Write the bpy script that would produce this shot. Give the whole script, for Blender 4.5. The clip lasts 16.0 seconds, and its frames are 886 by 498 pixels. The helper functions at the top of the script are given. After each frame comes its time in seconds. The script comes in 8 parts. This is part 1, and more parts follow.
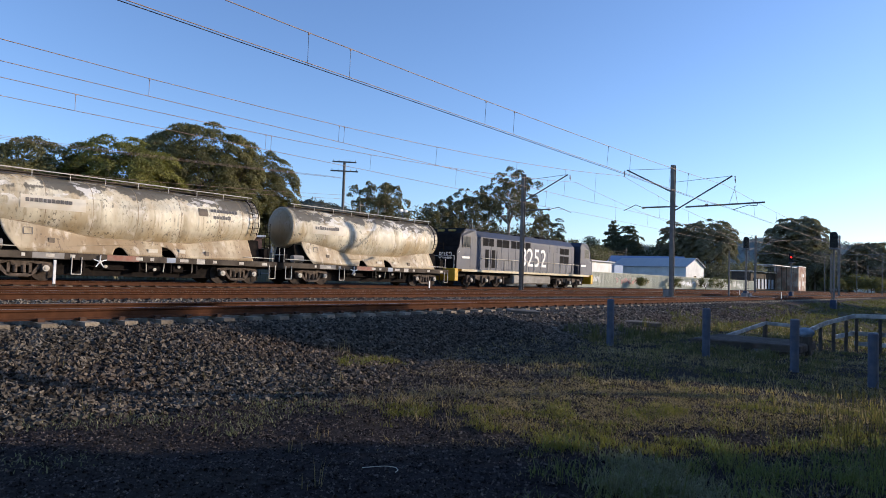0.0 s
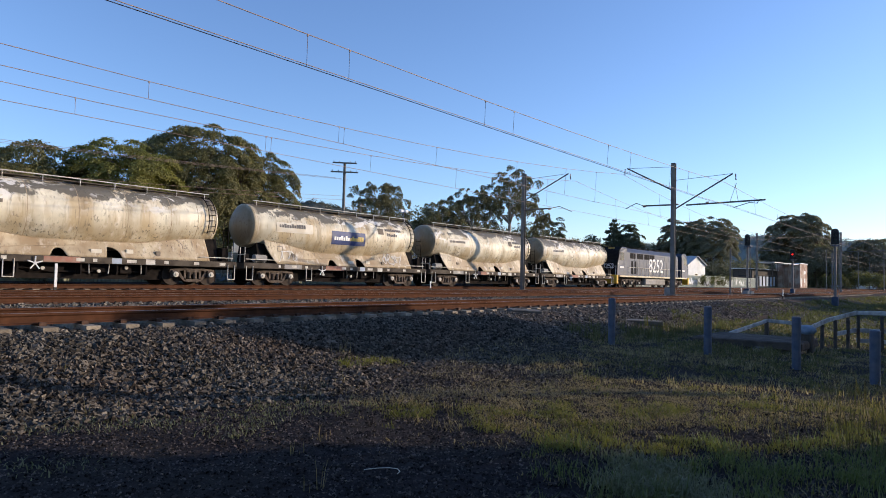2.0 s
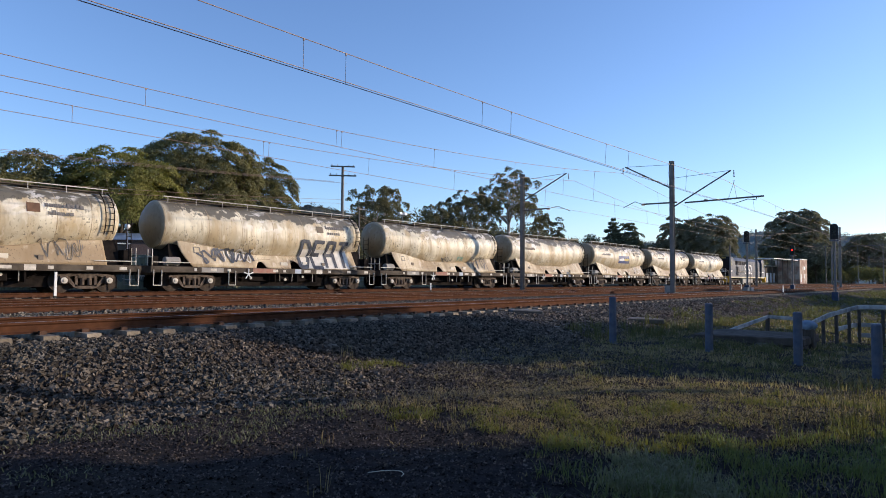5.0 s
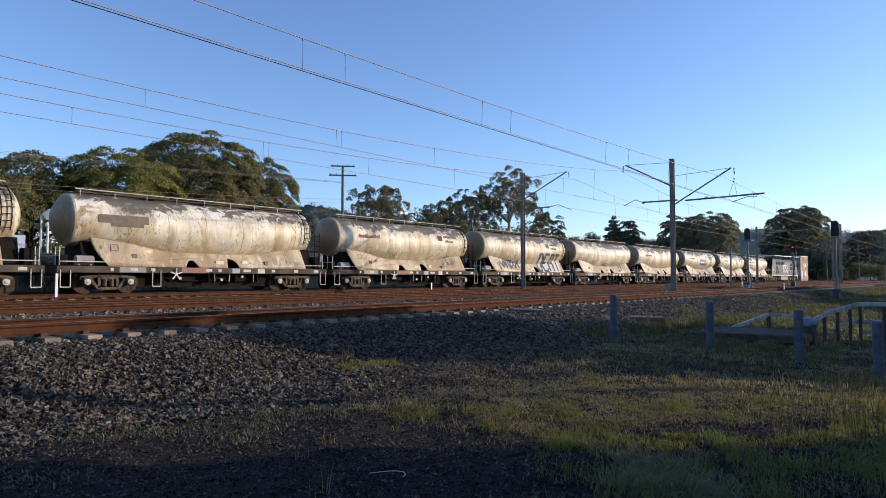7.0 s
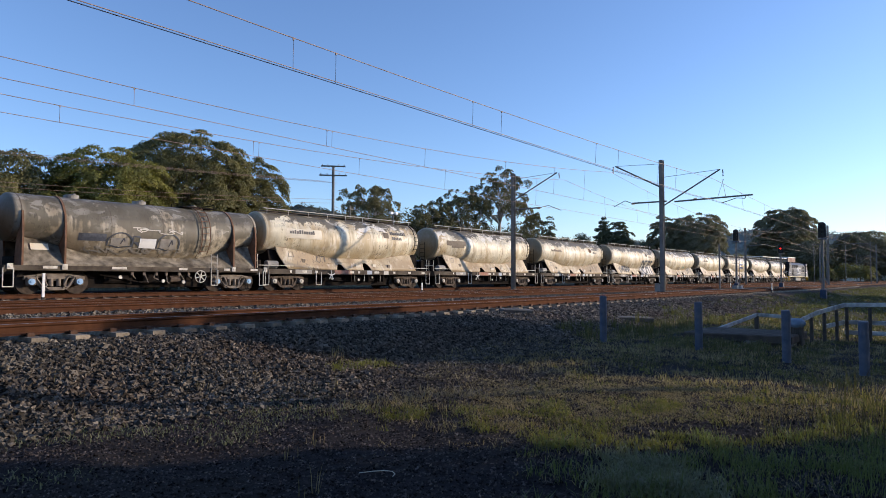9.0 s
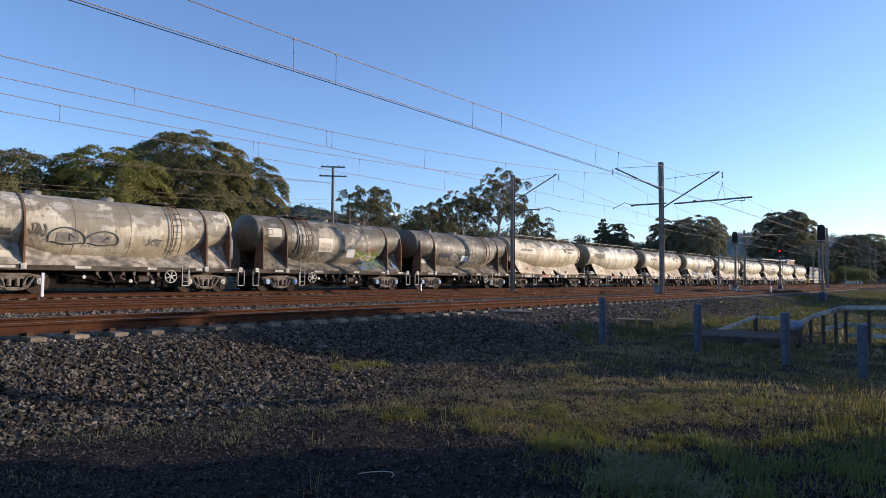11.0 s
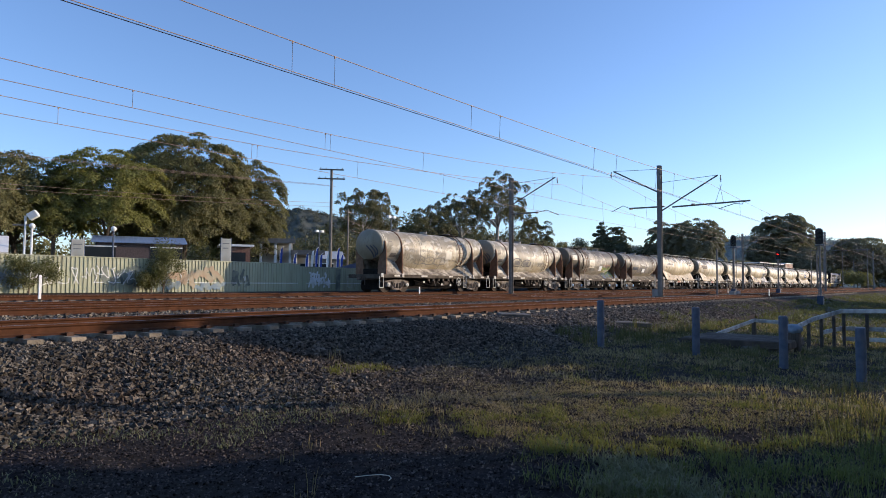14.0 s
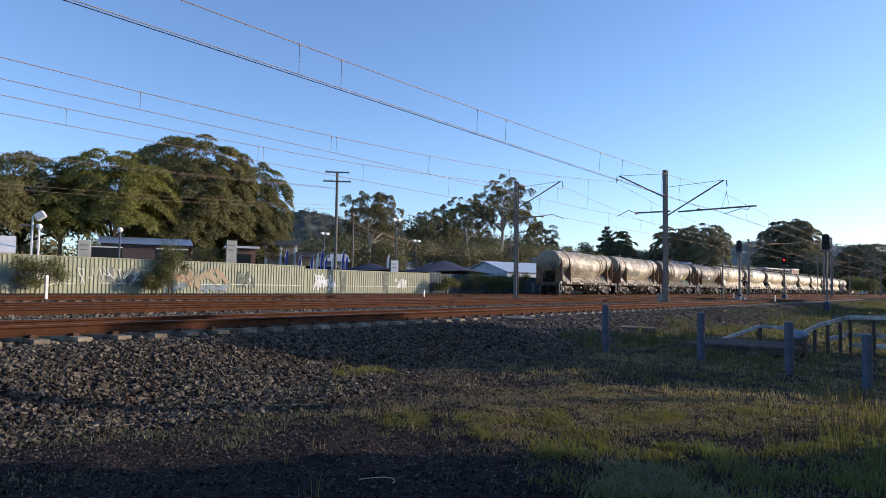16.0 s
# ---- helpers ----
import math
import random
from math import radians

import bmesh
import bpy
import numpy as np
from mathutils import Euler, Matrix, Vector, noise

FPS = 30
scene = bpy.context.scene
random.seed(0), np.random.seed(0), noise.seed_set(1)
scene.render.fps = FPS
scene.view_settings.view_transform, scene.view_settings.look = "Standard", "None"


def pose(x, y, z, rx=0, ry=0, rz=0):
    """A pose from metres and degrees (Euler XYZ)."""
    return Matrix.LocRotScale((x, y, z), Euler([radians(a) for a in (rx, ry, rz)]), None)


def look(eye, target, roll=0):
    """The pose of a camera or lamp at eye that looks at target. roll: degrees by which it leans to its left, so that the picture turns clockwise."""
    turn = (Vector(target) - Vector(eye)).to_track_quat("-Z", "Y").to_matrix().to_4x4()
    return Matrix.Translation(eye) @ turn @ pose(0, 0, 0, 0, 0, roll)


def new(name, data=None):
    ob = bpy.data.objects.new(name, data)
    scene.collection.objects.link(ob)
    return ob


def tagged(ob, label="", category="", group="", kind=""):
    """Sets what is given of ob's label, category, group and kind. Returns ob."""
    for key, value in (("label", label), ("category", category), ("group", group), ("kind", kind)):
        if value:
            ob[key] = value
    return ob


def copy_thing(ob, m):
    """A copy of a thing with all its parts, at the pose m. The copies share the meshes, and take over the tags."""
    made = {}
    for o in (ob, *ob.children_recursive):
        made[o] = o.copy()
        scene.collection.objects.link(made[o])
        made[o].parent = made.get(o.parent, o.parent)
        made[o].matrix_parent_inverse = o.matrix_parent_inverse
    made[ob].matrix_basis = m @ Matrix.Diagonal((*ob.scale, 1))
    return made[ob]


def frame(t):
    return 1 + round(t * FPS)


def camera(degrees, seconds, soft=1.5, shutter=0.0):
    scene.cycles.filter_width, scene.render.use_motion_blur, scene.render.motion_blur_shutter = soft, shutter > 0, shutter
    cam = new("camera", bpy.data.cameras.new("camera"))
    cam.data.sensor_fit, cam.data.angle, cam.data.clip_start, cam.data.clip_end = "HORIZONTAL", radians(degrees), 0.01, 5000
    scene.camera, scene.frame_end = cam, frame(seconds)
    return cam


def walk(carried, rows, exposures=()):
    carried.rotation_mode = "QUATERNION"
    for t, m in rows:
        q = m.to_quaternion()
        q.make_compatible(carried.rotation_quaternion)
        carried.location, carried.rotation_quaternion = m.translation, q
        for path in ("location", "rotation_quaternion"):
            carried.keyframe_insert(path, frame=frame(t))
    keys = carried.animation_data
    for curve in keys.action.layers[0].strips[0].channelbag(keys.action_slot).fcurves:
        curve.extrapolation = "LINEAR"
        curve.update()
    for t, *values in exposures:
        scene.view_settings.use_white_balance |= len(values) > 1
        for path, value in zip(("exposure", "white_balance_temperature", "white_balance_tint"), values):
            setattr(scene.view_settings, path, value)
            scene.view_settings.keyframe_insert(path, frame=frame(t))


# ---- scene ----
# one lens for the whole shot; the camera is held by hand and only sways
cam = camera(68.57, 16.0, soft=0.9)
walk(cam, [
    (0, pose(-0.009, -0.004, 0.687, 92.462, -1.854, -50.579)),
    (0.5, pose(-0.012, -0.007, 0.694, 92.403, -1.993, -50.798)),
    (1, pose(-0.005, -0.005, 0.693, 92.366, -1.516, -50.815)),
    (1.5, pose(0.002, -0.003, 0.694, 92.371, -1.541, -50.664)),
    (2, pose(-0.005, -0.011, 0.697, 92.454, -1.379, -50.467)),
    (2.5, pose(-0.006, -0.008, 0.697, 92.589, -1.318, -50.325)),
    (3, pose(-0, -0.012, 0.69, 92.718, -0.996, -50.638)),
    (3.5, pose(-0.005, -0.011, 0.698, 92.687, -0.758, -50.733)),
    (4, pose(0.002, 0.002, 0.689, 92.672, -0.672, -50.687)),
    (6.5, pose(-0.008, -0.004, 0.697, 92.541, 0.033, -50.277)),
    (7, pose(0, 0, 0.7, 92.54, -0.05, -50.412)),
    (7.5, pose(0.013, 0.002, 0.696, 92.596, -0.249, -50.542)),
    (8, pose(-0.001, -0.002, 0.694, 92.597, -0.212, -50.7)),
    (8.5, pose(-0.004, -0.006, 0.693, 92.599, -0.222, -50.953)),
    (9, pose(-0.003, -0.009, 0.695, 92.582, -0.138, -51.247)),
    (11.5, pose(-0.01, -0.008, 0.693, 92.692, -0.363, -51.307)),
    (12, pose(-0.011, -0.015, 0.695, 92.702, -0.316, -51.28)),
    (12.5, pose(-0.01, -0.013, 0.693, 92.749, -0.238, -51.282)),
    (13, pose(-0.001, -0.006, 0.692, 92.825, -0.126, -51.324)),
    (13.5, pose(-0.001, -0.007, 0.692, 92.887, -0.189, -51.39)),
    (14, pose(0.003, -0.006, 0.692, 92.94, -0.451, -51.449)),
    (14.5, pose(-0.003, -0.006, 0.693, 92.989, -0.675, -51.462)),
    (15, pose(-0.007, -0.009, 0.701, 93.011, -0.853, -51.349)),
    (15.5, pose(-0.006, -0.01, 0.696, 93.116, -0.942, -51.165)),
    (16, pose(-0.008, -0.011, 0.692, 93.219, -0.871, -51.037)),
], exposures=[(0, 0.69, 6130, 21), (6.5, 0.66, 6130, 21), (9, 0.64, 6130, 21), (12.5, 0.67, 6130, 21), (14, 0.74, 6200, 21), (16, 0.77, 6220, 21)])

# ---------------------------------------------------------------- light
SUN_AZ = math.atan2(-0.64, 0.77)          # towards the sun, seen from above
SUN_EL = radians(12.6)
to_sun = Vector((math.cos(SUN_AZ) * math.cos(SUN_EL), math.sin(SUN_AZ) * math.cos(SUN_EL), math.sin(SUN_EL)))
world = bpy.data.worlds.new("sky")
scene.world = world
world.use_nodes = True
wn = world.node_tree
sky = wn.nodes.new("ShaderNodeTexSky")
sky.sky_type = "NISHITA"
sky.sun_disc = False
sky.sun_elevation = SUN_EL
sky.sun_rotation = math.pi / 2 - SUN_AZ
sky.air_density, sky.dust_density, sky.ozone_density = 0.94, 0.35, 3.4
wn.nodes["Background"].inputs[1].default_value = 0.15
wn.links.new(sky.outputs[0], wn.nodes["Background"].inputs[0])
sun = new("sun", bpy.data.lights.new("sun", "SUN"))
sun.data.energy, sun.data.angle, sun.data.color = 3.1, radians(0.5), (1.0, 0.85, 0.60)
sun.matrix_world = look((0, 0, 60), Vector((0, 0, 60)) - to_sun)


# ---------------------------------------------------------------- materials
def surf(name, c1, c2, scale=4.0, rough=0.8, bump=0.2, metal=0.0, stain=None, stain_scale=0.6, stain_amt=0.5,
         stretch=(1, 1, 1), fine=40.0, island=0.0, objrand=0.0, gloss=0.2):
    """Two-scale procedural surface: grain between c1 and c2, broad stains, bump."""
    m = bpy.data.materials.new(name)
    m.use_nodes = True
    nt = m.node_tree
    N, Lk = nt.nodes, nt.links
    b = N["Principled BSDF"]
    b.inputs["Roughness"].default_value = rough
    b.inputs["Metallic"].default_value = metal
    b.inputs["Specular IOR Level"].default_value = gloss
    tc = N.new("ShaderNodeTexCoord")
    mp = N.new("ShaderNodeMapping")
    mp.inputs["Scale"].default_value = stretch
    Lk.new(tc.outputs["Object"], mp.inputs[0])
    n1 = N.new("ShaderNodeTexNoise")
    n1.inputs["Scale"].default_value, n1.inputs["Detail"].default_value = scale, 6
    Lk.new(mp.outputs[0], n1.inputs["Vector"])
    r1 = N.new("ShaderNodeMapRange")
    r1.inputs[1].default_value, r1.inputs[2].default_value = 0.3, 0.7
    Lk.new(n1.outputs[0], r1.inputs[0])
    mix = N.new("ShaderNodeMix")
    mix.data_type = "RGBA"
    mix.inputs[6].default_value, mix.inputs[7].default_value = (*c1, 1), (*c2, 1)
    Lk.new(r1.outputs[0], mix.inputs[0])
    out = mix.outputs[2]
    if stain:
        n2 = N.new("ShaderNodeTexNoise")
        n2.inputs["Scale"].default_value, n2.inputs["Detail"].default_value = stain_scale, 5
        Lk.new(mp.outputs[0], n2.inputs["Vector"])
        r2 = N.new("ShaderNodeMapRange")
        r2.inputs[1].default_value, r2.inputs[2].default_value = 0.45, 0.7
        r2.inputs[4].default_value = stain_amt
        Lk.new(n2.outputs[0], r2.inputs[0])
        m2 = N.new("ShaderNodeMix")
        m2.data_type = "RGBA"
        m2.inputs[7].default_value = (*stain, 1)
        Lk.new(out, m2.inputs[6])
        Lk.new(r2.outputs[0], m2.inputs[0])
        out = m2.outputs[2]
    for amount, kind in ((island, "geo"), (objrand, "obj")):
        if amount:
            src = N.new("ShaderNodeNewGeometry" if kind == "geo" else "ShaderNodeObjectInfo")
            sock = src.outputs["Random Per Island"] if kind == "geo" else src.outputs["Random"]
            rr = N.new("ShaderNodeMapRange")
            rr.inputs[3].default_value, rr.inputs[4].default_value = 1 - amount, 1 + amount
            Lk.new(sock, rr.inputs[0])
            hs = N.new("ShaderNodeHueSaturation")
            Lk.new(rr.outputs[0], hs.inputs["Value"])
            Lk.new(out, hs.inputs["Color"])
            out = hs.outputs[0]
    Lk.new(out, b.inputs["Base Color"])
    if bump:
        n3 = N.new("ShaderNodeTexNoise")
        n3.inputs["Scale"].default_value, n3.inputs["Detail"].default_value = fine, 4
        Lk.new(mp.outputs[0], n3.inputs["Vector"])
        bp = N.new("ShaderNodeBump")
        bp.inputs["Strength"].default_value, bp.inputs["Distance"].default_value = bump, 0.02
        Lk.new(n3.outputs[0], bp.inputs["Height"])
        Lk.new(bp.outputs[0], b.inputs["Normal"])
    return m


def tank_paint(name, cream, streak, soot, soot_low, soot_high, soot_amt, patchy=0.4, edge_lo=0.36, edge_hi=0.54, flecks=0.75, body=5.65):
    """Cement tank: cream paint, run-down streaks and a crust of old cement over the top."""
    m = bpy.data.materials.new(name)
    m.use_nodes = True
    nt = m.node_tree
    N, Lk = nt.nodes, nt.links
    b = N["Principled BSDF"]
    b.inputs["Roughness"].default_value = 0.42
    tc, oi = N.new("ShaderNodeTexCoord"), N.new("ShaderNodeObjectInfo")
    off = N.new("ShaderNodeVectorMath")
    off.operation = "MULTIPLY_ADD"
    off.inputs[1].default_value = (40, 17, 9)
    Lk.new(oi.outputs["Random"], off.inputs[0])
    Lk.new(tc.outputs["Object"], off.inputs[2])

    def noise_of(scale, stretch, lo, hi, detail=5, top=1.0, warp=0.0):
        mp = N.new("ShaderNodeMapping")
        mp.inputs["Scale"].default_value = stretch
        Lk.new(off.outputs[0], mp.inputs[0])
        n = N.new("ShaderNodeTexNoise")
        n.inputs["Scale"].default_value, n.inputs["Detail"].default_value = scale, detail
        n.inputs["Distortion"].default_value = warp
        Lk.new(mp.outputs[0], n.inputs["Vector"])
        r = N.new("ShaderNodeMapRange")
        r.inputs[1].default_value, r.inputs[2].default_value, r.inputs[4].default_value = lo, hi, top
        Lk.new(n.outputs[0], r.inputs[0])
        return r.outputs[0]

    def blend(a, colour, fac):
        x = N.new("ShaderNodeMix")
        x.data_type = "RGBA"
        x.inputs[7].default_value = (*colour, 1)
        if isinstance(a, tuple):
            x.inputs[6].default_value = (*a, 1)
        else:
            Lk.new(a, x.inputs[6])
        Lk.new(fac, x.inputs[0])
        return x.outputs[2]

    def times(x, y):
        k = N.new("ShaderNodeMath")
        k.operation = "MULTIPLY"
        Lk.new(x, k.inputs[0])
        Lk.new(y, k.inputs[1])
        return k.outputs[0]

    def span(x, lo, hi, a=0.0, top=1.0):
        r = N.new("ShaderNodeMapRange")
        r.inputs[1].default_value, r.inputs[2].default_value, r.inputs[3].default_value, r.inputs[4].default_value = lo, hi, a, top
        Lk.new(x, r.inputs[0])
        return r.outputs[0]

    sep = N.new("ShaderNodeSeparateXYZ")
    Lk.new(tc.outputs["Object"], sep.inputs[0])
    col = blend(cream, tuple(c * 0.62 for c in cream), noise_of(0.8, (1, 1, 1), 0.38, 0.66))
    col = blend(col, streak, noise_of(1.5, (1, 1, 0.25), 0.44, 0.66, top=0.85))
    col = blend(col, tuple(c * 0.62 for c in streak), noise_of(8, (1, 1, 0.05), 0.55, 0.72, top=0.6))
    # rust that runs down beside the weld seams
    ping = N.new("ShaderNodeMath")
    ping.operation = "PINGPONG"
    ping.inputs[1].default_value = 0.925
    push = N.new("ShaderNodeMath")
    push.inputs[1].default_value = 5.75 + 18.5
    Lk.new(sep.outputs[0], push.inputs[0])
    Lk.new(push.outputs[0], ping.inputs[0])
    col = blend(col, tuple(c * 0.6 for c in streak), times(span(ping.outputs[0], 0.0, 0.30, 1.0, 0.0), noise_of(2.2, (0.7, 1, 0.35), 0.40, 0.66, top=0.9)))
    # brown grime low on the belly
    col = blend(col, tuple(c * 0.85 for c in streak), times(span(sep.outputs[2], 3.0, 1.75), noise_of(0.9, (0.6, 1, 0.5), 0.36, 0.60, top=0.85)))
    col = blend(col, (0.86, 0.80, 0.68), noise_of(2.6, (1.2, 1, 0.5), 0.58, 0.70, top=0.45))
    # crust of soot and cement on the crown, breaking up in ragged runs down the flanks
    edge = span(sep.outputs[2], soot_low, soot_high)
    crust = noise_of(1.3, (0.6, 1, 0.8), 0.34, 0.62, detail=9)
    drips = noise_of(6.5, (1, 1, 0.10), 0.35, 0.70, top=0.42)
    add = N.new("ShaderNodeMath")
    add.inputs[1].default_value = patchy
    Lk.new(crust, add.inputs[0])
    add2 = N.new("ShaderNodeMath")
    Lk.new(add.outputs[0], add2.inputs[0])
    Lk.new(drips, add2.inputs[1])
    size = N.new("ShaderNodeMath")
    size.operation = "ABSOLUTE"
    Lk.new(sep.outputs[0], size.inputs[0])
    mask = times(span(times(edge, add2.outputs[0]), edge_lo, edge_hi, 0.0, soot_amt), span(size.outputs[0], body, body + 0.25, 1.0, 0.0))
    col = blend(col, soot, mask)
    flake = times(noise_of(3.2, (0.55, 1, 0.8), 0.53, 0.56, detail=12, top=flecks, warp=0.6), span(sep.outputs[2], soot_low - 0.25, soot_low + 0.3))
    flake = times(flake, noise_of(0.6, (0.8, 1, 1), 0.46, 0.56))
    col = blend(col, (0.78, 0.74, 0.66), flake)
    # speckle of dark grime and thin black runs
    col = blend(col, tuple(c * 0.6 for c in soot), times(noise_of(11, (1, 1, 0.55), 0.58, 0.63, detail=12, top=0.7), noise_of(0.9, (1, 1, 1), 0.45, 0.60)))
    col = blend(col, tuple(c * 0.7 for c in soot), times(noise_of(9, (1, 1, 0.04), 0.60, 0.68, detail=6, top=0.55), noise_of(1.0, (0.7, 1, 0.7), 0.42, 0.62)))
    # dished ends darkened, putting the rear end's shade into the paint
    col = blend(col, tuple(c * 0.42 for c in streak), span(size.outputs[0], body + 0.22, body + 0.42, 0.0, 0.86))
    Lk.new(col, b.inputs["Base Color"])
    n3 = N.new("ShaderNodeTexNoise")
    n3.inputs["Scale"].default_value, n3.inputs["Detail"].default_value = 3.0, 8
    Lk.new(off.outputs[0], n3.inputs["Vector"])
    bp = N.new("ShaderNodeBump")
    bp.inputs["Strength"].default_value, bp.inputs["Distance"].default_value = 0.25, 0.03
    Lk.new(n3.outputs[0], bp.inputs["Height"])
    Lk.new(bp.outputs[0], b.inputs["Normal"])
    ro = N.new("ShaderNodeMapRange")
    ro.inputs[3].default_value, ro.inputs[4].default_value = 0.36, 0.74
    b.inputs["Specular IOR Level"].default_value = 0.42
    Lk.new(n3.outputs[0], ro.inputs[0])
    Lk.new(ro.outputs[0], b.inputs["Roughness"])
    return m


M = {}
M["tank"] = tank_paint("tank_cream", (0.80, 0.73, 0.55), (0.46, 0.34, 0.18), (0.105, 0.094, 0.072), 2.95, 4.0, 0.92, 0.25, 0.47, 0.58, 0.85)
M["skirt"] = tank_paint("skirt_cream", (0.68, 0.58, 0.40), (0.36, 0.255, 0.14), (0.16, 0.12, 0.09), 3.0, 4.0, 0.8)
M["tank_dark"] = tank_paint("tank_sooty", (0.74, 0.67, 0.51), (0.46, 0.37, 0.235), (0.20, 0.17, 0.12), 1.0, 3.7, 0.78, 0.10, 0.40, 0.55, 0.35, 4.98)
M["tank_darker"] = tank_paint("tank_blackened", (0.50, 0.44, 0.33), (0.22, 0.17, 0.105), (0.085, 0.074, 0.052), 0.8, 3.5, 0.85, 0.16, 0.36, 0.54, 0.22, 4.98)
# Grime darkened to near black: the shade beneath the wagons is in it.
M["under"] = surf("underframe_grime_shade", (0.008, 0.007, 0.0065), (0.024, 0.019, 0.016), 5, 0.9, 0.3, gloss=0.08)
# Wheels darker than the bogies: shade under the wagon is in the colour.
M["wheel"] = surf("wheel_grime_shade", (0.03, 0.023, 0.018), (0.075, 0.056, 0.043), 6, 0.85, 0.3)
M["bogie"] = surf("bogie_rust", (0.060, 0.046, 0.036), (0.15, 0.115, 0.088), 7, 0.85, 0.4)
M["sill"] = surf("sill_dusty", (0.045, 0.036, 0.028), (0.10, 0.082, 0.064), 3, 0.85, 0.3, stain=(0.15, 0.125, 0.095), stain_amt=0.7, stain_scale=1.2, gloss=0.1)
M["bar"] = surf("worn_white_paint", (0.50, 0.47, 0.40), (0.68, 0.64, 0.56), 9, 0.6, 0.1, stain=(0.25, 0.2, 0.14), stain_amt=0.5, stain_scale=3)
M["loco"] = surf("loco_blue_grey", (0.040, 0.050, 0.080), (0.062, 0.074, 0.108), 1.2, 0.5, 0.08, stain=(0.065, 0.062, 0.06), stain_amt=0.6, gloss=0.25)
M["loco_dark"] = surf("loco_dark", (0.008, 0.008, 0.010), (0.018, 0.017, 0.017), 3, 0.85, 0.1, gloss=0.1)
M["loco_roof"] = surf("loco_roof", (0.045, 0.048, 0.06), (0.08, 0.08, 0.085), 2, 0.7, 0.1)
M["yellow"] = surf("safety_yellow", (0.70, 0.40, 0.02), (0.78, 0.47, 0.04), 4, 0.5, 0.05, stain=(0.3, 0.2, 0.08), stain_amt=0.5)
M["white"] = surf("white_paint", (0.74, 0.73, 0.70), (0.82, 0.81, 0.78), 5, 0.5, 0.05)
M["black_paint"] = surf("black_paint", (0.02, 0.02, 0.02), (0.04, 0.04, 0.04), 8, 0.6, 0.05)
M["blue_paint"] = surf("blue_paint", (0.03, 0.06, 0.22), (0.05, 0.09, 0.28), 3, 0.5, 0.05, stain=(0.2, 0.2, 0.22), stain_amt=0.3)
M["graffiti"] = surf("spray_paint", (0.05, 0.05, 0.06), (0.10, 0.11, 0.13), 6, 0.5, 0.0)
M["rail"] = surf("rail_rust", (0.070, 0.031, 0.017), (0.112, 0.050, 0.027), 6, 0.9, 0.2, stain=(0.05, 0.025, 0.016), stain_amt=0.6, stain_scale=2, gloss=0.05)
M["rail_head"] = surf("rail_running_top", (0.38, 0.34, 0.30), (0.5, 0.46, 0.42), 5, 0.35, 0.02, 0.9)
M["sleeper"] = surf("concrete_sleeper", (0.20, 0.165, 0.125), (0.33, 0.28, 0.215), 12, 0.9, 0.4, stain=(0.11, 0.08, 0.055), stain_amt=0.7, stain_scale=2, objrand=0.25, gloss=0.05)
M["clip"] = surf("rail_clip", (0.06, 0.035, 0.025), (0.11, 0.06, 0.04), 12, 0.8, 0.2)
M["gravel"] = surf("dark_gravel", (0.019, 0.0165, 0.017), (0.105, 0.088, 0.08), 9, 0.95, 0.4, island=0.9, gloss=0.08)
M["stone"] = surf("ballast_stone", (0.036, 0.032, 0.027), (0.150, 0.131, 0.106), 9, 0.95, 0.5, stain=(0.13, 0.085, 0.06), stain_amt=0.3, stain_scale=0.5, island=0.75, gloss=0.03)
M["stone_mid"] = surf("shoulder_stone", (0.055, 0.047, 0.039), (0.20, 0.172, 0.14), 9, 0.95, 0.5, stain=(0.16, 0.10, 0.07), stain_amt=0.35, stain_scale=0.5, island=0.75, gloss=0.03)
M["stone_pale"] = surf("pale_ballast_stone", (0.07, 0.061, 0.049), (0.20, 0.175, 0.14), 9, 0.95, 0.5, stain=(0.16, 0.09, 0.06), stain_amt=0.4, stain_scale=0.5, island=0.6, gloss=0.03)
M["ballast_bed"] = surf("ballast_bed", (0.018, 0.0155, 0.0145), (0.105, 0.088, 0.076), 16, 0.95, 1.0, stain=(0.105, 0.062, 0.042), stain_amt=0.55, stain_scale=0.4, fine=22, gloss=0.02)
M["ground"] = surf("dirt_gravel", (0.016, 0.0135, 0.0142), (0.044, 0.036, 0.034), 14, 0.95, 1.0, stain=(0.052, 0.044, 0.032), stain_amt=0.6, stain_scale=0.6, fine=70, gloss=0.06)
M["far_ground"] = surf("far_grass", (0.026, 0.028, 0.012), (0.055, 0.050, 0.026), 0.5, 0.95, 0.3, stain=(0.10, 0.085, 0.062), stain_amt=0.5, stain_scale=0.1, gloss=0.05)
M["steel"] = surf("mast_steel", (0.14, 0.132, 0.122), (0.21, 0.197, 0.18), 3, 0.65, 0.1, stain=(0.12, 0.08, 0.055), stain_amt=0.5)
M["wire"] = surf("wire_copper", (0.26, 0.17, 0.125), (0.36, 0.25, 0.19), 2, 0.6, 0.0)
M["insulator"] = surf("insulator", (0.10, 0.07, 0.06), (0.16, 0.11, 0.09), 8, 0.3, 0.0)
M["galv"] = surf("galvanised_post", (0.062, 0.082, 0.122), (0.105, 0.128, 0.17), 6, 0.6, 0.1, 0.0, stain=(0.16, 0.15, 0.14), stain_amt=0.4, stain_scale=3)
M["timber"] = surf("grey_timber", (0.055, 0.047, 0.040), (0.12, 0.10, 0.083), 4, 0.9, 0.4, stretch=(6, 6, 0.5), gloss=0.1)
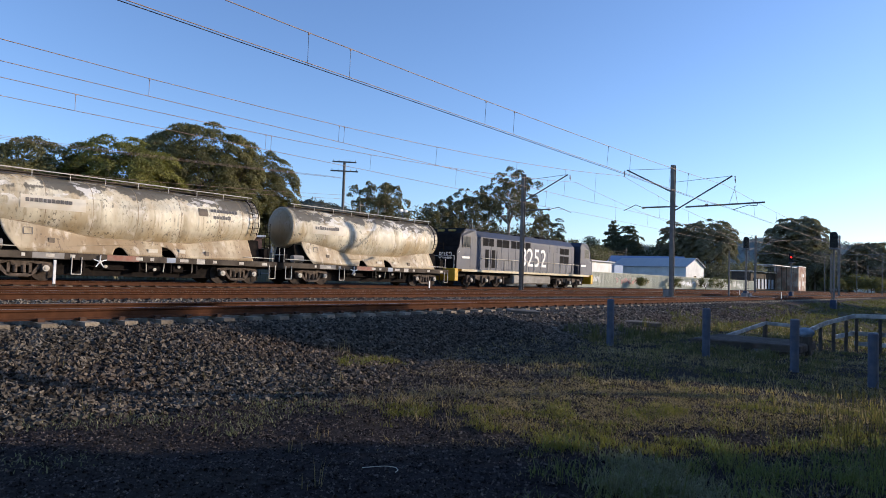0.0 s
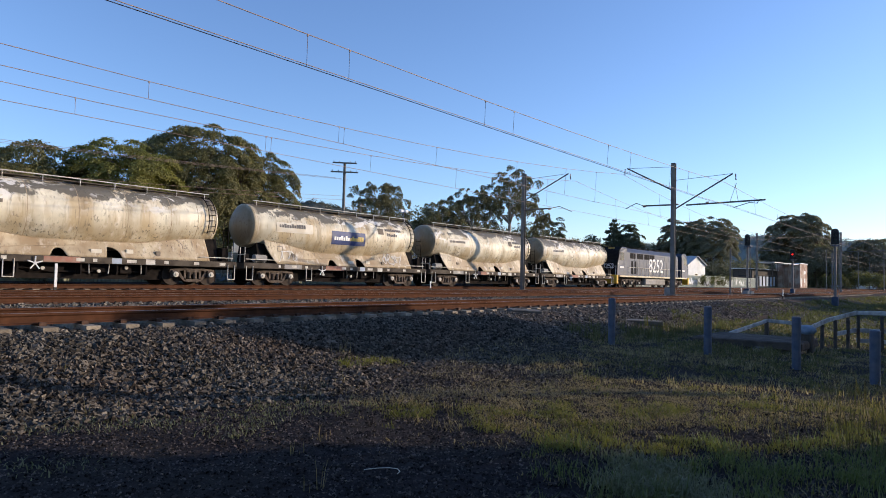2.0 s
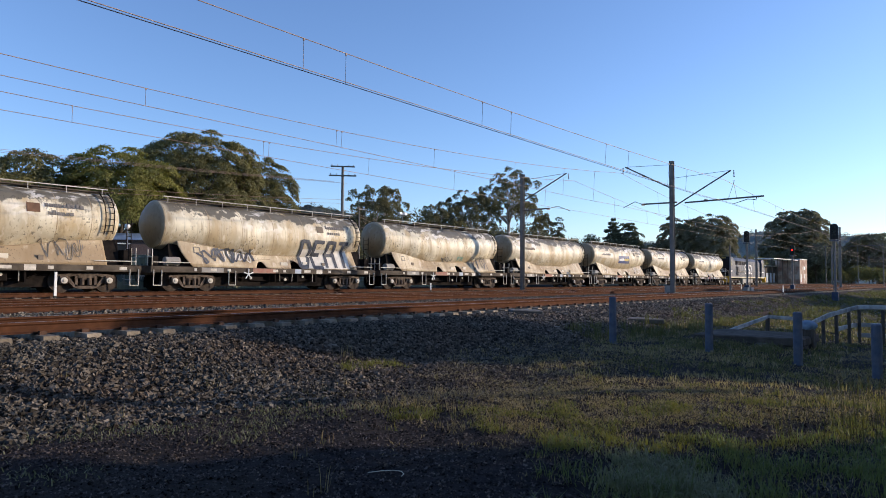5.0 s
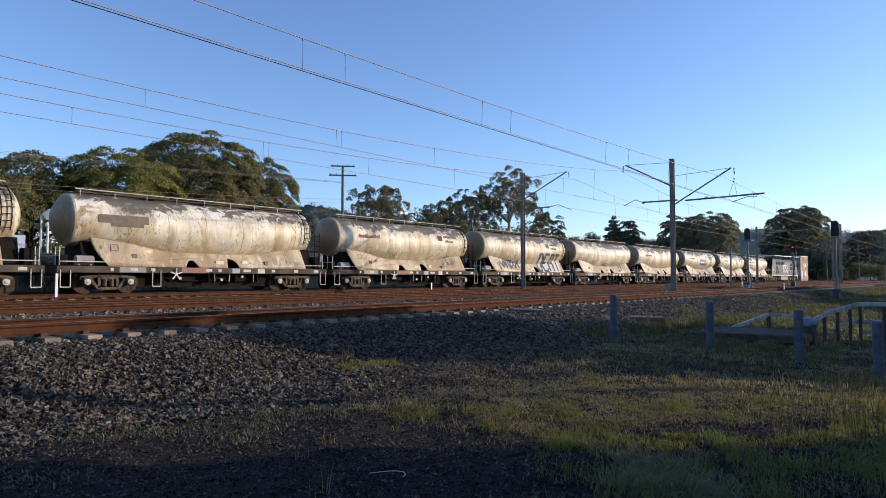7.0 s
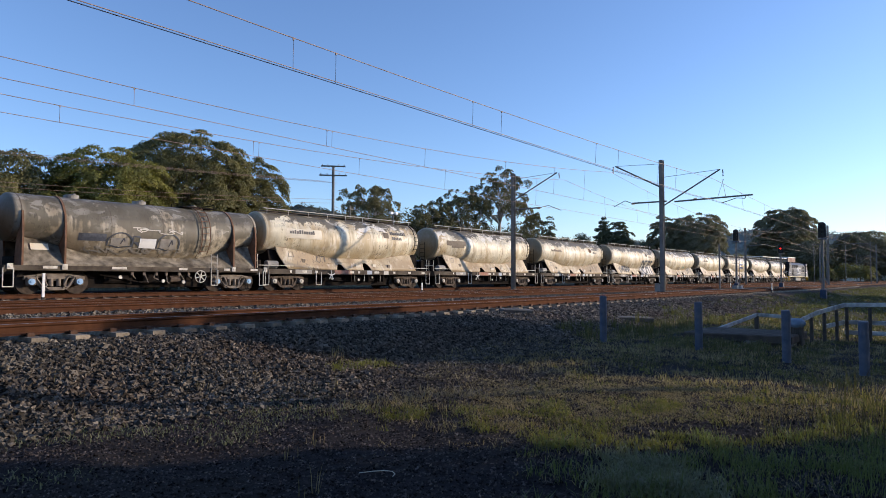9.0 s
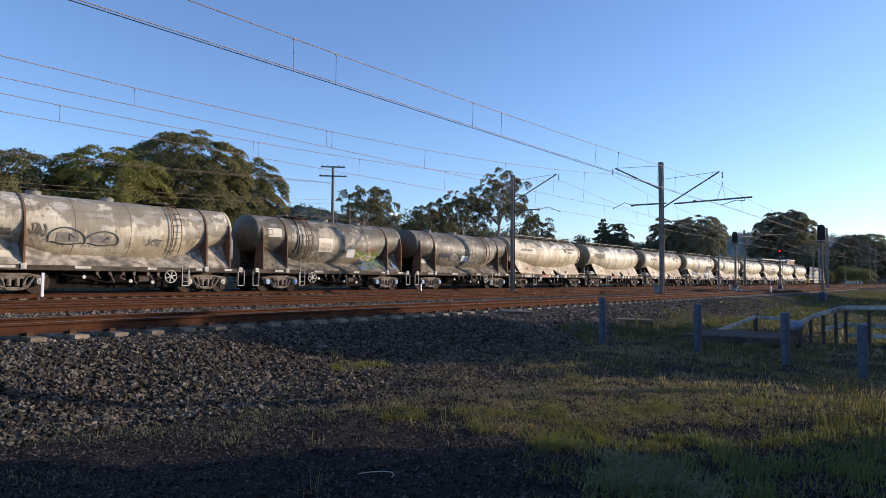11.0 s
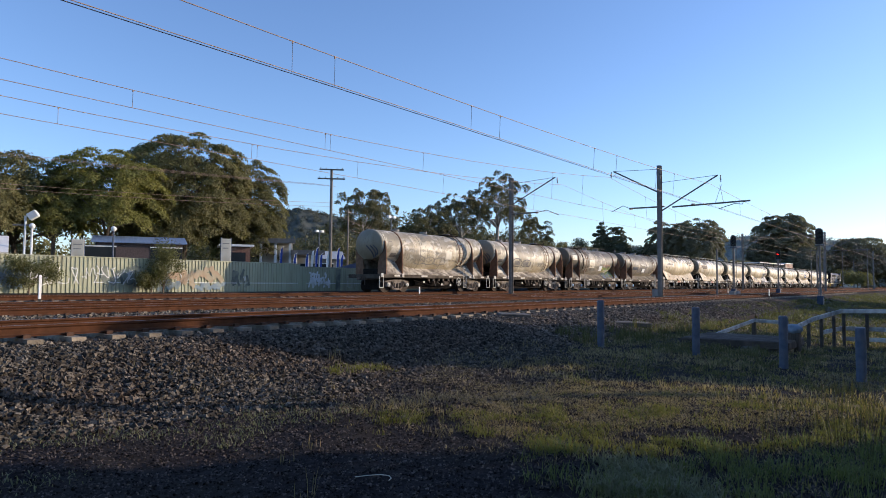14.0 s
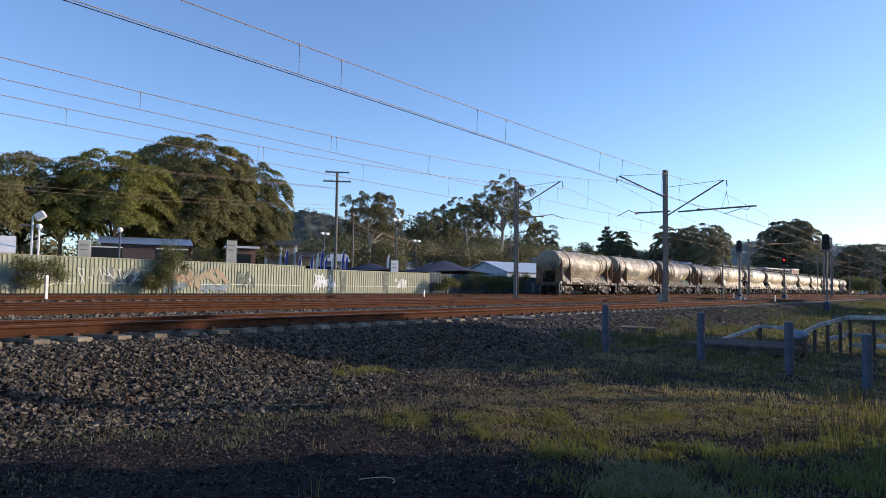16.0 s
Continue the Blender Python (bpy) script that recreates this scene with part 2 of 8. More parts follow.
M["pole_timber"] = surf("weathered_pole_timber", (0.13, 0.12, 0.105), (0.23, 0.21, 0.185), 4, 0.9, 0.4, stretch=(6, 6, 0.5), gloss=0.1)
M["white_timber"] = surf("white_timber", (0.34, 0.33, 0.31), (0.60, 0.58, 0.54), 6, 0.85, 0.3, stain=(0.10, 0.09, 0.075), stain_amt=0.7, stain_scale=2, gloss=0.1)
M["fence"] = surf("fence_sheet", (0.32, 0.33, 0.225), (0.44, 0.445, 0.315), 0.7, 0.6, 0.1, stain=(0.20, 0.185, 0.12), stain_amt=0.6, stain_scale=0.5, stretch=(1, 1, 0.3))
M["fence_pale"] = surf("pale_fence_sheet", (0.44, 0.45, 0.35), (0.58, 0.58, 0.47), 0.7, 0.6, 0.1, stain=(0.32, 0.29, 0.21), stain_amt=0.6, stain_scale=0.3, stretch=(1, 1, 0.3))
# Dark blue-grey copy of the fence sheet: the train's shadow put into the colour.
M["fence_shaded"] = surf("shaded_fence_sheet", (0.055, 0.075, 0.095), (0.09, 0.115, 0.14), 0.7, 0.6, 0.1, stain=(0.05, 0.055, 0.06), stain_amt=0.6, stain_scale=0.5, stretch=(1, 1, 0.3))
M["slab_brown"] = surf("weathered_brown_slab", (0.055, 0.045, 0.038), (0.13, 0.105, 0.085), 4, 0.9, 0.6, stain=(0.04, 0.036, 0.03), stain_amt=0.7, stain_scale=1.5, gloss=0.1)
M["concrete"] = surf("concrete", (0.085, 0.08, 0.07), (0.17, 0.155, 0.14), 5, 0.9, 0.4, stain=(0.06, 0.055, 0.04), stain_amt=0.6)
M["seam"] = surf("seam_brown", (0.24, 0.17, 0.10), (0.48, 0.39, 0.26), 2, 0.7, 0.0)
M["bogie_dust"] = surf("dusty_bogie", (0.13, 0.105, 0.085), (0.25, 0.21, 0.17), 6, 0.85, 0.3)
M["bark"] = surf("bark", (0.10, 0.075, 0.055), (0.20, 0.16, 0.12), 5, 0.95, 0.6, stretch=(1, 1, 0.25))
M["gum_bark"] = surf("gum_bark", (0.30, 0.25, 0.20), (0.48, 0.42, 0.35), 3, 0.9, 0.3, stretch=(1, 1, 0.3))


def leaf_mat(name, c1, c2, light=0.25):
    m = surf(name, c1, c2, 0.25, 0.6, 0.0, island=0.45, gloss=0.25)
    nt = m.node_tree
    b = nt.nodes["Principled BSDF"]
    tr = nt.nodes.new("ShaderNodeBsdfTranslucent")
    tr.inputs[0].default_value = (c2[0] * 1.6, c2[1] * 1.7, c2[2], 1)
    ms = nt.nodes.new("ShaderNodeMixShader")
    ms.inputs[0].default_value = light
    nt.links.new(b.outputs[0], ms.inputs[1])
    nt.links.new(tr.outputs[0], ms.inputs[2])
    nt.links.new(ms.outputs[0], nt.nodes["Material Output"].inputs[0])
    return m


M["fig"] = leaf_mat("fig_leaves", (0.074, 0.073, 0.031), (0.175, 0.158, 0.064), 0.25)
M["fig_light"] = leaf_mat("fig_leaves_light", (0.092, 0.097, 0.029), (0.21, 0.198, 0.055), 0.3)
M["gum"] = leaf_mat("gum_leaves", (0.074, 0.070, 0.040), (0.165, 0.148, 0.080), 0.25)
M["pine"] = leaf_mat("pine_needles", (0.048, 0.06, 0.04), (0.10, 0.112, 0.068), 0.2)
M["grass"] = leaf_mat("grass_blades", (0.075, 0.08, 0.02), (0.175, 0.165, 0.045), 0.3)
# Darker copy of the grass: the drain's shade is put into its colour.
M["rough_grass"] = leaf_mat("rough_grass", (0.052, 0.056, 0.022), (0.125, 0.12, 0.05), 0.25)
# Paler, greyer leaves for far trees: aerial haze is put into the colour.
M["hazed_leaf"] = leaf_mat("hazed_far_leaves", (0.10, 0.10, 0.068), (0.20, 0.186, 0.122), 0.25)
M["grass_dark"] = leaf_mat("weed_leaves", (0.10, 0.105, 0.062), (0.22, 0.215, 0.125), 0.25)
M["grass_lush"] = leaf_mat("lush_grass", (0.062, 0.082, 0.026), (0.145, 0.168, 0.058), 0.3)
M["shrub"] = leaf_mat("shrub_leaves", (0.07, 0.075, 0.03), (0.15, 0.145, 0.06), 0.3)
M["dry"] = leaf_mat("dry_grass", (0.14, 0.105, 0.055), (0.32, 0.25, 0.14), 0.25)
M["dry_green"] = leaf_mat("seeding_grass", (0.03, 0.034, 0.014), (0.075, 0.07, 0.03), 0.25)
M["rust_plate"] = surf("rust_plate", (0.15, 0.08, 0.048), (0.26, 0.145, 0.088), 4, 0.85, 0.3, stain=(0.06, 0.045, 0.035), stain_amt=0.6)
M["apron"] = surf("cement_dust", (0.17, 0.14, 0.105), (0.62, 0.55, 0.44), 3.4, 0.9, 0.9, stain=(0.09, 0.073, 0.057), stain_amt=0.9, stain_scale=1.4, fine=14)
M["yellow_dim"] = surf("dim_yellow", (0.30, 0.22, 0.06), (0.4, 0.3, 0.09), 4, 0.5, 0.0)
M["glass_dark"] = surf("dark_glass", (0.02, 0.025, 0.03), (0.03, 0.035, 0.04), 1, 0.08, 0.0)
M["sill_white"] = surf("sill_stripe", (0.55, 0.47, 0.30), (0.66, 0.58, 0.42), 4, 0.6, 0.1, stain=(0.45, 0.30, 0.08), stain_amt=0.5, stain_scale=1)
M["seam_dark"] = surf("seam_grime", (0.09, 0.07, 0.052), (0.16, 0.125, 0.095), 3, 0.8, 0.1)
M["chalk_pale"] = surf("pale_worn_paint", (0.34, 0.31, 0.26), (0.5, 0.46, 0.4), 5, 0.7, 0.1)
M["tank_grey"] = surf("tank_grey", (0.24, 0.23, 0.21), (0.34, 0.32, 0.29), 3, 0.6, 0.1, stain=(0.12, 0.10, 0.08), stain_amt=0.6)
M["panel"] = surf("panel_white", (0.62, 0.57, 0.46), (0.74, 0.68, 0.56), 3, 0.5, 0.05, stain=(0.45, 0.33, 0.16), stain_amt=0.5, stain_scale=1.5)
M["letter"] = surf("faded_lettering", (0.10, 0.095, 0.09), (0.2, 0.18, 0.16), 8, 0.6, 0.0)
M["patch"] = surf("grey_overpaint", (0.15, 0.12, 0.09), (0.22, 0.18, 0.135), 5, 0.7, 0.0)
M["sign_blue"] = surf("sign_blue", (0.035, 0.055, 0.15), (0.06, 0.08, 0.19), 3, 0.5, 0.0, stain=(0.25, 0.22, 0.17), stain_amt=0.35, stain_scale=2)
M["sign_gold"] = surf("sign_gold", (0.55, 0.40, 0.10), (0.65, 0.50, 0.16), 3, 0.5, 0.0)
M["teal_spray"] = surf("teal_spray", (0.16, 0.30, 0.24), (0.22, 0.38, 0.30), 5, 0.6, 0.0)
M["chalk"] = surf("chalk_white", (0.55, 0.52, 0.46), (0.7, 0.66, 0.6), 5, 0.7, 0.0)
M["apron_dark"] = surf("dirty_apron", (0.09, 0.075, 0.055), (0.36, 0.31, 0.235), 3.4, 0.9, 0.9, stain=(0.05, 0.04, 0.03), stain_amt=0.9, stain_scale=1.1)
# Haze is put into these colours: slightly on hill, strongly on ridge.
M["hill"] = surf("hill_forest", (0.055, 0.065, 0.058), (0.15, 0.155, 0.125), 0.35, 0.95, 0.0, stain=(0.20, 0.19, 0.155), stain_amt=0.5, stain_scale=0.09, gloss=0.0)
M["ridge"] = surf("hazed_ridge_forest", (0.19, 0.21, 0.195), (0.29, 0.305, 0.27), 0.1, 0.95, 0.0, stain=(0.28, 0.30, 0.30), stain_amt=0.5, stain_scale=0.02, gloss=0.0)
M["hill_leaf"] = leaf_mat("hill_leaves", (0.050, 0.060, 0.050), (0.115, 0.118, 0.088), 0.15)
M["ridge_leaf"] = leaf_mat("hazed_ridge_leaves", (0.14, 0.165, 0.165), (0.24, 0.26, 0.245), 0.15)
M["signal_blue"] = surf("blue_grey_box", (0.03, 0.045, 0.08), (0.05, 0.07, 0.11), 4, 0.6, 0.1)
M["white_wall"] = surf("white_cladding", (0.66, 0.66, 0.64), (0.78, 0.77, 0.74), 1.5, 0.6, 0.1, stain=(0.5, 0.48, 0.42), stain_amt=0.4)
M["grey_roof"] = surf("grey_roof_sheet", (0.34, 0.36, 0.38), (0.46, 0.47, 0.48), 1, 0.5, 0.2, stretch=(8, 0.4, 1))
M["pale_blue_roof"] = surf("pale_blue_roof_sheet", (0.36, 0.44, 0.54), (0.46, 0.53, 0.62), 1, 0.5, 0.2, stretch=(8, 0.4, 1))
M["blue_roof"] = surf("blue_roof_sheet", (0.16, 0.24, 0.38), (0.22, 0.30, 0.45), 1, 0.5, 0.2, stretch=(8, 0.4, 1))
M["brick"] = surf("red_brick_wall", (0.15, 0.08, 0.06), (0.23, 0.125, 0.09), 9, 0.85, 0.3, stain=(0.4, 0.3, 0.24), stain_amt=0.4)
# darker copy of the brick: shade under the figs put into the colour
M["brick_shaded"] = surf("shaded_brick_wall", (0.07, 0.055, 0.055), (0.12, 0.09, 0.085), 9, 0.85, 0.3)
M["cream_wall"] = surf("cream_wall", (0.45, 0.40, 0.32), (0.58, 0.52, 0.42), 2, 0.8, 0.2, stain=(0.3, 0.26, 0.2), stain_amt=0.4)
M["sail"] = surf("navy_shade_cloth", (0.030, 0.036, 0.06), (0.05, 0.058, 0.09), 2, 0.85, 0.2)
M["banner"] = surf("blue_banner", (0.03, 0.07, 0.30), (0.05, 0.10, 0.38), 2, 0.6, 0.1)
M["brick_patched"] = surf("patched_brick", (0.26, 0.15, 0.11), (0.38, 0.24, 0.175), 3, 0.85, 0.3, stain=(0.64, 0.56, 0.46), stain_amt=0.9, stain_scale=0.5)
M["blue_white"] = surf("bluish_white_panel", (0.36, 0.42, 0.50), (0.48, 0.53, 0.60), 2, 0.6, 0.1, stain=(0.25, 0.27, 0.3), stain_amt=0.5)
M["timber_dark"] = surf("dark_timber", (0.05, 0.045, 0.04), (0.10, 0.085, 0.07), 5, 0.9, 0.3)
for nm, c1, c2 in (("spray_green", (0.13, 0.22, 0.06), (0.22, 0.32, 0.10)), ("spray_yellow", (0.42, 0.34, 0.10), (0.5, 0.42, 0.16)), ("spray_blue", (0.10, 0.15, 0.26), (0.16, 0.22, 0.34)), ("spray_rust", (0.30, 0.13, 0.09), (0.36, 0.18, 0.13)), ("spray_grey", (0.20, 0.185, 0.165), (0.3, 0.28, 0.25))):
    M[nm] = surf(nm, c1, c2, 5, 0.7, 0.0, stain=(0.30, 0.25, 0.19), stain_amt=0.6, stain_scale=3)
for nm, c1, c2 in (("tag_white", (0.62, 0.62, 0.58), (0.72, 0.72, 0.68)), ("tag_blue", (0.17, 0.23, 0.27), (0.24, 0.30, 0.33)), ("tag_orange", (0.36, 0.26, 0.17), (0.41, 0.31, 0.21)),
                   ("tag_dark", (0.10, 0.115, 0.10), (0.16, 0.175, 0.15)), ("tag_grey", (0.15, 0.17, 0.15), (0.22, 0.24, 0.2)), ("tag_bright", (0.72, 0.74, 0.74), (0.8, 0.8, 0.8)), ("tag_pink", (0.42, 0.24, 0.22), (0.5, 0.3, 0.27))):
    M[nm] = surf(nm, c1, c2, 3, 0.7, 0.0, stain=(0.32, 0.33, 0.24), stain_amt=0.7, stain_scale=1.5)


# ---------------------------------------------------------------- mesh helpers
def mesh_of(bm, name, material, smooth=False):
    me = bpy.data.meshes.new(name)
    bm.to_mesh(me)
    bm.free()
    mats = material if isinstance(material, (list, tuple)) else [material]
    for x in mats:
        me.materials.append(x)
    if smooth:
        me.shade_smooth()
    return me


def part(name, bm, material, parent=None, label="", smooth=False):
    """One mesh object, under a thing or a part if a parent is given."""
    me = bm if isinstance(bm, bpy.types.Mesh) else mesh_of(bm, name, material, smooth)
    ob = new(name, me)
    if parent:
        ob.parent = parent
    if label:
        tagged(ob, label)
    return ob


def thing(name, label, category, group="", kind="", at=None):
    e = new(name)
    tagged(e, label, category, group, kind)
    if at is not None:
        e.matrix_world = at
    return e


def raw(name, verts, faces, material, smooth=False, mat_idx=None):
    me = bpy.data.meshes.new(name)
    me.from_pydata([tuple(v) for v in verts], [], faces)
    mats = material if isinstance(material, (list, tuple)) else [material]
    for x in mats:
        me.materials.append(x)
    if mat_idx is not None:
        me.polygons.foreach_set("material_index", mat_idx)
    if smooth:
        me.shade_smooth()
    me.update()
    return me


def box(bm, x0, x1, y0, y1, z0, z1, bev=0.0, m=None):
    r = bmesh.ops.create_cube(bm, size=1)
    vs = r["verts"]
    c, s = Vector(((x0 + x1) / 2, (y0 + y1) / 2, (z0 + z1) / 2)), (x1 - x0, y1 - y0, z1 - z0)
    for v in vs:
        v.co = Vector((v.co.x * s[0], v.co.y * s[1], v.co.z * s[2])) + c
    if m is not None:
        bmesh.ops.transform(bm, matrix=m, verts=vs)
    if bev:
        es = list({e for v in vs for e in v.link_edges})
        bmesh.ops.bevel(bm, geom=es, offset=bev, segments=1, affect="EDGES", profile=0.7)
    return vs


def tube(bm, a, b, r, r2=None, seg=8, caps=True):
    a, b = Vector(a), Vector(b)
    d = b - a
    q = d.to_track_quat("Z", "Y").to_matrix()
    r2 = r if r2 is None else r2
    ra, rb = [], []
    for i in range(seg):
        w = 2 * math.pi * i / seg
        o = q @ Vector((math.cos(w), math.sin(w), 0))
        ra.append(bm.verts.new(a + o * r))
        rb.append(bm.verts.new(b + o * r2))
    for i in range(seg):
        j = (i + 1) % seg
        bm.faces.new((ra[i], ra[j], rb[j], rb[i]))
    if caps:
        bm.faces.new(ra[::-1])
        bm.faces.new(rb)


def pipe(bm, pts, r, seg=6):
    for a, b in zip(pts[:-1], pts[1:]):
        tube(bm, a, b, r, seg=seg)


def disc(bm, c, axis, r, depth, seg=20):
    c, axis = Vector(c), Vector(axis).normalized()
    tube(bm, c - axis * depth / 2, c + axis * depth / 2, r, seg=seg)


def prism(bm, outline, y0, y1):
    """Extrude an outline in the x-z plane from y0 to y1."""
    a = [bm.verts.new((x, y0, z)) for x, z in outline]
    b = [bm.verts.new((x, y1, z)) for x, z in outline]
    n = len(a)
    for i in range(n):
        j = (i + 1) % n
        bm.faces.new((a[i], a[j], b[j], b[i]))
    fa, fb = bm.faces.new(a[::-1]), bm.faces.new(b)
    bmesh.ops.triangulate(bm, faces=[fa, fb])
    bmesh.ops.recalc_face_normals(bm, faces=bm.faces[:])


def smooth01(x):
    x = min(1.0, max(0.0, x))
    return x * x * (3 - 2 * x)


# ---------------------------------------------------------------- ground and railway formation
def gz(x, y):
    """Height of the ground: rail tops of the near track are z = 0."""
    low = -0.85 - 0.18 * smooth01((x - 8) / 6) * smooth01((7 - y) / 6) - 0.25 * smooth01((x - 16) / 8) * smooth01((7 - y) / 4)
    toe = 7.5 + 0.5 * math.sin(x * 0.7) * 0.5
    z = low + (-0.29 - low) * smooth01((y - toe) / (10.2 - toe)) ** 0.85
    z += 0.085 * smooth01((y - 12.8) / 0.6) + 0.25 * smooth01((y - 30.5) / 2.5)
    return z


def grid_sheet(xs, ys, fn):
    verts = [(x, y, fn(x, y)) for y in ys for x in xs]
    nx = len(xs)
    faces = [(j * nx + i, j * nx + i + 1, (j + 1) * nx + i + 1, (j + 1) * nx + i)
             for j in range(len(ys) - 1) for i in range(nx - 1)]
    return verts, faces


def spread(a, b, step):
    n = max(1, round((b - a) / step))
    return [a + (b - a) * i / n for i in range(n + 1)]


gx = spread(-3000, -200, 700)[:-1] + spread(-200, -20, 15)[:-1] + spread(-20, 0, 1)[:-1] + spread(0, 30, 0.16)[:-1] + spread(30, 90, 1)[:-1] + spread(90, 600, 15)[:-1] + spread(600, 4000, 500)
gy = spread(-3000, -200, 700)[:-1] + spread(-200, -10, 10)[:-1] + spread(-10, 0, 0.5)[:-1] + spread(0, 11, 0.16)[:-1] + spread(11, 40, 0.7)[:-1] + spread(40, 300, 20)[:-1] + spread(300, 4000, 500)


def rough_ground(x, y):
    z = gz(x, y)
    if -5 < x < 40 and -3 < y < 10:
        z += 0.05 * noise.noise((x * 0.9, y * 0.9, 0)) + 0.018 * noise.noise((x * 5, y * 5, 3))
    return z


gv, gf = grid_sheet(gx, gy, rough_ground)
gidx = []
for f in gf:
    cx_, cy_ = (gv[f[0]][0] + gv[f[2]][0]) / 2, (gv[f[0]][1] + gv[f[2]][1]) / 2
    wob = 0.5 * noise.noise((cx_ * 0.6, cy_ * 0.6, 7))
    edge_ = 7.4 + wob + 2.0 * smooth01((cx_ - 30) / 20)
    gidx.append(1 if edge_ < cy_ < 33 else (0 if cy_ <= edge_ and cy_ > -60 and cx_ < 26 + 4 * wob else 2))
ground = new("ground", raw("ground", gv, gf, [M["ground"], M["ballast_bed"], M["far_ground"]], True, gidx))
tagged(ground, "dark gravelly dirt and ballast beside the railway", "ground", kind="structure")

# ---------------------------------------------------------------- tracks
RAIL = [(-0.070, -0.17), (0.070, -0.17), (0.070, -0.158), (0.022, -0.142), (0.010, -0.125), (0.010, -0.055), (0.026, -0.040),
        (0.036, -0.032), (0.036, -0.006), (0.026, 0.0), (-0.026, 0.0), (-0.036, -0.006), (-0.036, -0.032), (-0.026, -0.040),
        (-0.010, -0.055), (-0.010, -0.125), (-0.022, -0.142), (-0.070, -0.158)]
TRACKS = (("near", 11.78, 0.0), ("second", 18.0, 0.0), ("third", 21.5, 0.0), ("far", 28.5, 0.05))
TRACK_X0, TRACK_X1 = -60.0, 700.0


def rail_mesh():
    n = len(RAIL)
    verts = [(x, y, z) for x in (TRACK_X0, TRACK_X1) for y, z in RAIL]
    faces = [(i, (i + 1) % n, n + (i + 1) % n, n + i) for i in range(n)]
    idx = [1 if i == 9 else 0 for i in range(n)]
    return raw("rail", verts, faces, [M["rail"], M["rail_head"]], False, idx)


def sleeper_mesh():
    bm = bmesh.new()
    # tapered concrete block with chamfered ends
    for y0, y1, zt in ((-1.25, -0.42, -0.19), (-0.42, 0.42, -0.215), (0.42, 1.25, -0.19)):
        vs = box(bm, -0.125, 0.125, y0, y1, -0.40, zt)
        for v in vs:
            if v.co.z > -0.3:
                v.co.x *= 0.84
                if abs(v.co.y) > 1.2:
                    v.co.y *= 0.97
    n0 = len(bm.faces)
    for s in (-0.7535, 0.7535):
        for o in (-0.11, 0.11):
            box(bm, -0.05, 0.05, s + o - 0.035, s + o + 0.035, -0.192, -0.135)
    bm.faces.ensure_lookup_table()
    for f in bm.faces[n0:]:
        f.material_index = 1
    return mesh_of(bm, "sleeper", [M["sleeper"], M["clip"]])


rail_me, sleeper_me = rail_mesh(), sleeper_mesh()
for nm, y, z in TRACKS:
    tr = thing("railway_track", "rusty steel rails on concrete sleepers in ballast", "railway track", "parallel tracks", "structure", pose(0, y, z))
    for s in (-0.7535, 0.7535):
        r = part("rail", rail_me, None, tr)
        r.location.y = s
    x0, x1 = (-4, 100) if nm == "near" else (2, 110)
    for i in range(round((x1 - x0) / 0.6)):
        sl = part("sleeper", sleeper_me, None, tr)
        sl.location = (x0 + 0.6 * i - 0.05, random.uniform(-0.02, 0.02), 0)
        sl.rotation_euler.z = random.uniform(-0.01, 0.01)

# ---------------------------------------------------------------- overhead line
SPAN, MAST_X = 63.0, 40.1
MASTS = [MAST_X + SPAN * i for i in range(-1, 6)]


def h_beam(bm, z0, z1, w=0.24, d=0.24, t=0.02):
    """Steel H section, flanges facing along x."""
    box(bm, -d / 2, -d / 2 + t, -w / 2, w / 2, z0, z1)
    box(bm, d / 2 - t, d / 2, -w / 2, w / 2, z0, z1)
    box(bm, -d / 2 + t, d / 2 - t, -t / 2, t / 2, z0, z1)


def insulator(bm, a, b, n=5, r=0.07):
    a, b = Vector(a), Vector(b)
    tube(bm, a, b, 0.02, seg=6)
    for i in range(n):
        p = a.lerp(b, (i + 0.5) / n)
        disc(bm, p, b - a, r, 0.025, 10)


def cantilever(mast, side, reach, strut_tip, strut_foot, arm_z, arm_end, reg, long_arm):
    """side: +1 points to larger y. A raking strut, a tie rod, a level arm and a cranked registration arm."""
    y = lambda v: side * v
    bm = bmesh.new()
    tube(bm, (0, y(0.1), strut_foot), (0, y(reach), strut_tip), 0.045)
    part("strut", bm, M["steel"], mast)
    bm = bmesh.new()
    tube(bm, (0, y(0.1), strut_tip - 0.15), (0, y(reach), strut_tip), 0.014, seg=5)
    part("tie_rod", bm, M["steel"], mast)
    bm = bmesh.new()
    insulator(bm, (0, y(reach + 0.15), strut_tip - 0.02), (0, y(reach + 0.17), strut_tip - 0.42), 5, 0.045)
    part("hanger_insulator", bm, M["insulator"], mast, "brown ribbed insulator")
    bm = bmesh.new()
    tube(bm, (0, y(-0.3 if not long_arm else 0.8), arm_z - (0.0 if not long_arm else 0.06)), (0, y(arm_end), arm_z + 0.02), 0.05)
    part("arm", bm, M["steel"], mast)
    bm = bmesh.new()
    if long_arm:
        insulator(bm, (0, y(1.95), arm_z), (0, y(2.15), arm_z), 3, 0.09)
    else:
        insulator(bm, (0, y(arm_end), arm_z), (0, y(arm_end + 0.22), arm_z), 3, 0.08)
    part("arm_insulator", bm, M["insulator"], mast, "brown ribbed insulator")
    bm = bmesh.new()
    pipe(bm, [(0, y(a), b) for a, b in reg], 0.022)
    part("registration_arm", bm, M["steel"], mast)


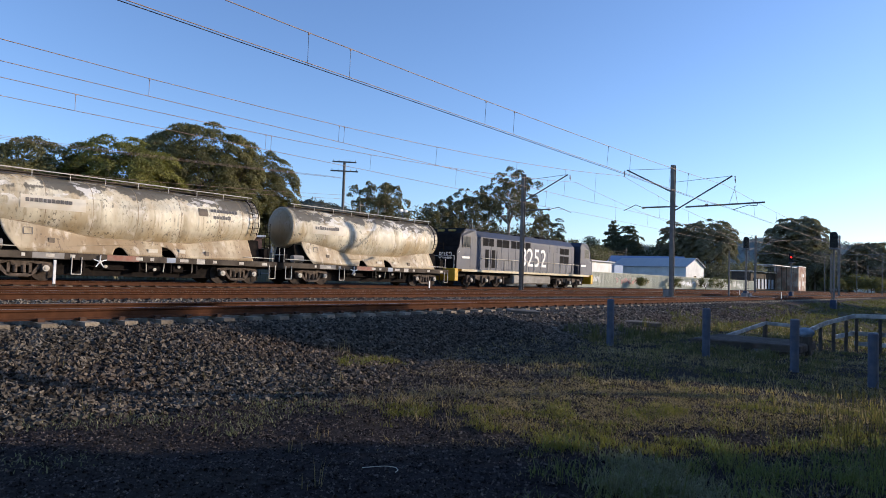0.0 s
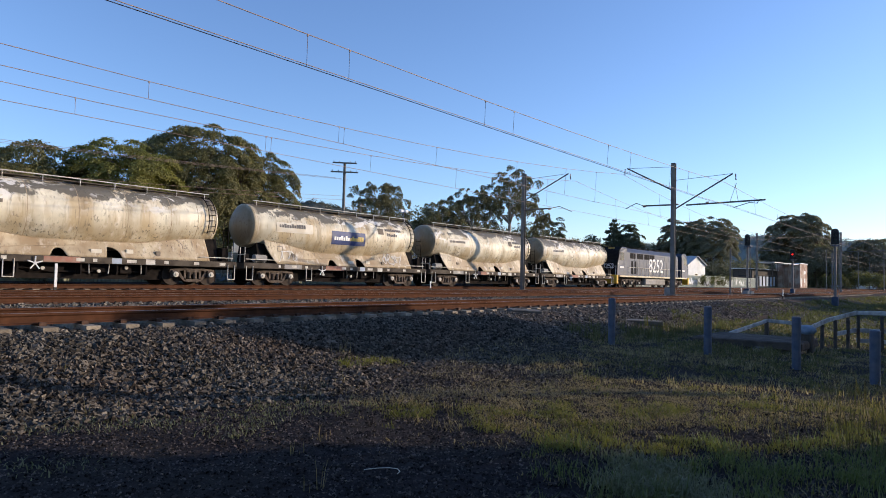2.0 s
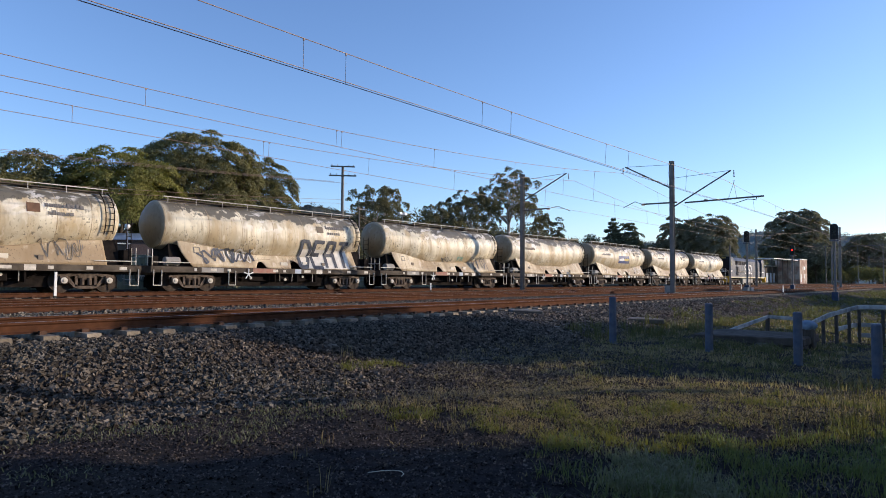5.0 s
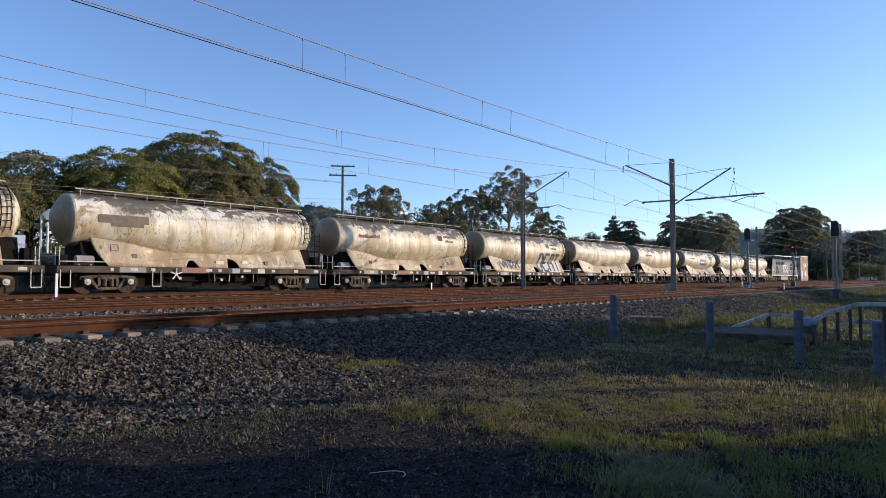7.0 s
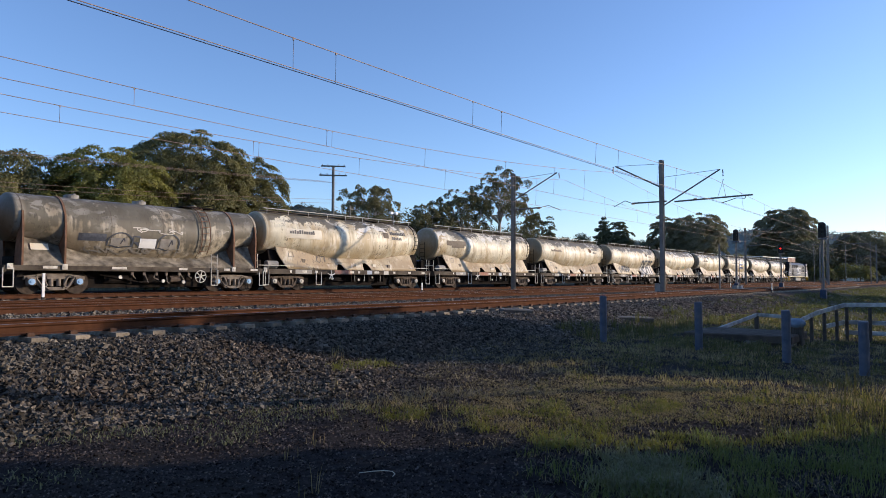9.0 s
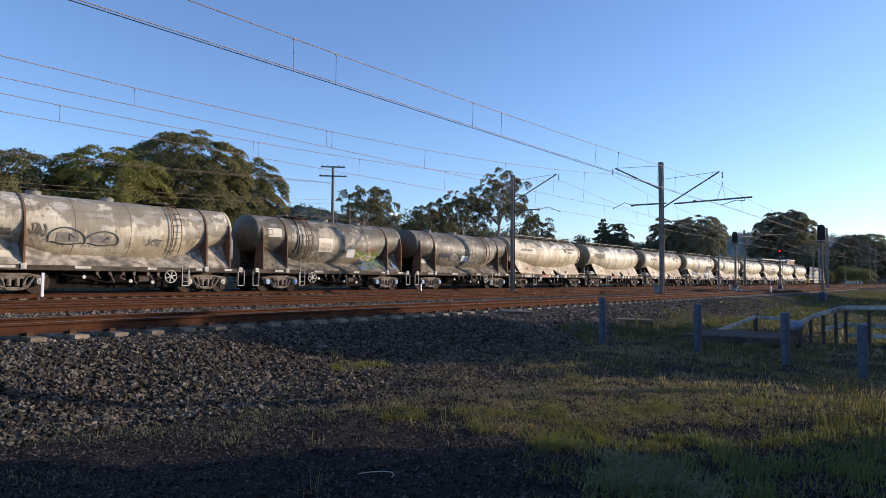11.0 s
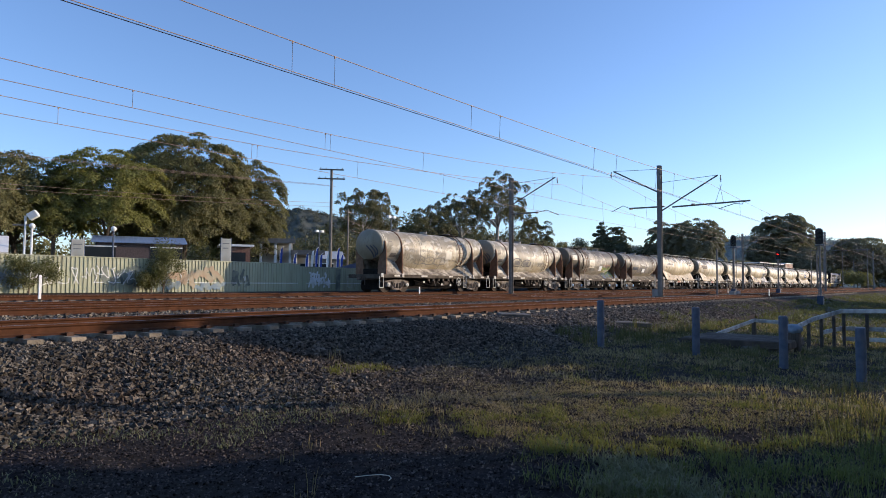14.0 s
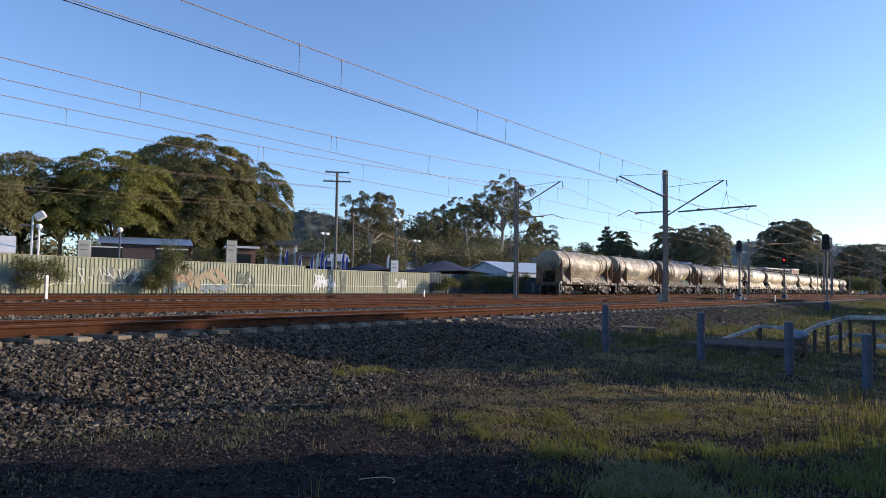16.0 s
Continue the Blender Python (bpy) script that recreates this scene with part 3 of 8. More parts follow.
def mast_double():
    t = thing("overhead_mast", "grey steel mast with bracket arms over two tracks", "mast", "overhead line masts")
    bm = bmesh.new()
    h_beam(bm, -0.6, 8.12, 0.25, 0.25)
    part("post", bm, M["steel"], t)
    cantilever(t, 1, 3.04, 8.05, 6.45, 5.52, 1.75, [(1.97, 5.56), (2.4, 5.74), (3.2, 5.39)], False)
    cantilever(t, -1, 3.5, 7.19, 5.25, 5.52, 5.28, [(4.9, 5.52), (4.85, 5.36), (4.4, 5.42), (3.55, 5.18)], True)
    bm = bmesh.new()
    for a in (3.35, 3.8):
        tube(bm, (0, -3.65 + (a - 3.6) * 0.2, 6.6), (0, -a, 5.55), 0.012, seg=5)
    part("stay_wire", bm, M["wire"], t)
    bm = bmesh.new()
    box(bm, -0.28, 0.28, -0.28, 0.28, -0.6, -0.05, 0.03)
    part("footing", bm, M["concrete"], t)
    return t


def mast_single():
    t = thing("overhead_mast", "grey steel mast with one bracket arm over the third track", "mast", "overhead line masts")
    bm = bmesh.new()
    h_beam(bm, -0.6, 8.22, 0.25, 0.24)
    part("post", bm, M["steel"], t)
    cantilever(t, -1, 3.54, 7.94, 6.3, 5.6, 2.0, [(2.22, 5.62), (2.87, 5.73), (3.82, 5.33)], False)
    bm = bmesh.new()
    box(bm, -0.25, 0.25, -0.25, 0.25, -0.6, -0.05, 0.03)
    part("footing", bm, M["concrete"], t)
    return t


for make, yy, dx in ((mast_double, 14.65, 0.0), (mast_single, 25.1, -0.8)):
    first = make()
    for i, mx in enumerate(MASTS):
        m = pose(mx + dx, yy, 0)
        if i == 0:
            first.matrix_world = m
        else:
            copy_thing(first, m)


def overhead(y, zc, z_low, z_sup, twin, drops):
    """Messenger hung from mast to mast, contact wire below, droppers between them."""
    t = thing("overhead_line", "messenger and contact wires hung on thin droppers", "wire", "overhead wires", "structure")
    mess, cont = [], []
    for a, b in zip(MASTS[:-1], MASTS[1:]):
        for i in range(16):
            u = i / 16
            x = a + (b - a) * u
            mess.append((x, y, z_low + (z_sup - z_low) * (2 * u - 1) ** 2))
            cont.append((x, y + 0.12 * (2 * u - 1), zc))
    bm = bmesh.new()
    pipe(bm, mess, 0.011, 5)
    part("messenger_wire", bm, M["wire"], t)
    for o in ((-0.04, 0.04) if twin else (0.0,)):
        bm = bmesh.new()
        pipe(bm, [(p[0], p[1] + o, p[2] + (0.02 if o < 0 else 0)) for p in cont], 0.010, 5)
        part("contact_wire", bm, M["wire"], t)
    for a, b in zip(MASTS[:-1], MASTS[1:]):
        if a > 150:
            break
        for u in drops:
            x = a + (b - a) * u
            zt = z_low + (z_sup - z_low) * (2 * u - 1) ** 2
            if zt - zc < 0.1:
                continue
            bm = bmesh.new()
            tube(bm, (x, y, zt), (x, y + 0.12 * (2 * u - 1), zc), 0.007, seg=4)
            box(bm, x - 0.015, x + 0.015, y - 0.015, y + 0.015, zt - 0.05, zt + 0.01)
            part("dropper", bm, M["wire"], t)


DROPS1 = [0.507, 0.527, 0.615, 0.64, 0.75, 0.785, 0.86, 0.9, 0.38, 0.35, 0.24, 0.2, 0.1]
overhead(11.55, 5.33, 6.05, 6.67, True, DROPS1)
overhead(18.0, 5.5, 6.0, 7.7, False, [0.50, 0.612, 0.616, 0.70, 0.80, 0.88, 0.94, 0.4, 0.3, 0.2, 0.1])
overhead(21.4, 5.42, 5.93, 7.5, False, [0.49, 0.60, 0.604, 0.69, 0.79, 0.87, 0.94, 0.39, 0.3, 0.2, 0.1])

# ---------------------------------------------------------------- cement train
TRAIN_Y, TRAIN_Z = 28.5, 0.05


def tank_section(cz, r, rz, n=40):
    return [(r * math.sin(2 * math.pi * i / n), cz - rz * math.cos(2 * math.pi * i / n)) for i in range(n)]


def loft(rings):
    """rings: list of (x, [(y, z)...]) with equal counts; closed ends."""
    n = len(rings[0][1])
    verts = [(x, y, z) for x, ring in rings for y, z in ring]
    faces = []
    for k in range(len(rings) - 1):
        for i in range(n):
            j = (i + 1) % n
            faces.append((k * n + i, k * n + j, (k + 1) * n + j, (k + 1) * n + i))
    faces.append(tuple(range(n - 1, -1, -1)))
    faces.append(tuple((len(rings) - 1) * n + i for i in range(n)))
    return verts, faces


TOP = 4.07


def light_profile(x):
    """Centre height, half width and half height of the cream tank at x."""
    u = min(1.0, max(0.0, (5.9 - abs(x + 0.1)) / 4.6))
    bottom = 1.93 - 0.55 * u
    half = 1.10 + 0.20 * min(1.0, u * 1.6)
    return (TOP + bottom) / 2, half, (TOP - bottom) / 2


DISH = (0.02, 0.25, 0.5, 0.72, 0.88, 0.97, 1.0)


def light_tank_mesh():
    rings = []
    for q in DISH:
        cz, r, rz = light_profile(-5.95)
        rings.append((-5.95 - 0.5 * (1 - q * q), tank_section(cz, r * q, rz * q)))
    rings.append((-5.93, tank_section(*light_profile(-5.95))))
    for i in range(1, 46):
        x = -5.95 + 11.65 * i / 46
        cz, r, rz = light_profile(x)
        rings.append((x, tank_section(cz, r, rz)))
    rings.append((5.68, tank_section(*light_profile(5.7))))
    for q in DISH[::-1]:
        cz, r, rz = light_profile(5.7)
        rings.append((5.7 + 0.45 * (1 - q * q), tank_section(cz, r * q, rz * q)))
    v, f = loft(rings)
    return raw("tank", v, f, M["tank"], True)


def hoop(bm, x, prof, w=0.05, t=0.018, n=40, lo=0.0, hi=1.0):
    cz, r, rz = prof
    a = []
    for dx in (-w / 2, w / 2):
        for g in (-0.01, t):
            a.append([bm.verts.new((x + dx, y, z)) for y, z in tank_section(cz, r + g, rz + g, n)])
    for i in range(n):
        j = (i + 1) % n
        for p, q in ((0, 1), (1, 3), (3, 2)):
            bm.faces.new((a[p][i], a[p][j], a[q][j], a[q][i]))


def wheel_mesh():
    bm = bmesh.new()
    for s in (-1, 1):
        y = s * 0.7535
        disc(bm, (0, y, 0), (0, 1, 0), 0.46, 0.13, 24)
        disc(bm, (0, y - s * 0.075, 0), (0, 1, 0), 0.49, 0.03, 24)
        disc(bm, (0, y + s * 0.08, 0), (0, 1, 0), 0.14, 0.06, 12)
    tube(bm, (0, -1.02, 0), (0, 1.02, 0), 0.075, seg=10)
    return mesh_of(bm, "wheelset", M["wheel"], False)


def sideframe_mesh(base=1.70, material=None, rings=False):
    """Cast bogie side frame: axle boxes, a sagging lower bar, an arched upper bar and a spring nest."""
    h = base / 2
    bm = bmesh.new()
    for s in (-1, 1):
        y0, y1 = s * 0.99 - 0.06, s * 0.99 + 0.06
        prism(bm, [(-h - 0.24, 0.56), (-h - 0.22, 0.70), (-h + 0.2, 0.75), (-0.45, 0.79), (0.45, 0.79), (h - 0.2, 0.75), (h + 0.22, 0.70), (h + 0.24, 0.56),
                   (h - 0.22, 0.62), (0.40, 0.67), (-0.40, 0.67), (-h + 0.22, 0.62)], y0, y1)
        prism(bm, [(-h + 0.10, 0.52), (-h + 0.22, 0.62), (-0.42, 0.33), (-0.28, 0.27), (0.28, 0.27), (0.42, 0.33), (h - 0.22, 0.62), (h - 0.10, 0.52), (0.46, 0.22), (0.30, 0.15), (-0.30, 0.15), (-0.46, 0.22)], y0, y1)
        for x in (-0.36, 0.36):
            box(bm, x - 0.05, x + 0.05, y0, y1, 0.24, 0.70)
        for x in (-0.14, 0.14):
            disc(bm, (x, s * 1.0, 0.45), (0, 0, 1), 0.085, 0.30, 10)
        box(bm, -0.30, 0.30, y0 - 0.02, y1 + 0.02, 0.58, 0.68)
        for x in (-h, h):
            box(bm, x - 0.16, x + 0.16, s * 1.04 - 0.09, s * 1.04 + 0.09, 0.34, 0.66, 0.03)
        if rings:
            # pale teardrop hangers either side of the spring nest
            for e in (-1, 1):
                pipe(bm, [(e * x, s * 1.075, z) for x, z in ((0.34, 0.28), (0.30, 0.36), (0.44, 0.64), (0.54, 0.72), (0.66, 0.70), (0.66, 0.60), (0.50, 0.36), (0.42, 0.27), (0.34, 0.28))], 0.032, 6)
            pipe(bm, [(-0.34, s * 1.075, 0.28), (-0.2, s * 1.075, 0.17), (0.2, s * 1.075, 0.17), (0.34, s * 1.075, 0.28)], 0.03, 6)
    box(bm, -0.18, 0.18, -1.02, 1.02, 0.52, 0.76)
    return mesh_of(bm, "bogie_frame", material or M["bogie"])


def axle_cap_mesh(material):
    bm = bmesh.new()
    disc(bm, (0, 0, 0), (0, 1, 0), 0.12, 0.08, 14)
    disc(bm, (0, -0.05, 0), (0, 1, 0), 0.05, 0.05, 8)
    return mesh_of(bm, "axle_cap", material)


def rigging_mesh():
    """Brake beams, bolster and hangers between the wheels."""
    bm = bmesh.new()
    # Bolster oversized to close the gap, in place of shade under the wagon.
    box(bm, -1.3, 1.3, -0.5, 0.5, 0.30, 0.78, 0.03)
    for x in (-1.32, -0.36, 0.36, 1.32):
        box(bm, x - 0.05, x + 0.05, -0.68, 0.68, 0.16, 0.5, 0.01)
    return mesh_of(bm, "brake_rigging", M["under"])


RIGGING = rigging_mesh()
WHEEL, FRAME, CAP = wheel_mesh(), sideframe_mesh(), axle_cap_mesh(M["bar"])
FRAME_RINGS = sideframe_mesh(1.70, M["bogie_dust"], True)


def bogie(parent, x, label="", frame_me=None):
    e = part("bogie_frame", frame_me or FRAME, None, parent, label)
    e.location.x = x
    part("brake_rigging", RIGGING, None, e)
    for s in (-0.85, 0.85):
        w = part("wheelset", WHEEL, None, e)
        w.location = (s, 0, 0.46)
        for y in (-1.15, 1.15):
            c = part("axle_cap", CAP, None, e)
            c.location = (s, y, 0.48)
    return e


def stirrup(bm, x, y, w=0.36, z0=0.28, z1=0.95):
    pipe(bm, [(x - w / 2, y, z1), (x - w / 2, y, z0), (x + w / 2, y, z0), (x + w / 2, y, z1)], 0.022, 6)


def ladder(bm, x, y, z0, z1, w=0.4, along="x", rungs=6):
    d = Vector((w / 2, 0, 0)) if along == "x" else Vector((0, w / 2, 0))
    for s in (-1, 1):
        tube(bm, Vector((x, y, z0)) + d * s, Vector((x, y, z1)) + d * s, 0.02, seg=6)
    for i in range(rungs):
        z = z0 + (z1 - z0) * (i + 0.5) / rungs
        tube(bm, Vector((x, y, z)) - d, Vector((x, y, z)) + d, 0.014, seg=5)


def seam_of(x):
    """Height and half width of the line where side plate and tank meet."""
    cz, r, rz = light_profile(x)
    zt = 2.26 - 0.50 * smooth01((x + 5.3) / 3.9) + 0.36 * smooth01((x - 1.6) / 3.4)
    k = max(-1, min(1, (zt - cz) / rz))
    return zt, r * math.sqrt(max(0.0, 1 - k * k))


def flank(x, z):
    """Half width of the wagon's side at x, z: tank above the seam, plate below."""
    zt, yt = seam_of(x)
    if z < zt:
        return 1.27 + (yt + 0.01 - 1.27) * max(0.0, (z - 1.1) / (zt - 1.1))
    cz, r, rz = light_profile(x)
    k = max(-1, min(1, (z - cz) / rz))
    return r * math.sqrt(max(0.0, 1 - k * k))


def skirt_mesh(side):
    """Side plate between deck and tank, with a hollow-cut rear edge and two hopper openings in its foot."""
    xs = spread(-5.3, 5.3, 0.08)
    verts, faces = [], []
    def foot(x):
        z = 1.09
        u = (x + 1.05) / 0.26
        if abs(u) < 1:
            z = max(z, 1.12 + 0.30 * math.sqrt(1 - u * u))
        u = (x - 0.78) / 0.56
        if 0 <= u < 1:
            z = max(z, 1.10 + 0.44 * math.sqrt(1 - u * u))
        return z
    for x in xs:
        zt, yt = seam_of(x)
        zb = min(foot(x), zt - 0.05)
        for k in range(6):
            z = zb + (zt - zb) * k / 5
            bend = 0.62 * (max(0.0, 1 - (z - 1.1) / 1.16)) ** 1.8 * max(0.0, 1 - (x + 5.3) / 1.6)
            xx = min(x + bend, 5.3)
            verts.append((xx, side * flank(xx, z), z))
    n = len(xs)
    for i in range(n - 1):
        for k in range(5):
            a, b = i * 6 + k, (i + 1) * 6 + k
            faces.append((a, b, b + 1, a + 1) if side < 0 else (a, a + 1, b + 1, b))
    # inner skin gives the plate its thickness
    m = len(verts)
    verts += [(x, y - side * 0.02, z) for x, y, z in verts]
    faces += [tuple(v + m for v in f[::-1]) for f in faces[:]]
    for i in range(n - 1):
        a, b = i * 6, (i + 1) * 6
        faces.append((a, a + m, b + m, b))
    for k in range(5):
        faces.append((k, k + 1, k + 1 + m, k + m))
        e = (n - 1) * 6 + k
        faces.append((e, e + m, e + 1 + m, e + 1))
    return raw("skirt", verts, faces, M["skirt"], True)


def star_wheel(bm, c, r=0.26, spokes=5):
    c = Vector(c)
    for i in range(spokes):
        w = 2 * math.pi * i / spokes + 0.3
        tube(bm, c, c + Vector((r * math.cos(w), 0, r * math.sin(w))), 0.026, seg=6)
    disc(bm, c, (0, 1, 0), 0.06, 0.06, 10)


def cream_wagon():
    t = thing("cement_wagon", "dirty cream cement tank wagon on two bogies", "rail wagon", "cement wagons")
    tank = part("tank", light_tank_mesh(), None, t, "cream tank streaked with rust and cement crust")
    for x in (-5.9, -3.9, -2.2, -0.4, 1.5, 3.4, 4.7, 5.55):
        bm = bmesh.new()
        hoop(bm, x, light_profile(x), 0.025, 0.003)
        part("weld_seam", bm, M["seam"], tank)
    for s in (-1, 1):
        part("skirt", skirt_mesh(s), None, t)
    # hopper outlets under the tank
    bm = bmesh.new()
    for c in (-2.3, 0.0, 2.3):
        vs = box(bm, c - 0.9, c + 0.9, -0.8, 0.8, 0.75, 1.6)
        for v in vs:
            if v.co.z < 1:
                v.co.x = c + (v.co.x - c) * 0.3
                v.co.y *= 0.3
    part("hopper_outlet", bm, M["under"], t)
    bm = bmesh.new()
    for s in (-1, 1):
        box(bm, -6.65, 6.65, s * 1.30 - 0.05, s * 1.30 + 0.05, 0.84, 1.10, 0.012)
    box(bm, -6.65, 6.65, -0.2, 0.2, 0.72, 1.05)
    for x in (-6.6, 6.6):
        box(bm, x - 0.06, x + 0.06, -1.3, 1.3, 0.80, 1.1)
    part("underframe", bm, M["sill"], t)
    for a, b in ((-6.6, -4.6), (5.2, 6.6)):
        bm = bmesh.new()
        box(bm, a, b, -1.25, 1.25, 1.08, 1.13)
        part("end_platform", bm, M["under"], t)
    # Blocks added for unseen gear and shade that blacken the hollow under tank ends.
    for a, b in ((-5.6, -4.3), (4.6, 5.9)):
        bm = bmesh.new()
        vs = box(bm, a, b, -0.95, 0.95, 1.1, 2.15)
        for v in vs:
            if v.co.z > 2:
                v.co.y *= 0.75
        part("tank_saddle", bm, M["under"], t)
    # brake gear slung below the frame
    bm = bmesh.new()
    tube(bm, (-1.9, -0.7, 0.62), (-0.7, -0.7, 0.62), 0.19, seg=12)
    tube(bm, (0.3, -0.75, 0.6), (0.9, -0.75, 0.6), 0.16, seg=12)
    box(bm, 1.4, 1.9, -0.95, -0.6, 0.45, 0.82, 0.03)
    for x in (-2.4, -0.2, 1.2, 2.4):
        box(bm, x - 0.03, x + 0.03, -1.2, -0.8, 0.42, 0.84)
    pipe(bm, [(-2.6, -0.9, 0.7), (-1.2, -0.9, 0.5), (2.6, -0.9, 0.55), (3.0, -0.9, 0.8)], 0.025)
    # Solid block added to blacken the open underside, in place of shade.
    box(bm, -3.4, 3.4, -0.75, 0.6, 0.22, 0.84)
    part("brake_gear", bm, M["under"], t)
    for x, z in ((-1.5, 0.62), (0.55, 0.55), (1.65, 0.7)):
        bm = bmesh.new()
        disc(bm, (x, -1.0, z), (0, 1, 0), 0.07, 0.06, 12)
        part("valve_cap", bm, M["bar"], t, "pale painted valve cap")
    for x in (0.1, 0.9, 2.2):
        bm = bmesh.new()
        tube(bm, (x, -1.14, 0.84), (x + random.uniform(-0.12, 0.12), -1.14, 0.45), 0.02, seg=6)
        part("brake_rod", bm, M["bar"], t, "pale painted brake rod")
    bogie(t, -4.6)
    bogie(t, 4.6)
    for x in (-6.35, -2.75, 6.35):
        for y in (-1.37, 1.37):
            bm = bmesh.new()
            stirrup(bm, x, y)
            part("step", bm, M["bar"], t)
    bm = bmesh.new()
    star_wheel(bm, (-1.9, -1.42, 0.80))
    part("handbrake_wheel", bm, M["white"], t, "white spoked handbrake wheel")
    for xe, s in ((-6.5, -1), (6.5, 1)):
        bm = bmesh.new()
        for y in (-1.15, -0.75, 0.75, 1.15):
            pipe(bm, [(xe, y, 1.1), (xe, y, 1.85)], 0.02)
        pipe(bm, [(xe, -1.15, 1.5), (xe, 1.15, 1.5)], 0.02)
        pipe(bm, [(xe, -1.25, 1.28), (xe - s * 1.7, -1.25, 1.28)], 0.022)
        part("end_handrail", bm, M["bar"], t)
    bm = bmesh.new()
    ladder(bm, 6.28, -0.95, 1.1, 3.0, 0.4, "y", 7)
    part("ladder", bm, M["under"], t)
    # bent ladder that climbs the flank at the front end
    bm = bmesh.new()
    for x in (5.2, 5.55):
        cz, r, rz = light_profile(x)
        pipe(bm, [(x, -(r + 0.12) * math.sin(w), cz - (rz + 0.12) * math.cos(w)) for w in [radians(a) for a in range(60, 181, 12)]], 0.022, 5)
    for a in range(66, 178, 12):
        w = radians(a)
        cz, r, rz = light_profile(5.37)
        tube(bm, (5.2, -(r + 0.12) * math.sin(w), cz - (rz + 0.12) * math.cos(w)), (5.55, -(r + 0.12) * math.sin(w), cz - (rz + 0.12) * math.cos(w)), 0.016, seg=5)
    part("side_ladder", bm, M["under"], t)
    # walkway and rail on the crown
    bm = bmesh.new()
    box(bm, -5.7, 5.5, -0.55, -0.2, TOP + 0.03, TOP + 0.07)
    box(bm, -5.7, 5.5, 0.2, 0.55, TOP + 0.03, TOP + 0.07)
    part("walkway", bm, M["sill"], t)
    bm = bmesh.new()
    pipe(bm, [(-5.8, -0.62, TOP + 0.16), (5.5, -0.62, TOP + 0.16)], 0.022)
    for i in range(9):
        x = -5.6 + 1.36 * i
        tube(bm, (x, -0.62, TOP - 0.12), (x, -0.62, TOP + 0.16), 0.016, seg=5)
    part("top_rail", bm, M["bar"], t)
    for x in (-2.6, 0.0, 2.6):
        bm = bmesh.new()
        disc(bm, (x, 0, TOP + 0.03), (0, 0, 1), 0.3, 0.14, 16)
        box(bm, x - 0.04, x + 0.04, -0.34, 0.34, TOP + 0.10, TOP + 0.14)
        part("hatch", bm, M["sill"], t)
    for x in (-6.85, 6.85):
        bm = bmesh.new()
        box(bm, x - 0.25, x + 0.25, -0.13, 0.13, 0.72, 1.0, 0.04)
        pipe(bm, [(x, -0.35, 0.85), (x + 0.1, -0.35, 0.45), (x + 0.2, -0.2, 0.4)], 0.025)
        part("coupler", bm, M["bogie"], t)
    bm = bmesh.new()
    tube(bm, (-5.85, -0.95, 1.34), (-5.2, -0.95, 1.34), 0.19, seg=14)
    for x in (-5.75, -5.3):
        box(bm, x - 0.03, x + 0.03, -1.05, -0.85, 1.12, 1.2)
    part("air_tank", bm, M["tank_grey"], t, "small pale air tank")
    for a, b, c, d, z in ((6.0, 6.35, -1.1, -0.6, 1.75), (-6.4, -6.1, -0.9, -0.5, 1.55)):
        bm = bmesh.new()
        box(bm, a, b, c, d, 1.13, z, 0.02)
        part("equipment_box", bm, M["under"], t)
    for x0, x1, m in ((-4.3, -3.2, "tank_grey"), (-1.6, -0.3, "spray_rust"), (0.9, 1.3, "blue_white"), (2.3, 2.7, "bar")):
        bm = bmesh.new()
        box(bm, x0, x1, -1.354, -1.350, 0.86, 1.08)
        part("sill_patch", bm, M[m], t, "worn patch of other paint on the sill")
    for x, z, w, h in ((-3.6, 1.55, 0.22, 0.2), (0.35, 1.32, 0.42, 0.2), (1.7, 1.35, 0.3, 0.24), (2.9, 1.3, 0.2, 0.3)):
        bm = bmesh.new()
        y = flank(x, z)
        box(bm, x - w / 2, x + w / 2, -y - 0.03, -y + 0.03, z - h / 2, z + h / 2, 0.01)
        part("side_plate", bm, M["panel"] if w > 0.25 else M["patch"], t)
    bm = bmesh.new()
    pipe(bm, [(-5.0 + 0.5 * k, -seam_of(-5.0 + 0.5 * k)[1] - 0.012, seam_of(-5.0 + 0.5 * k)[0]) for k in range(21)], 0.016, 5)
    part("skirt_weld", bm, M["seam"], t)
    bm = bmesh.new()
    pipe(bm, [(-4.5, -flank(-4.5, 1.2) - 0.012, 1.2), (-2.4, -flank(-2.4, 1.42) - 0.012, 1.42), (-0.4, -flank(-0.4, 1.56) - 0.012, 1.56)], 0.014, 5)
    part("skirt_crease", bm, M["seam"], t)
    # small stencilled plates along the sill
    for x, w in ((-4.6, 0.12), (-3.7, 0.3), (-2.9, 0.18), (-0.3, 0.3), (0.25, 0.16), (1.7, 0.4), (3.2, 0.2), (4.6, 0.25), (5.9, 0.3)):
        bm = bmesh.new()
        box(bm, x - w / 2, x + w / 2, -1.357, -1.352, 0.91, 1.04)
        part("data_plate", bm, M["bar"], t)
    return t


def dark_profile(x):
    """Centre height, half width and half height of the older tank: its belly hangs down between the saddles."""
    u = smooth01((5.1 - abs(x + 0.1)) / 3.3)
    bottom = 2.02 - 0.74 * u
    return (3.89 + bottom) / 2, 1.14 + 0.13 * u, (3.89 - bottom) / 2


def apron_top(x):
    """Where the sloping apron meets the older tank: half width and height."""
    cz, r, rz = dark_profile(x)
    return r * math.sin(radians(36)), cz - rz * math.cos(radians(36))


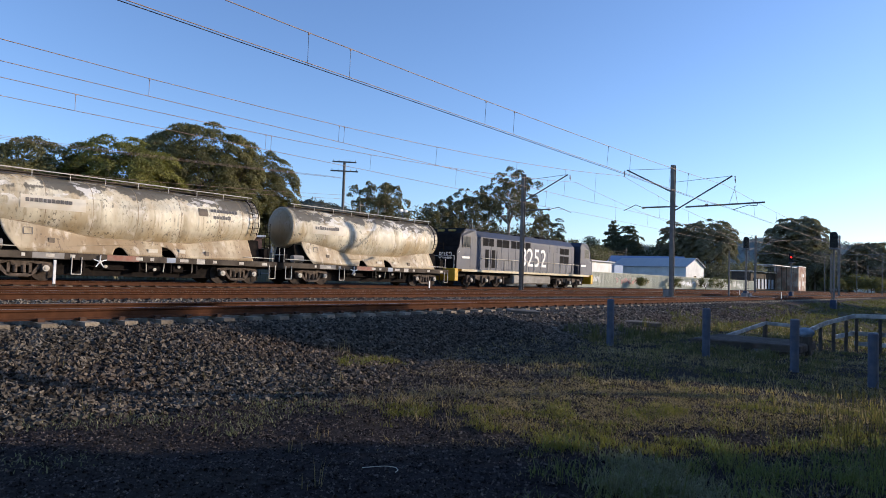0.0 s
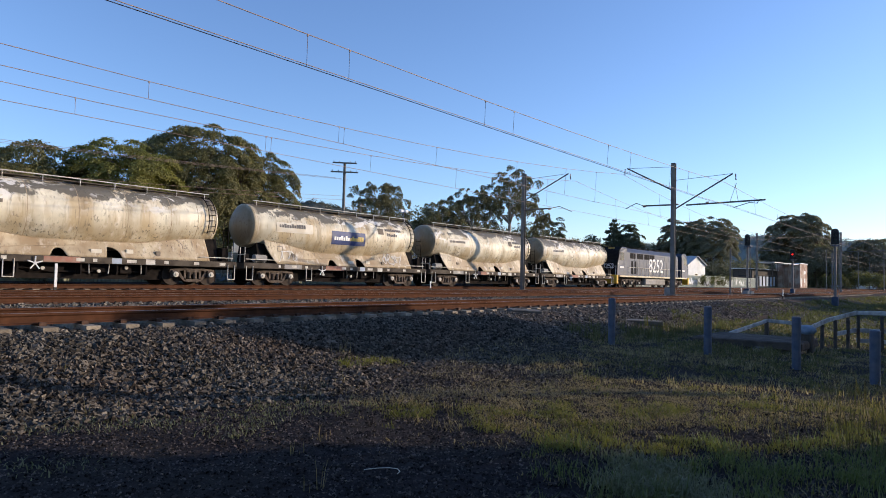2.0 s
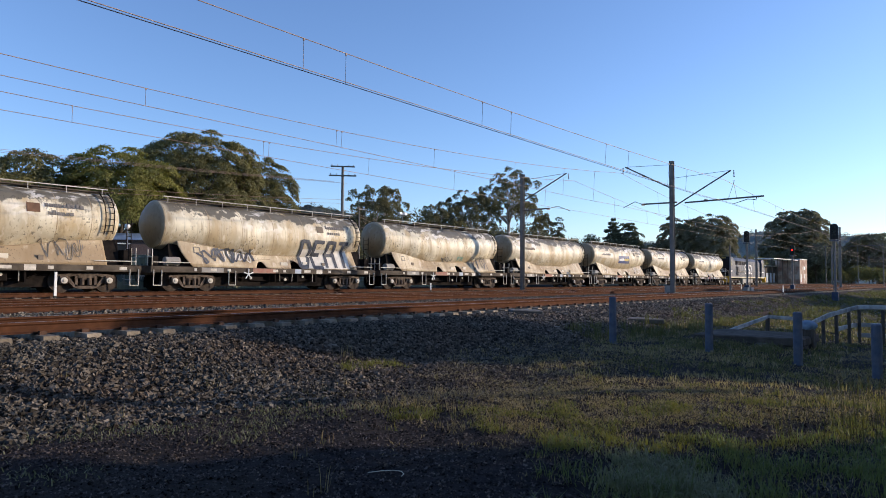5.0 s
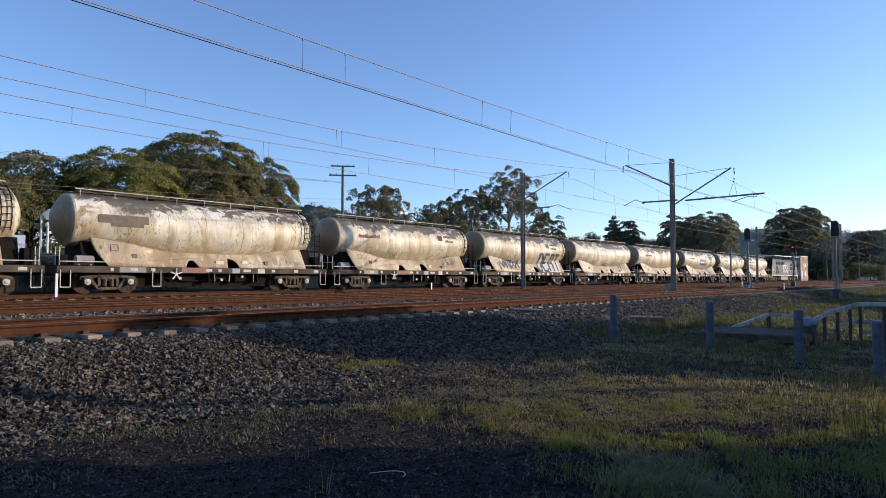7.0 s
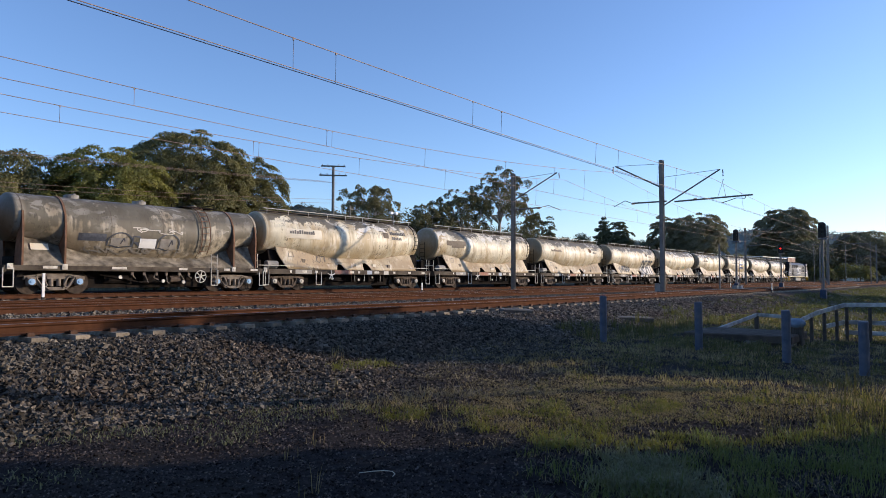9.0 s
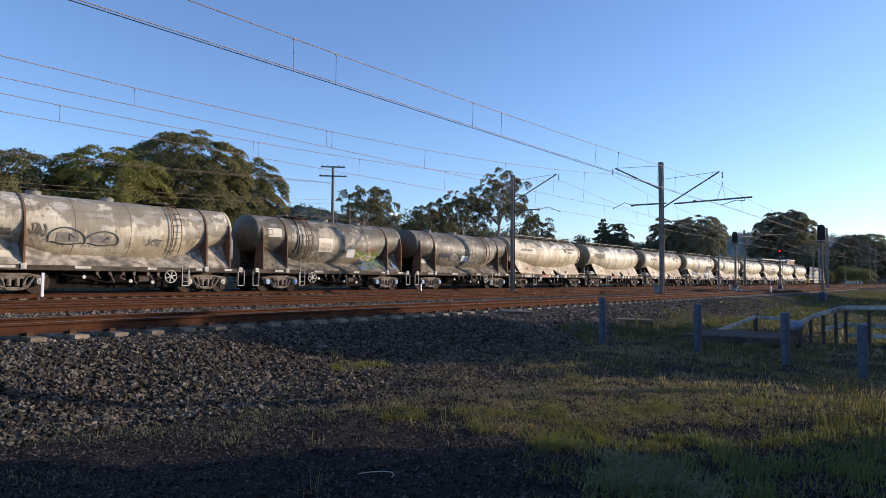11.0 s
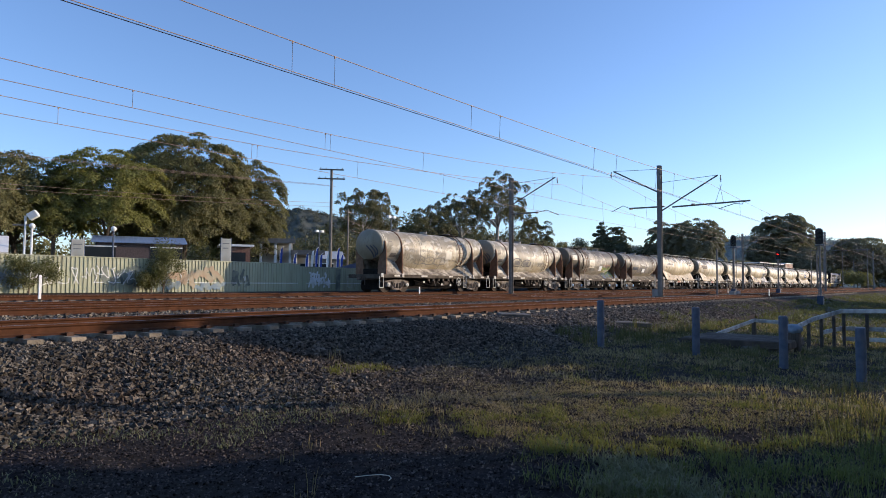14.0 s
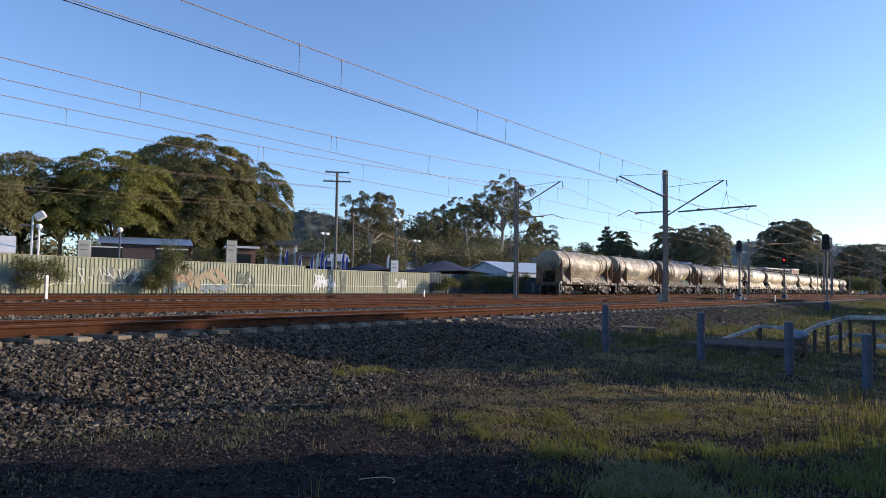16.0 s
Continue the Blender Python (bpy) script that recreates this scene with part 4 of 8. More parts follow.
def dark_wagon():
    t = thing("cement_wagon", "older soot-blackened cement tank wagon with rib saddles", "rail wagon", "cement wagons")
    rings = []
    cz, r, rz = dark_profile(-5.35)
    for q in DISH:
        rings.append((-5.35 - 0.45 * (1 - q * q), tank_section(cz, r * q, rz * q)))
    for i in range(1, 44):
        rings.append((-5.35 + 10.5 * i / 44, tank_section(*dark_profile(-5.35 + 10.5 * i / 44))))
    cz, r, rz = dark_profile(5.15)
    for q in DISH[::-1]:
        rings.append((5.15 + 0.45 * (1 - q * q), tank_section(cz, r * q, rz * q)))
    v, f = loft(rings)
    tank = part("tank", raw("tank", v, f, M["tank_dark"], True), None, t)
    for x, w, th, m in ((-5.13, 0.03, 0.008, "seam_dark"), (-3.66, 0.085, 0.035, "rust_plate"), (-1.9, 0.02, 0.004, "seam_dark"), (0.3, 0.02, 0.004, "seam_dark"), (2.1, 0.03, 0.01, "seam_dark"),
                        (3.8, 0.085, 0.035, "rust_plate"), (5.02, 0.03, 0.008, "seam_dark")):
        bm = bmesh.new()
        hoop(bm, x, dark_profile(x), w, th)
        part("hoop", bm, M[m], tank)
    # transverse saddle fins that widen from the tank down to the deck edge
    for x in (-5.13, -3.66, 3.8, 5.02):
        for s in (-1, 1):
            bm = bmesh.new()
            outer = [(1.20, 3.15), (1.30, 2.6), (1.31, 1.1), (0.6, 1.1), (0.6, 1.6)]
            cz, r, rz = dark_profile(x)
            inner = [((r - 0.01) * math.sin(w), cz - (rz - 0.01) * math.cos(w)) for w in [radians(a) for a in (42, 60, 75, 90, 102)]]
            loop = [(s * b, z) for b, z in outer + inner]
            for dx in (-0.035, 0.035):
                bm.faces.new([bm.verts.new((x + dx, b, z)) for b, z in (loop if dx > 0 else loop[::-1])])
            bm.verts.ensure_lookup_table()
            n = len(loop)
            for i in range(n):
                k = (i + 1) % n
                bm.faces.new((bm.verts[n - 1 - i], bm.verts[n - 1 - k], bm.verts[n + k], bm.verts[n + i]))
            bmesh.ops.recalc_face_normals(bm, faces=bm.faces[:])
            bmesh.ops.triangulate(bm, faces=bm.faces[:])
            part("saddle_fin", bm, M["rust_plate"], t, "rust-brown saddle plate")
    for s in (-1, 1):
        bm = bmesh.new()
        rows = []
        for x in spread(-5.1, 5.0, 0.4):
            ya, za = apron_top(x)
            dent = 0.02 * noise.noise((x * 1.3, s, 5))
            rows.append([bm.verts.new((x, s * b, z)) for b, z in ((ya - 0.04, za + 0.02), ((ya + 1.27) / 2 - 0.03 + dent, (za + 1.16) / 2 + dent), (1.27, 1.16), (1.27, 1.10), (0.6, 1.10))])
        for a, b_ in zip(rows[:-1], rows[1:]):
            for i in range(5):
                k = (i + 1) % 5
                bm.faces.new((a[i], a[k], b_[k], b_[i]))
        bm.faces.new(rows[0])
        bm.faces.new(rows[-1][::-1])
        bmesh.ops.recalc_face_normals(bm, faces=bm.faces[:])
        part("apron", bm, M["apron"], t, "cement-dusted sloping apron")
    bm = bmesh.new()
    for s in (-1, 1):
        box(bm, -5.75, 5.75, s * 1.30 - 0.05, s * 1.30 + 0.05, 0.90, 1.10, 0.012)
    box(bm, -5.75, 5.75, -0.25, 0.25, 0.75, 1.08)
    for x in (-5.7, 5.7):
        box(bm, x - 0.06, x + 0.06, -1.3, 1.3, 0.85, 1.1)
    part("underframe", bm, M["sill"], t)
    # Near-black blocks in the end bays behind the apron.
    for a, b in ((-5.2, -3.2), (3.2, 5.1)):
        bm = bmesh.new()
        box(bm, a, b, -0.6, 0.6, 1.05, 1.45)
        part("tank_saddle", bm, M["under"], t)
    for x, w in ((-4.2, 0.5), (-1.6, 0.6), (1.2, 0.4), (3.4, 0.3), (4.9, 0.4)):
        bm = bmesh.new()
        box(bm, x - w / 2, x + w / 2, -1.357, -1.351, 0.98, 1.08)
        part("data_plate", bm, M["bar"], t)
    bm = bmesh.new()
    tube(bm, (-2.0, -0.7, 0.6), (-0.9, -0.7, 0.6), 0.2, seg=12)
    box(bm, -0.4, 0.3, -0.95, -0.5, 0.4, 0.85, 0.03)
    box(bm, 0.8, 1.5, -0.95, -0.5, 0.45, 0.85, 0.03)
    # Block added as under the cream wagon, to blacken the open underside.
    box(bm, -2.6, 2.6, -0.65, 0.5, 0.22, 0.85)
    pipe(bm, [(-2.2, -0.95, 0.75), (-0.5, -0.95, 0.45), (1.9, -0.95, 0.5)], 0.03)
    part("brake_gear", bm, M["under"], t)
    for k, (x, z1, dx, w) in enumerate(((-1.0, 0.60, 0.05, 0.1), (-0.5, 0.42, 0.16, 0.05), (0.05, 0.55, -0.12, 0.22), (0.5, 0.38, 0.04, 0.1), (1.1, 0.50, 0.2, 0.06), (1.55, 0.62, 0.0, 0.16))):
        bm = bmesh.new()
        pipe(bm, [(x, -1.2, 0.9), (x + dx, -1.2, z1 + 0.1), (x + dx + w, -1.2, z1)], 0.022, 6)
        box(bm, x - 0.05, x + 0.05, -1.24, -1.16, 0.74, 0.9)
        part("brake_rod", bm, M["bogie_dust"], t, "dusty brake rod")
    bm = bmesh.new()
    tube(bm, (0.75, -1.0, 0.58), (1.2, -1.0, 0.58), 0.15, seg=12)
    part("brake_cylinder", bm, M["bogie"], t)
    for x, z in ((-1.5, 0.66), (0.35, 0.5), (1.3, 0.45)):
        bm = bmesh.new()
        disc(bm, (x, -1.22, z), (0, 1, 0), 0.075, 0.06, 12)
        part("valve_cap", bm, M["bar"], t, "pale painted valve cap")
    for x in (-5.55, -3.7, 3.75, 5.55):
        bm = bmesh.new()
        box(bm, x - 0.1, x + 0.1, -1.40, -1.35, 0.94, 1.16, 0.012)
        disc(bm, (x, -1.41, 1.04), (0, 1, 0), 0.035, 0.03, 10)
        part("lamp_bracket", bm, M["bar"], t, "pale lamp bracket")
    bm = bmesh.new()
    c = Vector((2.05, -1.36, 0.70))
    for i in range(16):
        a, b = 2 * math.pi * i / 16, 2 * math.pi * (i + 1) / 16
        tube(bm, c + Vector((0.27 * math.cos(a), 0, 0.27 * math.sin(a))), c + Vector((0.27 * math.cos(b), 0, 0.27 * math.sin(b))), 0.02, seg=5)
    star_wheel(bm, c, 0.26, 6)
    part("handbrake_wheel", bm, M["bar"], t, "pale spoked handbrake wheel with rim")
    bogie(t, -3.9, "dusty bogie with pale hanger loops", FRAME_RINGS)
    bogie(t, 3.9, "dusty bogie with pale hanger loops", FRAME_RINGS)
    for x in (-5.6, 2.75, 5.6):
        for y in (-1.36, 1.36):
            bm = bmesh.new()
            stirrup(bm, x, y, 0.34, 0.3, 1.0)
            part("step", bm, M["bar"], t)
    bm = bmesh.new()
    for x in (2.1, 2.5):
        pipe(bm, [(x, -(1.27 + 0.12) * math.sin(w), 2.62 - (1.27 + 0.12) * math.cos(w)) for w in [radians(a) for a in range(50, 181, 13)]], 0.022, 5)
    for a in range(56, 178, 12):
        w = radians(a)
        tube(bm, (2.1, -1.39 * math.sin(w), 2.62 - 1.39 * math.cos(w)), (2.5, -1.39 * math.sin(w), 2.62 - 1.39 * math.cos(w)), 0.016, seg=5)
    part("side_ladder", bm, M["rust_plate"], t, "rusty curved ladder")
    bm = bmesh.new()
    ladder(bm, 2.72, -1.37, 0.35, 1.75, 0.3, "x", 5)
    part("foot_ladder", bm, M["chalk_pale"], t, "pale foot ladder")
    for x in (-3.0, -0.2, 2.3):
        bm = bmesh.new()
        disc(bm, (x, 0, 3.93), (0, 0, 1), 0.28, 0.16, 16)
        box(bm, x - 0.05, x + 0.05, -0.3, 0.3, 4.0, 4.05)
        part("hatch", bm, M["tank_grey"], t, "pale round filling hatch")
    bm = bmesh.new()
    box(bm, 1.6, 3.2, -0.5, 0.5, 3.90, 3.95)
    for x in (1.6, 3.2):
        pipe(bm, [(x, -0.5, 3.9), (x, -0.5, 4.1), (x, 0.5, 4.1), (x, 0.5, 3.9)], 0.018)
    part("walkway", bm, M["under"], t)
    for x in (-6.0, 6.0):
        bm = bmesh.new()
        box(bm, x - 0.25, x + 0.25, -0.13, 0.13, 0.74, 1.0, 0.04)
        pipe(bm, [(x, -0.35, 0.9), (x, -0.35, 0.45)], 0.025)
        part("coupler", bm, M["bogie"], t)
    return t


def text_mesh(body, size, material):
    cu = bpy.data.curves.new("lettering", "FONT")
    cu.body, cu.size, cu.extrude, cu.align_x = body, size, 0.006, "CENTER"
    cu.offset = 0.012
    ob = bpy.data.objects.new("lettering", cu)
    me = bpy.data.meshes.new_from_object(ob)
    bpy.data.objects.remove(ob)
    me.materials.clear()
    me.materials.append(material)
    return me


def locomotive():
    t = thing("locomotive", "dark blue-grey diesel locomotive with yellow ends and two cabs", "locomotive")
    hw = 1.36
    # hood between the cabs, with chamfered roof edges
    bm = bmesh.new()
    sec = [(-hw, 1.22), (-hw, 3.55), (-0.95, 3.98), (0.95, 3.98), (hw, 3.55), (hw, 1.22)]
    v, f = loft([(-7.7, sec), (6.55, sec)])
    part("hood", raw("hood", v, f, M["loco"]), None, t)
    # recess walls near black: the gap's shade is put into their colour
    low = [(-0.8, 1.22), (-0.8, 3.5), (0.8, 3.5), (0.8, 1.22)]
    v, f = loft([(6.5, low), (7.75, low)])
    part("vestibule", raw("vestibule", v, f, M["loco_dark"]), None, t, "dark recess behind the cab")
    for s in (-1, 1):
        # cab with raked windscreen and sloped nose
        out = [(7.7, 1.22), (7.7, 3.72), (7.95, 4.05), (9.0, 4.02), (9.55, 3.62), (9.72, 2.75), (9.95, 2.45), (9.95, 1.22)]
        bm = bmesh.new()
        prism(bm, [(s * a, b) for a, b in out], -1.40, 1.40)
        es = [e for e in bm.edges if abs(e.verts[0].co.y) > 1.39 and abs(e.verts[1].co.y) > 1.39 and e.verts[0].co.y * e.verts[1].co.y > 0 and e.verts[0].co.z > 3.4 and e.verts[1].co.z > 3.4]
        bmesh.ops.bevel(bm, geom=es, offset=0.12, segments=2, affect="EDGES", profile=0.5)
        cab = part("cab", bm, M["loco"], t)
        bm = bmesh.new()
        a, b = Vector((s * 9.575, 0, 3.58)), Vector((s * 9.725, 0, 2.80))
        n = Vector((s * 0.98, 0, 0.19)) * 0.012
        for y0, y1 in ((-1.18, -0.12), (0.12, 1.18)):
            q = [bm.verts.new(Vector((p.x, y, p.z)) + n) for p, y in ((a, y0), (a, y1), (b, y1), (b, y0))]
            bm.faces.new(q)
        part("windscreen", bm, M["glass_dark"], cab, "dark windscreen")
        for y in (-1.404, 1.404):
            bm = bmesh.new()
            box(bm, min(s * 8.55, s * 9.25), max(s * 8.55, s * 9.25), y - 0.004, y + 0.004, 2.75, 3.45)
            part("side_window", bm, M["glass_dark"], cab)
        for y in (-1.406, 1.406):
            bm = bmesh.new()
            x0, x1 = min(s * 8.5, s * 9.3), max(s * 8.5, s * 9.3)
            for bx in ((x0 - 0.03, x1 + 0.03, 3.45, 3.5), (x0 - 0.03, x1 + 0.03, 2.7, 2.75), (x0 - 0.03, x0 + 0.04, 2.7, 3.5), (x1 - 0.04, x1 + 0.03, 2.7, 3.5), ((x0 + x1) / 2 - 0.02, (x0 + x1) / 2 + 0.02, 2.7, 3.5)):
                box(bm, bx[0], bx[1], y - 0.008, y + 0.008, bx[2], bx[3])
            part("window_frame", bm, M["steel"], cab)
        # yellow headstock and corner of the cab foot
        bm = bmesh.new()
        box(bm, min(s * 9.72, s * 10.15), max(s * 9.72, s * 10.15), -1.42, 1.42, 0.40, 1.26, 0.04)
        part("headstock", bm, M["yellow"], t, "yellow end beam")
        bm = bmesh.new()
        for y in (-0.9, -0.7, 0.7, 0.9):
            disc(bm, (s * 9.97, y, 1.95), (1, 0, 0), 0.09, 0.06, 14)
        part("marker_light", bm, M["white"], cab)
        bm = bmesh.new()
        for y in (-1.36, 1.36):
            pipe(bm, [(s * 9.9, y, 1.24), (s * 9.9, y, 2.3), (s * 9.6, y, 2.4)], 0.022)
        pipe(bm, [(s * 10.1, -1.3, 1.24), (s * 10.1, -1.3, 2.1), (s * 10.1, 1.3, 2.1), (s * 10.1, 1.3, 1.24)], 0.022)
        part("end_handrail", bm, M["white"], t)
        bm = bmesh.new()
        box(bm, min(s * 10.0, s * 10.7), max(s * 10.0, s * 10.7), -0.16, 0.16, 0.72, 1.0, 0.04)
        part("coupler", bm, M["bogie"], t)
        bm = bmesh.new()
        box(bm, min(s * 8.45, s * 7.75), max(s * 8.45, s * 7.75), -1.412, -1.395, 1.35, 3.4)
        part("cab_door", bm, M["loco"], cab)
    # end cab facing the wagons has a near-black cover round the screens
    bm = bmesh.new()
    prism(bm, [(-9.03, 4.06), (-9.59, 3.66), (-9.76, 2.76), (-9.99, 2.46), (-9.99, 1.25), (-9.94, 1.25), (-9.94, 2.44), (-9.70, 2.74), (-9.53, 3.62), (-9.0, 4.0)], -1.41, 1.405)
    part("end_panel", bm, M["loco_dark"], t, "near-black cab end")
    bm = bmesh.new()
    for y in (-0.5, 0.5):
        box(bm, -9.45, -9.30, y - 0.3, y + 0.3, 3.80, 3.95, 0.02)
    part("number_box", bm, M["yellow_dim"], t)
    # sill stripe and walkway edge
    bm = bmesh.new()
    box(bm, -9.4, 9.4, -1.44, 1.44, 1.06, 1.22, 0.01)
    part("walkway_edge", bm, M["sill_white"], t, "grubby pale stripe along the sill")
    bm = bmesh.new()
    for i in range(15):
        x = -7.3 + i * 1.04
        tube(bm, (x, -1.43, 1.2), (x, -1.43, 2.05), 0.02, seg=6)
    pipe(bm, [(-7.4, -1.43, 2.05), (7.4, -1.43, 2.05)], 0.02)
    part("side_handrail", bm, M["bar"], t)
    # radiator grilles, doors and louvres on the hood
    for x0, x1, z0, z1 in ((-6.9, -5.6, 2.95, 3.5), (-5.2, -3.6, 2.95, 3.5), (-3.3, -0.6, 2.95, 3.5), (4.1, 5.6, 2.1, 2.7), (4.1, 5.6, 2.85, 3.35), (-6.6, -6.2, 1.4, 2.7), (-5.8, -5.4, 1.4, 2.7)):
        bm = bmesh.new()
        box(bm, x0, x1, -hw - 0.016, -hw + 0.01, z0, z1)
        g = part("grille", bm, M["loco_dark"], t)
        for i in range(1, max(2, round((x1 - x0) / 0.65))):
            bm = bmesh.new()
            x = x0 + 0.65 * i
            box(bm, x - 0.02, x + 0.02, -hw - 0.03, -hw - 0.01, z0, z1)
            part("mullion", bm, M["loco"], g)
    for i in range(9):
        x = -4.6 + i * 0.95
        bm = bmesh.new()
        box(bm, x, x + 0.9, -hw - 0.012, -hw + 0.01, 1.35, 2.9, 0.006)
        part("engine_door", bm, M["loco"], t)
    bm = bmesh.new()
    for x in (-5.4, -3.9, -2.4):
        disc(bm, (x, 0, 4.02), (0, 0, 1), 0.62, 0.12, 20)
    box(bm, 0.3, 1.6, -0.4, 0.4, 3.98, 4.12, 0.03)
    box(bm, 3.2, 5.8, -0.7, 0.7, 3.98, 4.08, 0.03)
    part("roof_fan", bm, M["loco_roof"], t)
    for x0, x1, h in ((-7.2, -6.4, 0.16), (-1.6, -0.6, 0.12), (1.9, 2.9, 0.22), (6.0, 6.5, 0.14)):
        bm = bmesh.new()
        box(bm, x0, x1, -0.6, 0.6, 3.96, 3.98 + h, 0.03)
        part("roof_hatch", bm, M["loco_dark"], t)
    bm = bmesh.new()
    pipe(bm, [(-6.5, -0.85, 3.98), (-6.5, -0.85, 4.12), (6.2, -0.85, 4.12), (6.2, -0.85, 3.98)], 0.02)
    part("roof_rail", bm, M["loco_dark"], t)
    for x in (-5.9, -4.5, -2.0, 2.4, 3.6, 6.2):
        bm = bmesh.new()
        box(bm, x - 0.015, x + 0.015, -hw - 0.008, -hw + 0.01, 1.3, 3.5)
        part("panel_joint", bm, M["loco_dark"], t)
    bm = bmesh.new()
    box(bm, -2.7, 2.9, -1.25, 1.25, 0.28, 0.98, 0.10)
    part("fuel_tank", bm, M["tank_grey"], t, "dusty grey fuel tank")
    bm = bmesh.new()
    box(bm, -9.3, 9.3, -0.9, 0.9, 0.7, 1.08)
    part("underframe", bm, M["under"], t)
    for c in (-6.2, 6.2):
        bm = bmesh.new()
        for s in (-1, 1):
            y0, y1 = s * 1.02 - 0.07, s * 1.02 + 0.07
            prism(bm, [(-2.3, 0.55), (-2.3, 0.78), (-1.0, 0.85), (1.0, 0.85), (2.3, 0.78), (2.3, 0.55), (1.2, 0.60), (0.5, 0.45), (-0.5, 0.45), (-1.2, 0.60)], y0, y1)
            for x in (-1.8, 0, 1.8):
                box(bm, x - 0.16, x + 0.16, s * 1.12 - 0.09, s * 1.12 + 0.09, 0.32, 0.66, 0.02)
                disc(bm, (x - 0.45, s * 1.12, 0.55), (0, 0, 1), 0.09, 0.5, 10)
                disc(bm, (x + 0.45, s * 1.12, 0.55), (0, 0, 1), 0.09, 0.5, 10)
        box(bm, -2.2, 2.2, -0.9, 0.9, 0.55, 0.8)
        f = part("bogie_frame", bm, M["bogie"], t)
        f.location.x = c
        for x in (-1.8, 0, 1.8):
            for y in (-1.24, 1.24):
                c = part("axle_cap", CAP, None, f)
                c.location = (x, y, 0.49)
            w = part("wheelset", WHEEL, None, f)
            w.location = (x, 0, 0.49)
    num = part("fleet_number", text_mesh("8252", 2.0, M["white"]), None, t, "white fleet number 8252")
    num.matrix_basis = pose(-0.15, -hw - 0.03, 1.68, 90, 0, 0)
    end = part("end_number", text_mesh("8252", 0.62, M["white"]), None, t, "white fleet number on the cab end")
    end.matrix_basis = pose(-10.01, -0.45, 1.92, 90, 0, -90)
    bm = bmesh.new()
    for x, w in ((-8.95, 0.9), (8.3, 0.9)):
        box(bm, x - w / 2, x + w / 2, -1.418, -1.41, 1.95, 2.1)
    part("lettering_bar", bm, M["white"], t)
    return t



loco = locomotive()
cream = cream_wagon()
dark = dark_wagon()
PITCH, PITCH_DARK = 13.703, 12.035
WAGONS = [(cream, 6.55)]
for k in range(1, 9):
    WAGONS.append((copy_thing(cream, Matrix()), 6.55 - PITCH * k))
for k in range(4):
    w = dark if k == 0 else copy_thing(dark, Matrix())
    WAGONS.append((w, 5.85 - 8 * PITCH - 11.035 - PITCH_DARK * k))


def run(t):
    """How far the rear of the first wagon's tank has come along the track at t seconds."""
    return 20.393 + 12.651 * t - 0.0655 * t * t

# ---------------------------------------------------------------- lettering panels and tags on the wagons
def ribbon(pts, width, fn, lift=0.014, step=0.06):
    """Painted stroke along pts (x, z) on the side surface y = -fn(x, z)."""
    verts, faces = [], []
    line = []
    for (xa, za), (xb, zb) in zip(pts[:-1], pts[1:]):
        n = max(1, math.ceil(math.hypot(xb - xa, zb - za) / step))
        line += [(xa + (xb - xa) * i / n, za + (zb - za) * i / n) for i in range(n)]
    line.append(pts[-1])
    for i, (x, z) in enumerate(line):
        a, b = line[max(0, i - 1)], line[min(len(line) - 1, i + 1)]
        dx, dz = b[0] - a[0], b[1] - a[1]
        L = math.hypot(dx, dz) or 1
        nx, nz = -dz / L * width / 2, dx / L * width / 2
        for s in (1, -1):
            verts.append((x + s * nx, -fn(x + s * nx, z + s * nz) - lift - 0.0002 * i, z + s * nz))
    for i in range(len(line) - 1):
        faces.append((2 * i, 2 * i + 1, 2 * i + 3, 2 * i + 2))
    return verts, faces


def painted(name, strokes, material, parent, fn, label="", lift=0.014):
    """strokes: list of (points, width) as one painted mark."""
    V, F = [], []
    for k, (pts, w) in enumerate(strokes):
        v, f = sheet(pts, w, fn, lift) if len(pts) == 2 and isinstance(w, tuple) else ribbon(pts, w, fn, lift + 0.0008 * k)
        F += [tuple(i + len(V) for i in q) for q in f]
        V += v
    return part(name, raw(name, V, F, material), None, parent, label)


def sheet(xr, zr, fn, lift):
    """A rectangle of paint following the surface."""
    xs, zs = spread(xr[0], xr[1], 0.15), spread(zr[0], zr[1], 0.08)
    verts = [(x, -fn(x, z) - lift, z) for z in zs for x in xs]
    n = len(xs)
    faces = [(j * n + i, j * n + i + 1, (j + 1) * n + i + 1, (j + 1) * n + i) for j in range(len(zs) - 1) for i in range(n - 1)]
    return verts, faces


def panel_strokes(x0, x1, z0, z1):
    return [((x0, x1), (z0, z1))]


def word_bars(x0, x1, z, h, n, seed):
    """A line of writing too worn to read: short upright bars."""
    rnd = random.Random(seed)
    out, w = [], (x1 - x0) / n
    for i in range(n):
        x = x0 + w * (i + 0.5)
        out.append(([(x, z), (x, z + h * rnd.choice((0.7, 0.75, 1.0)))], w * rnd.uniform(0.72, 0.96)))
    return out


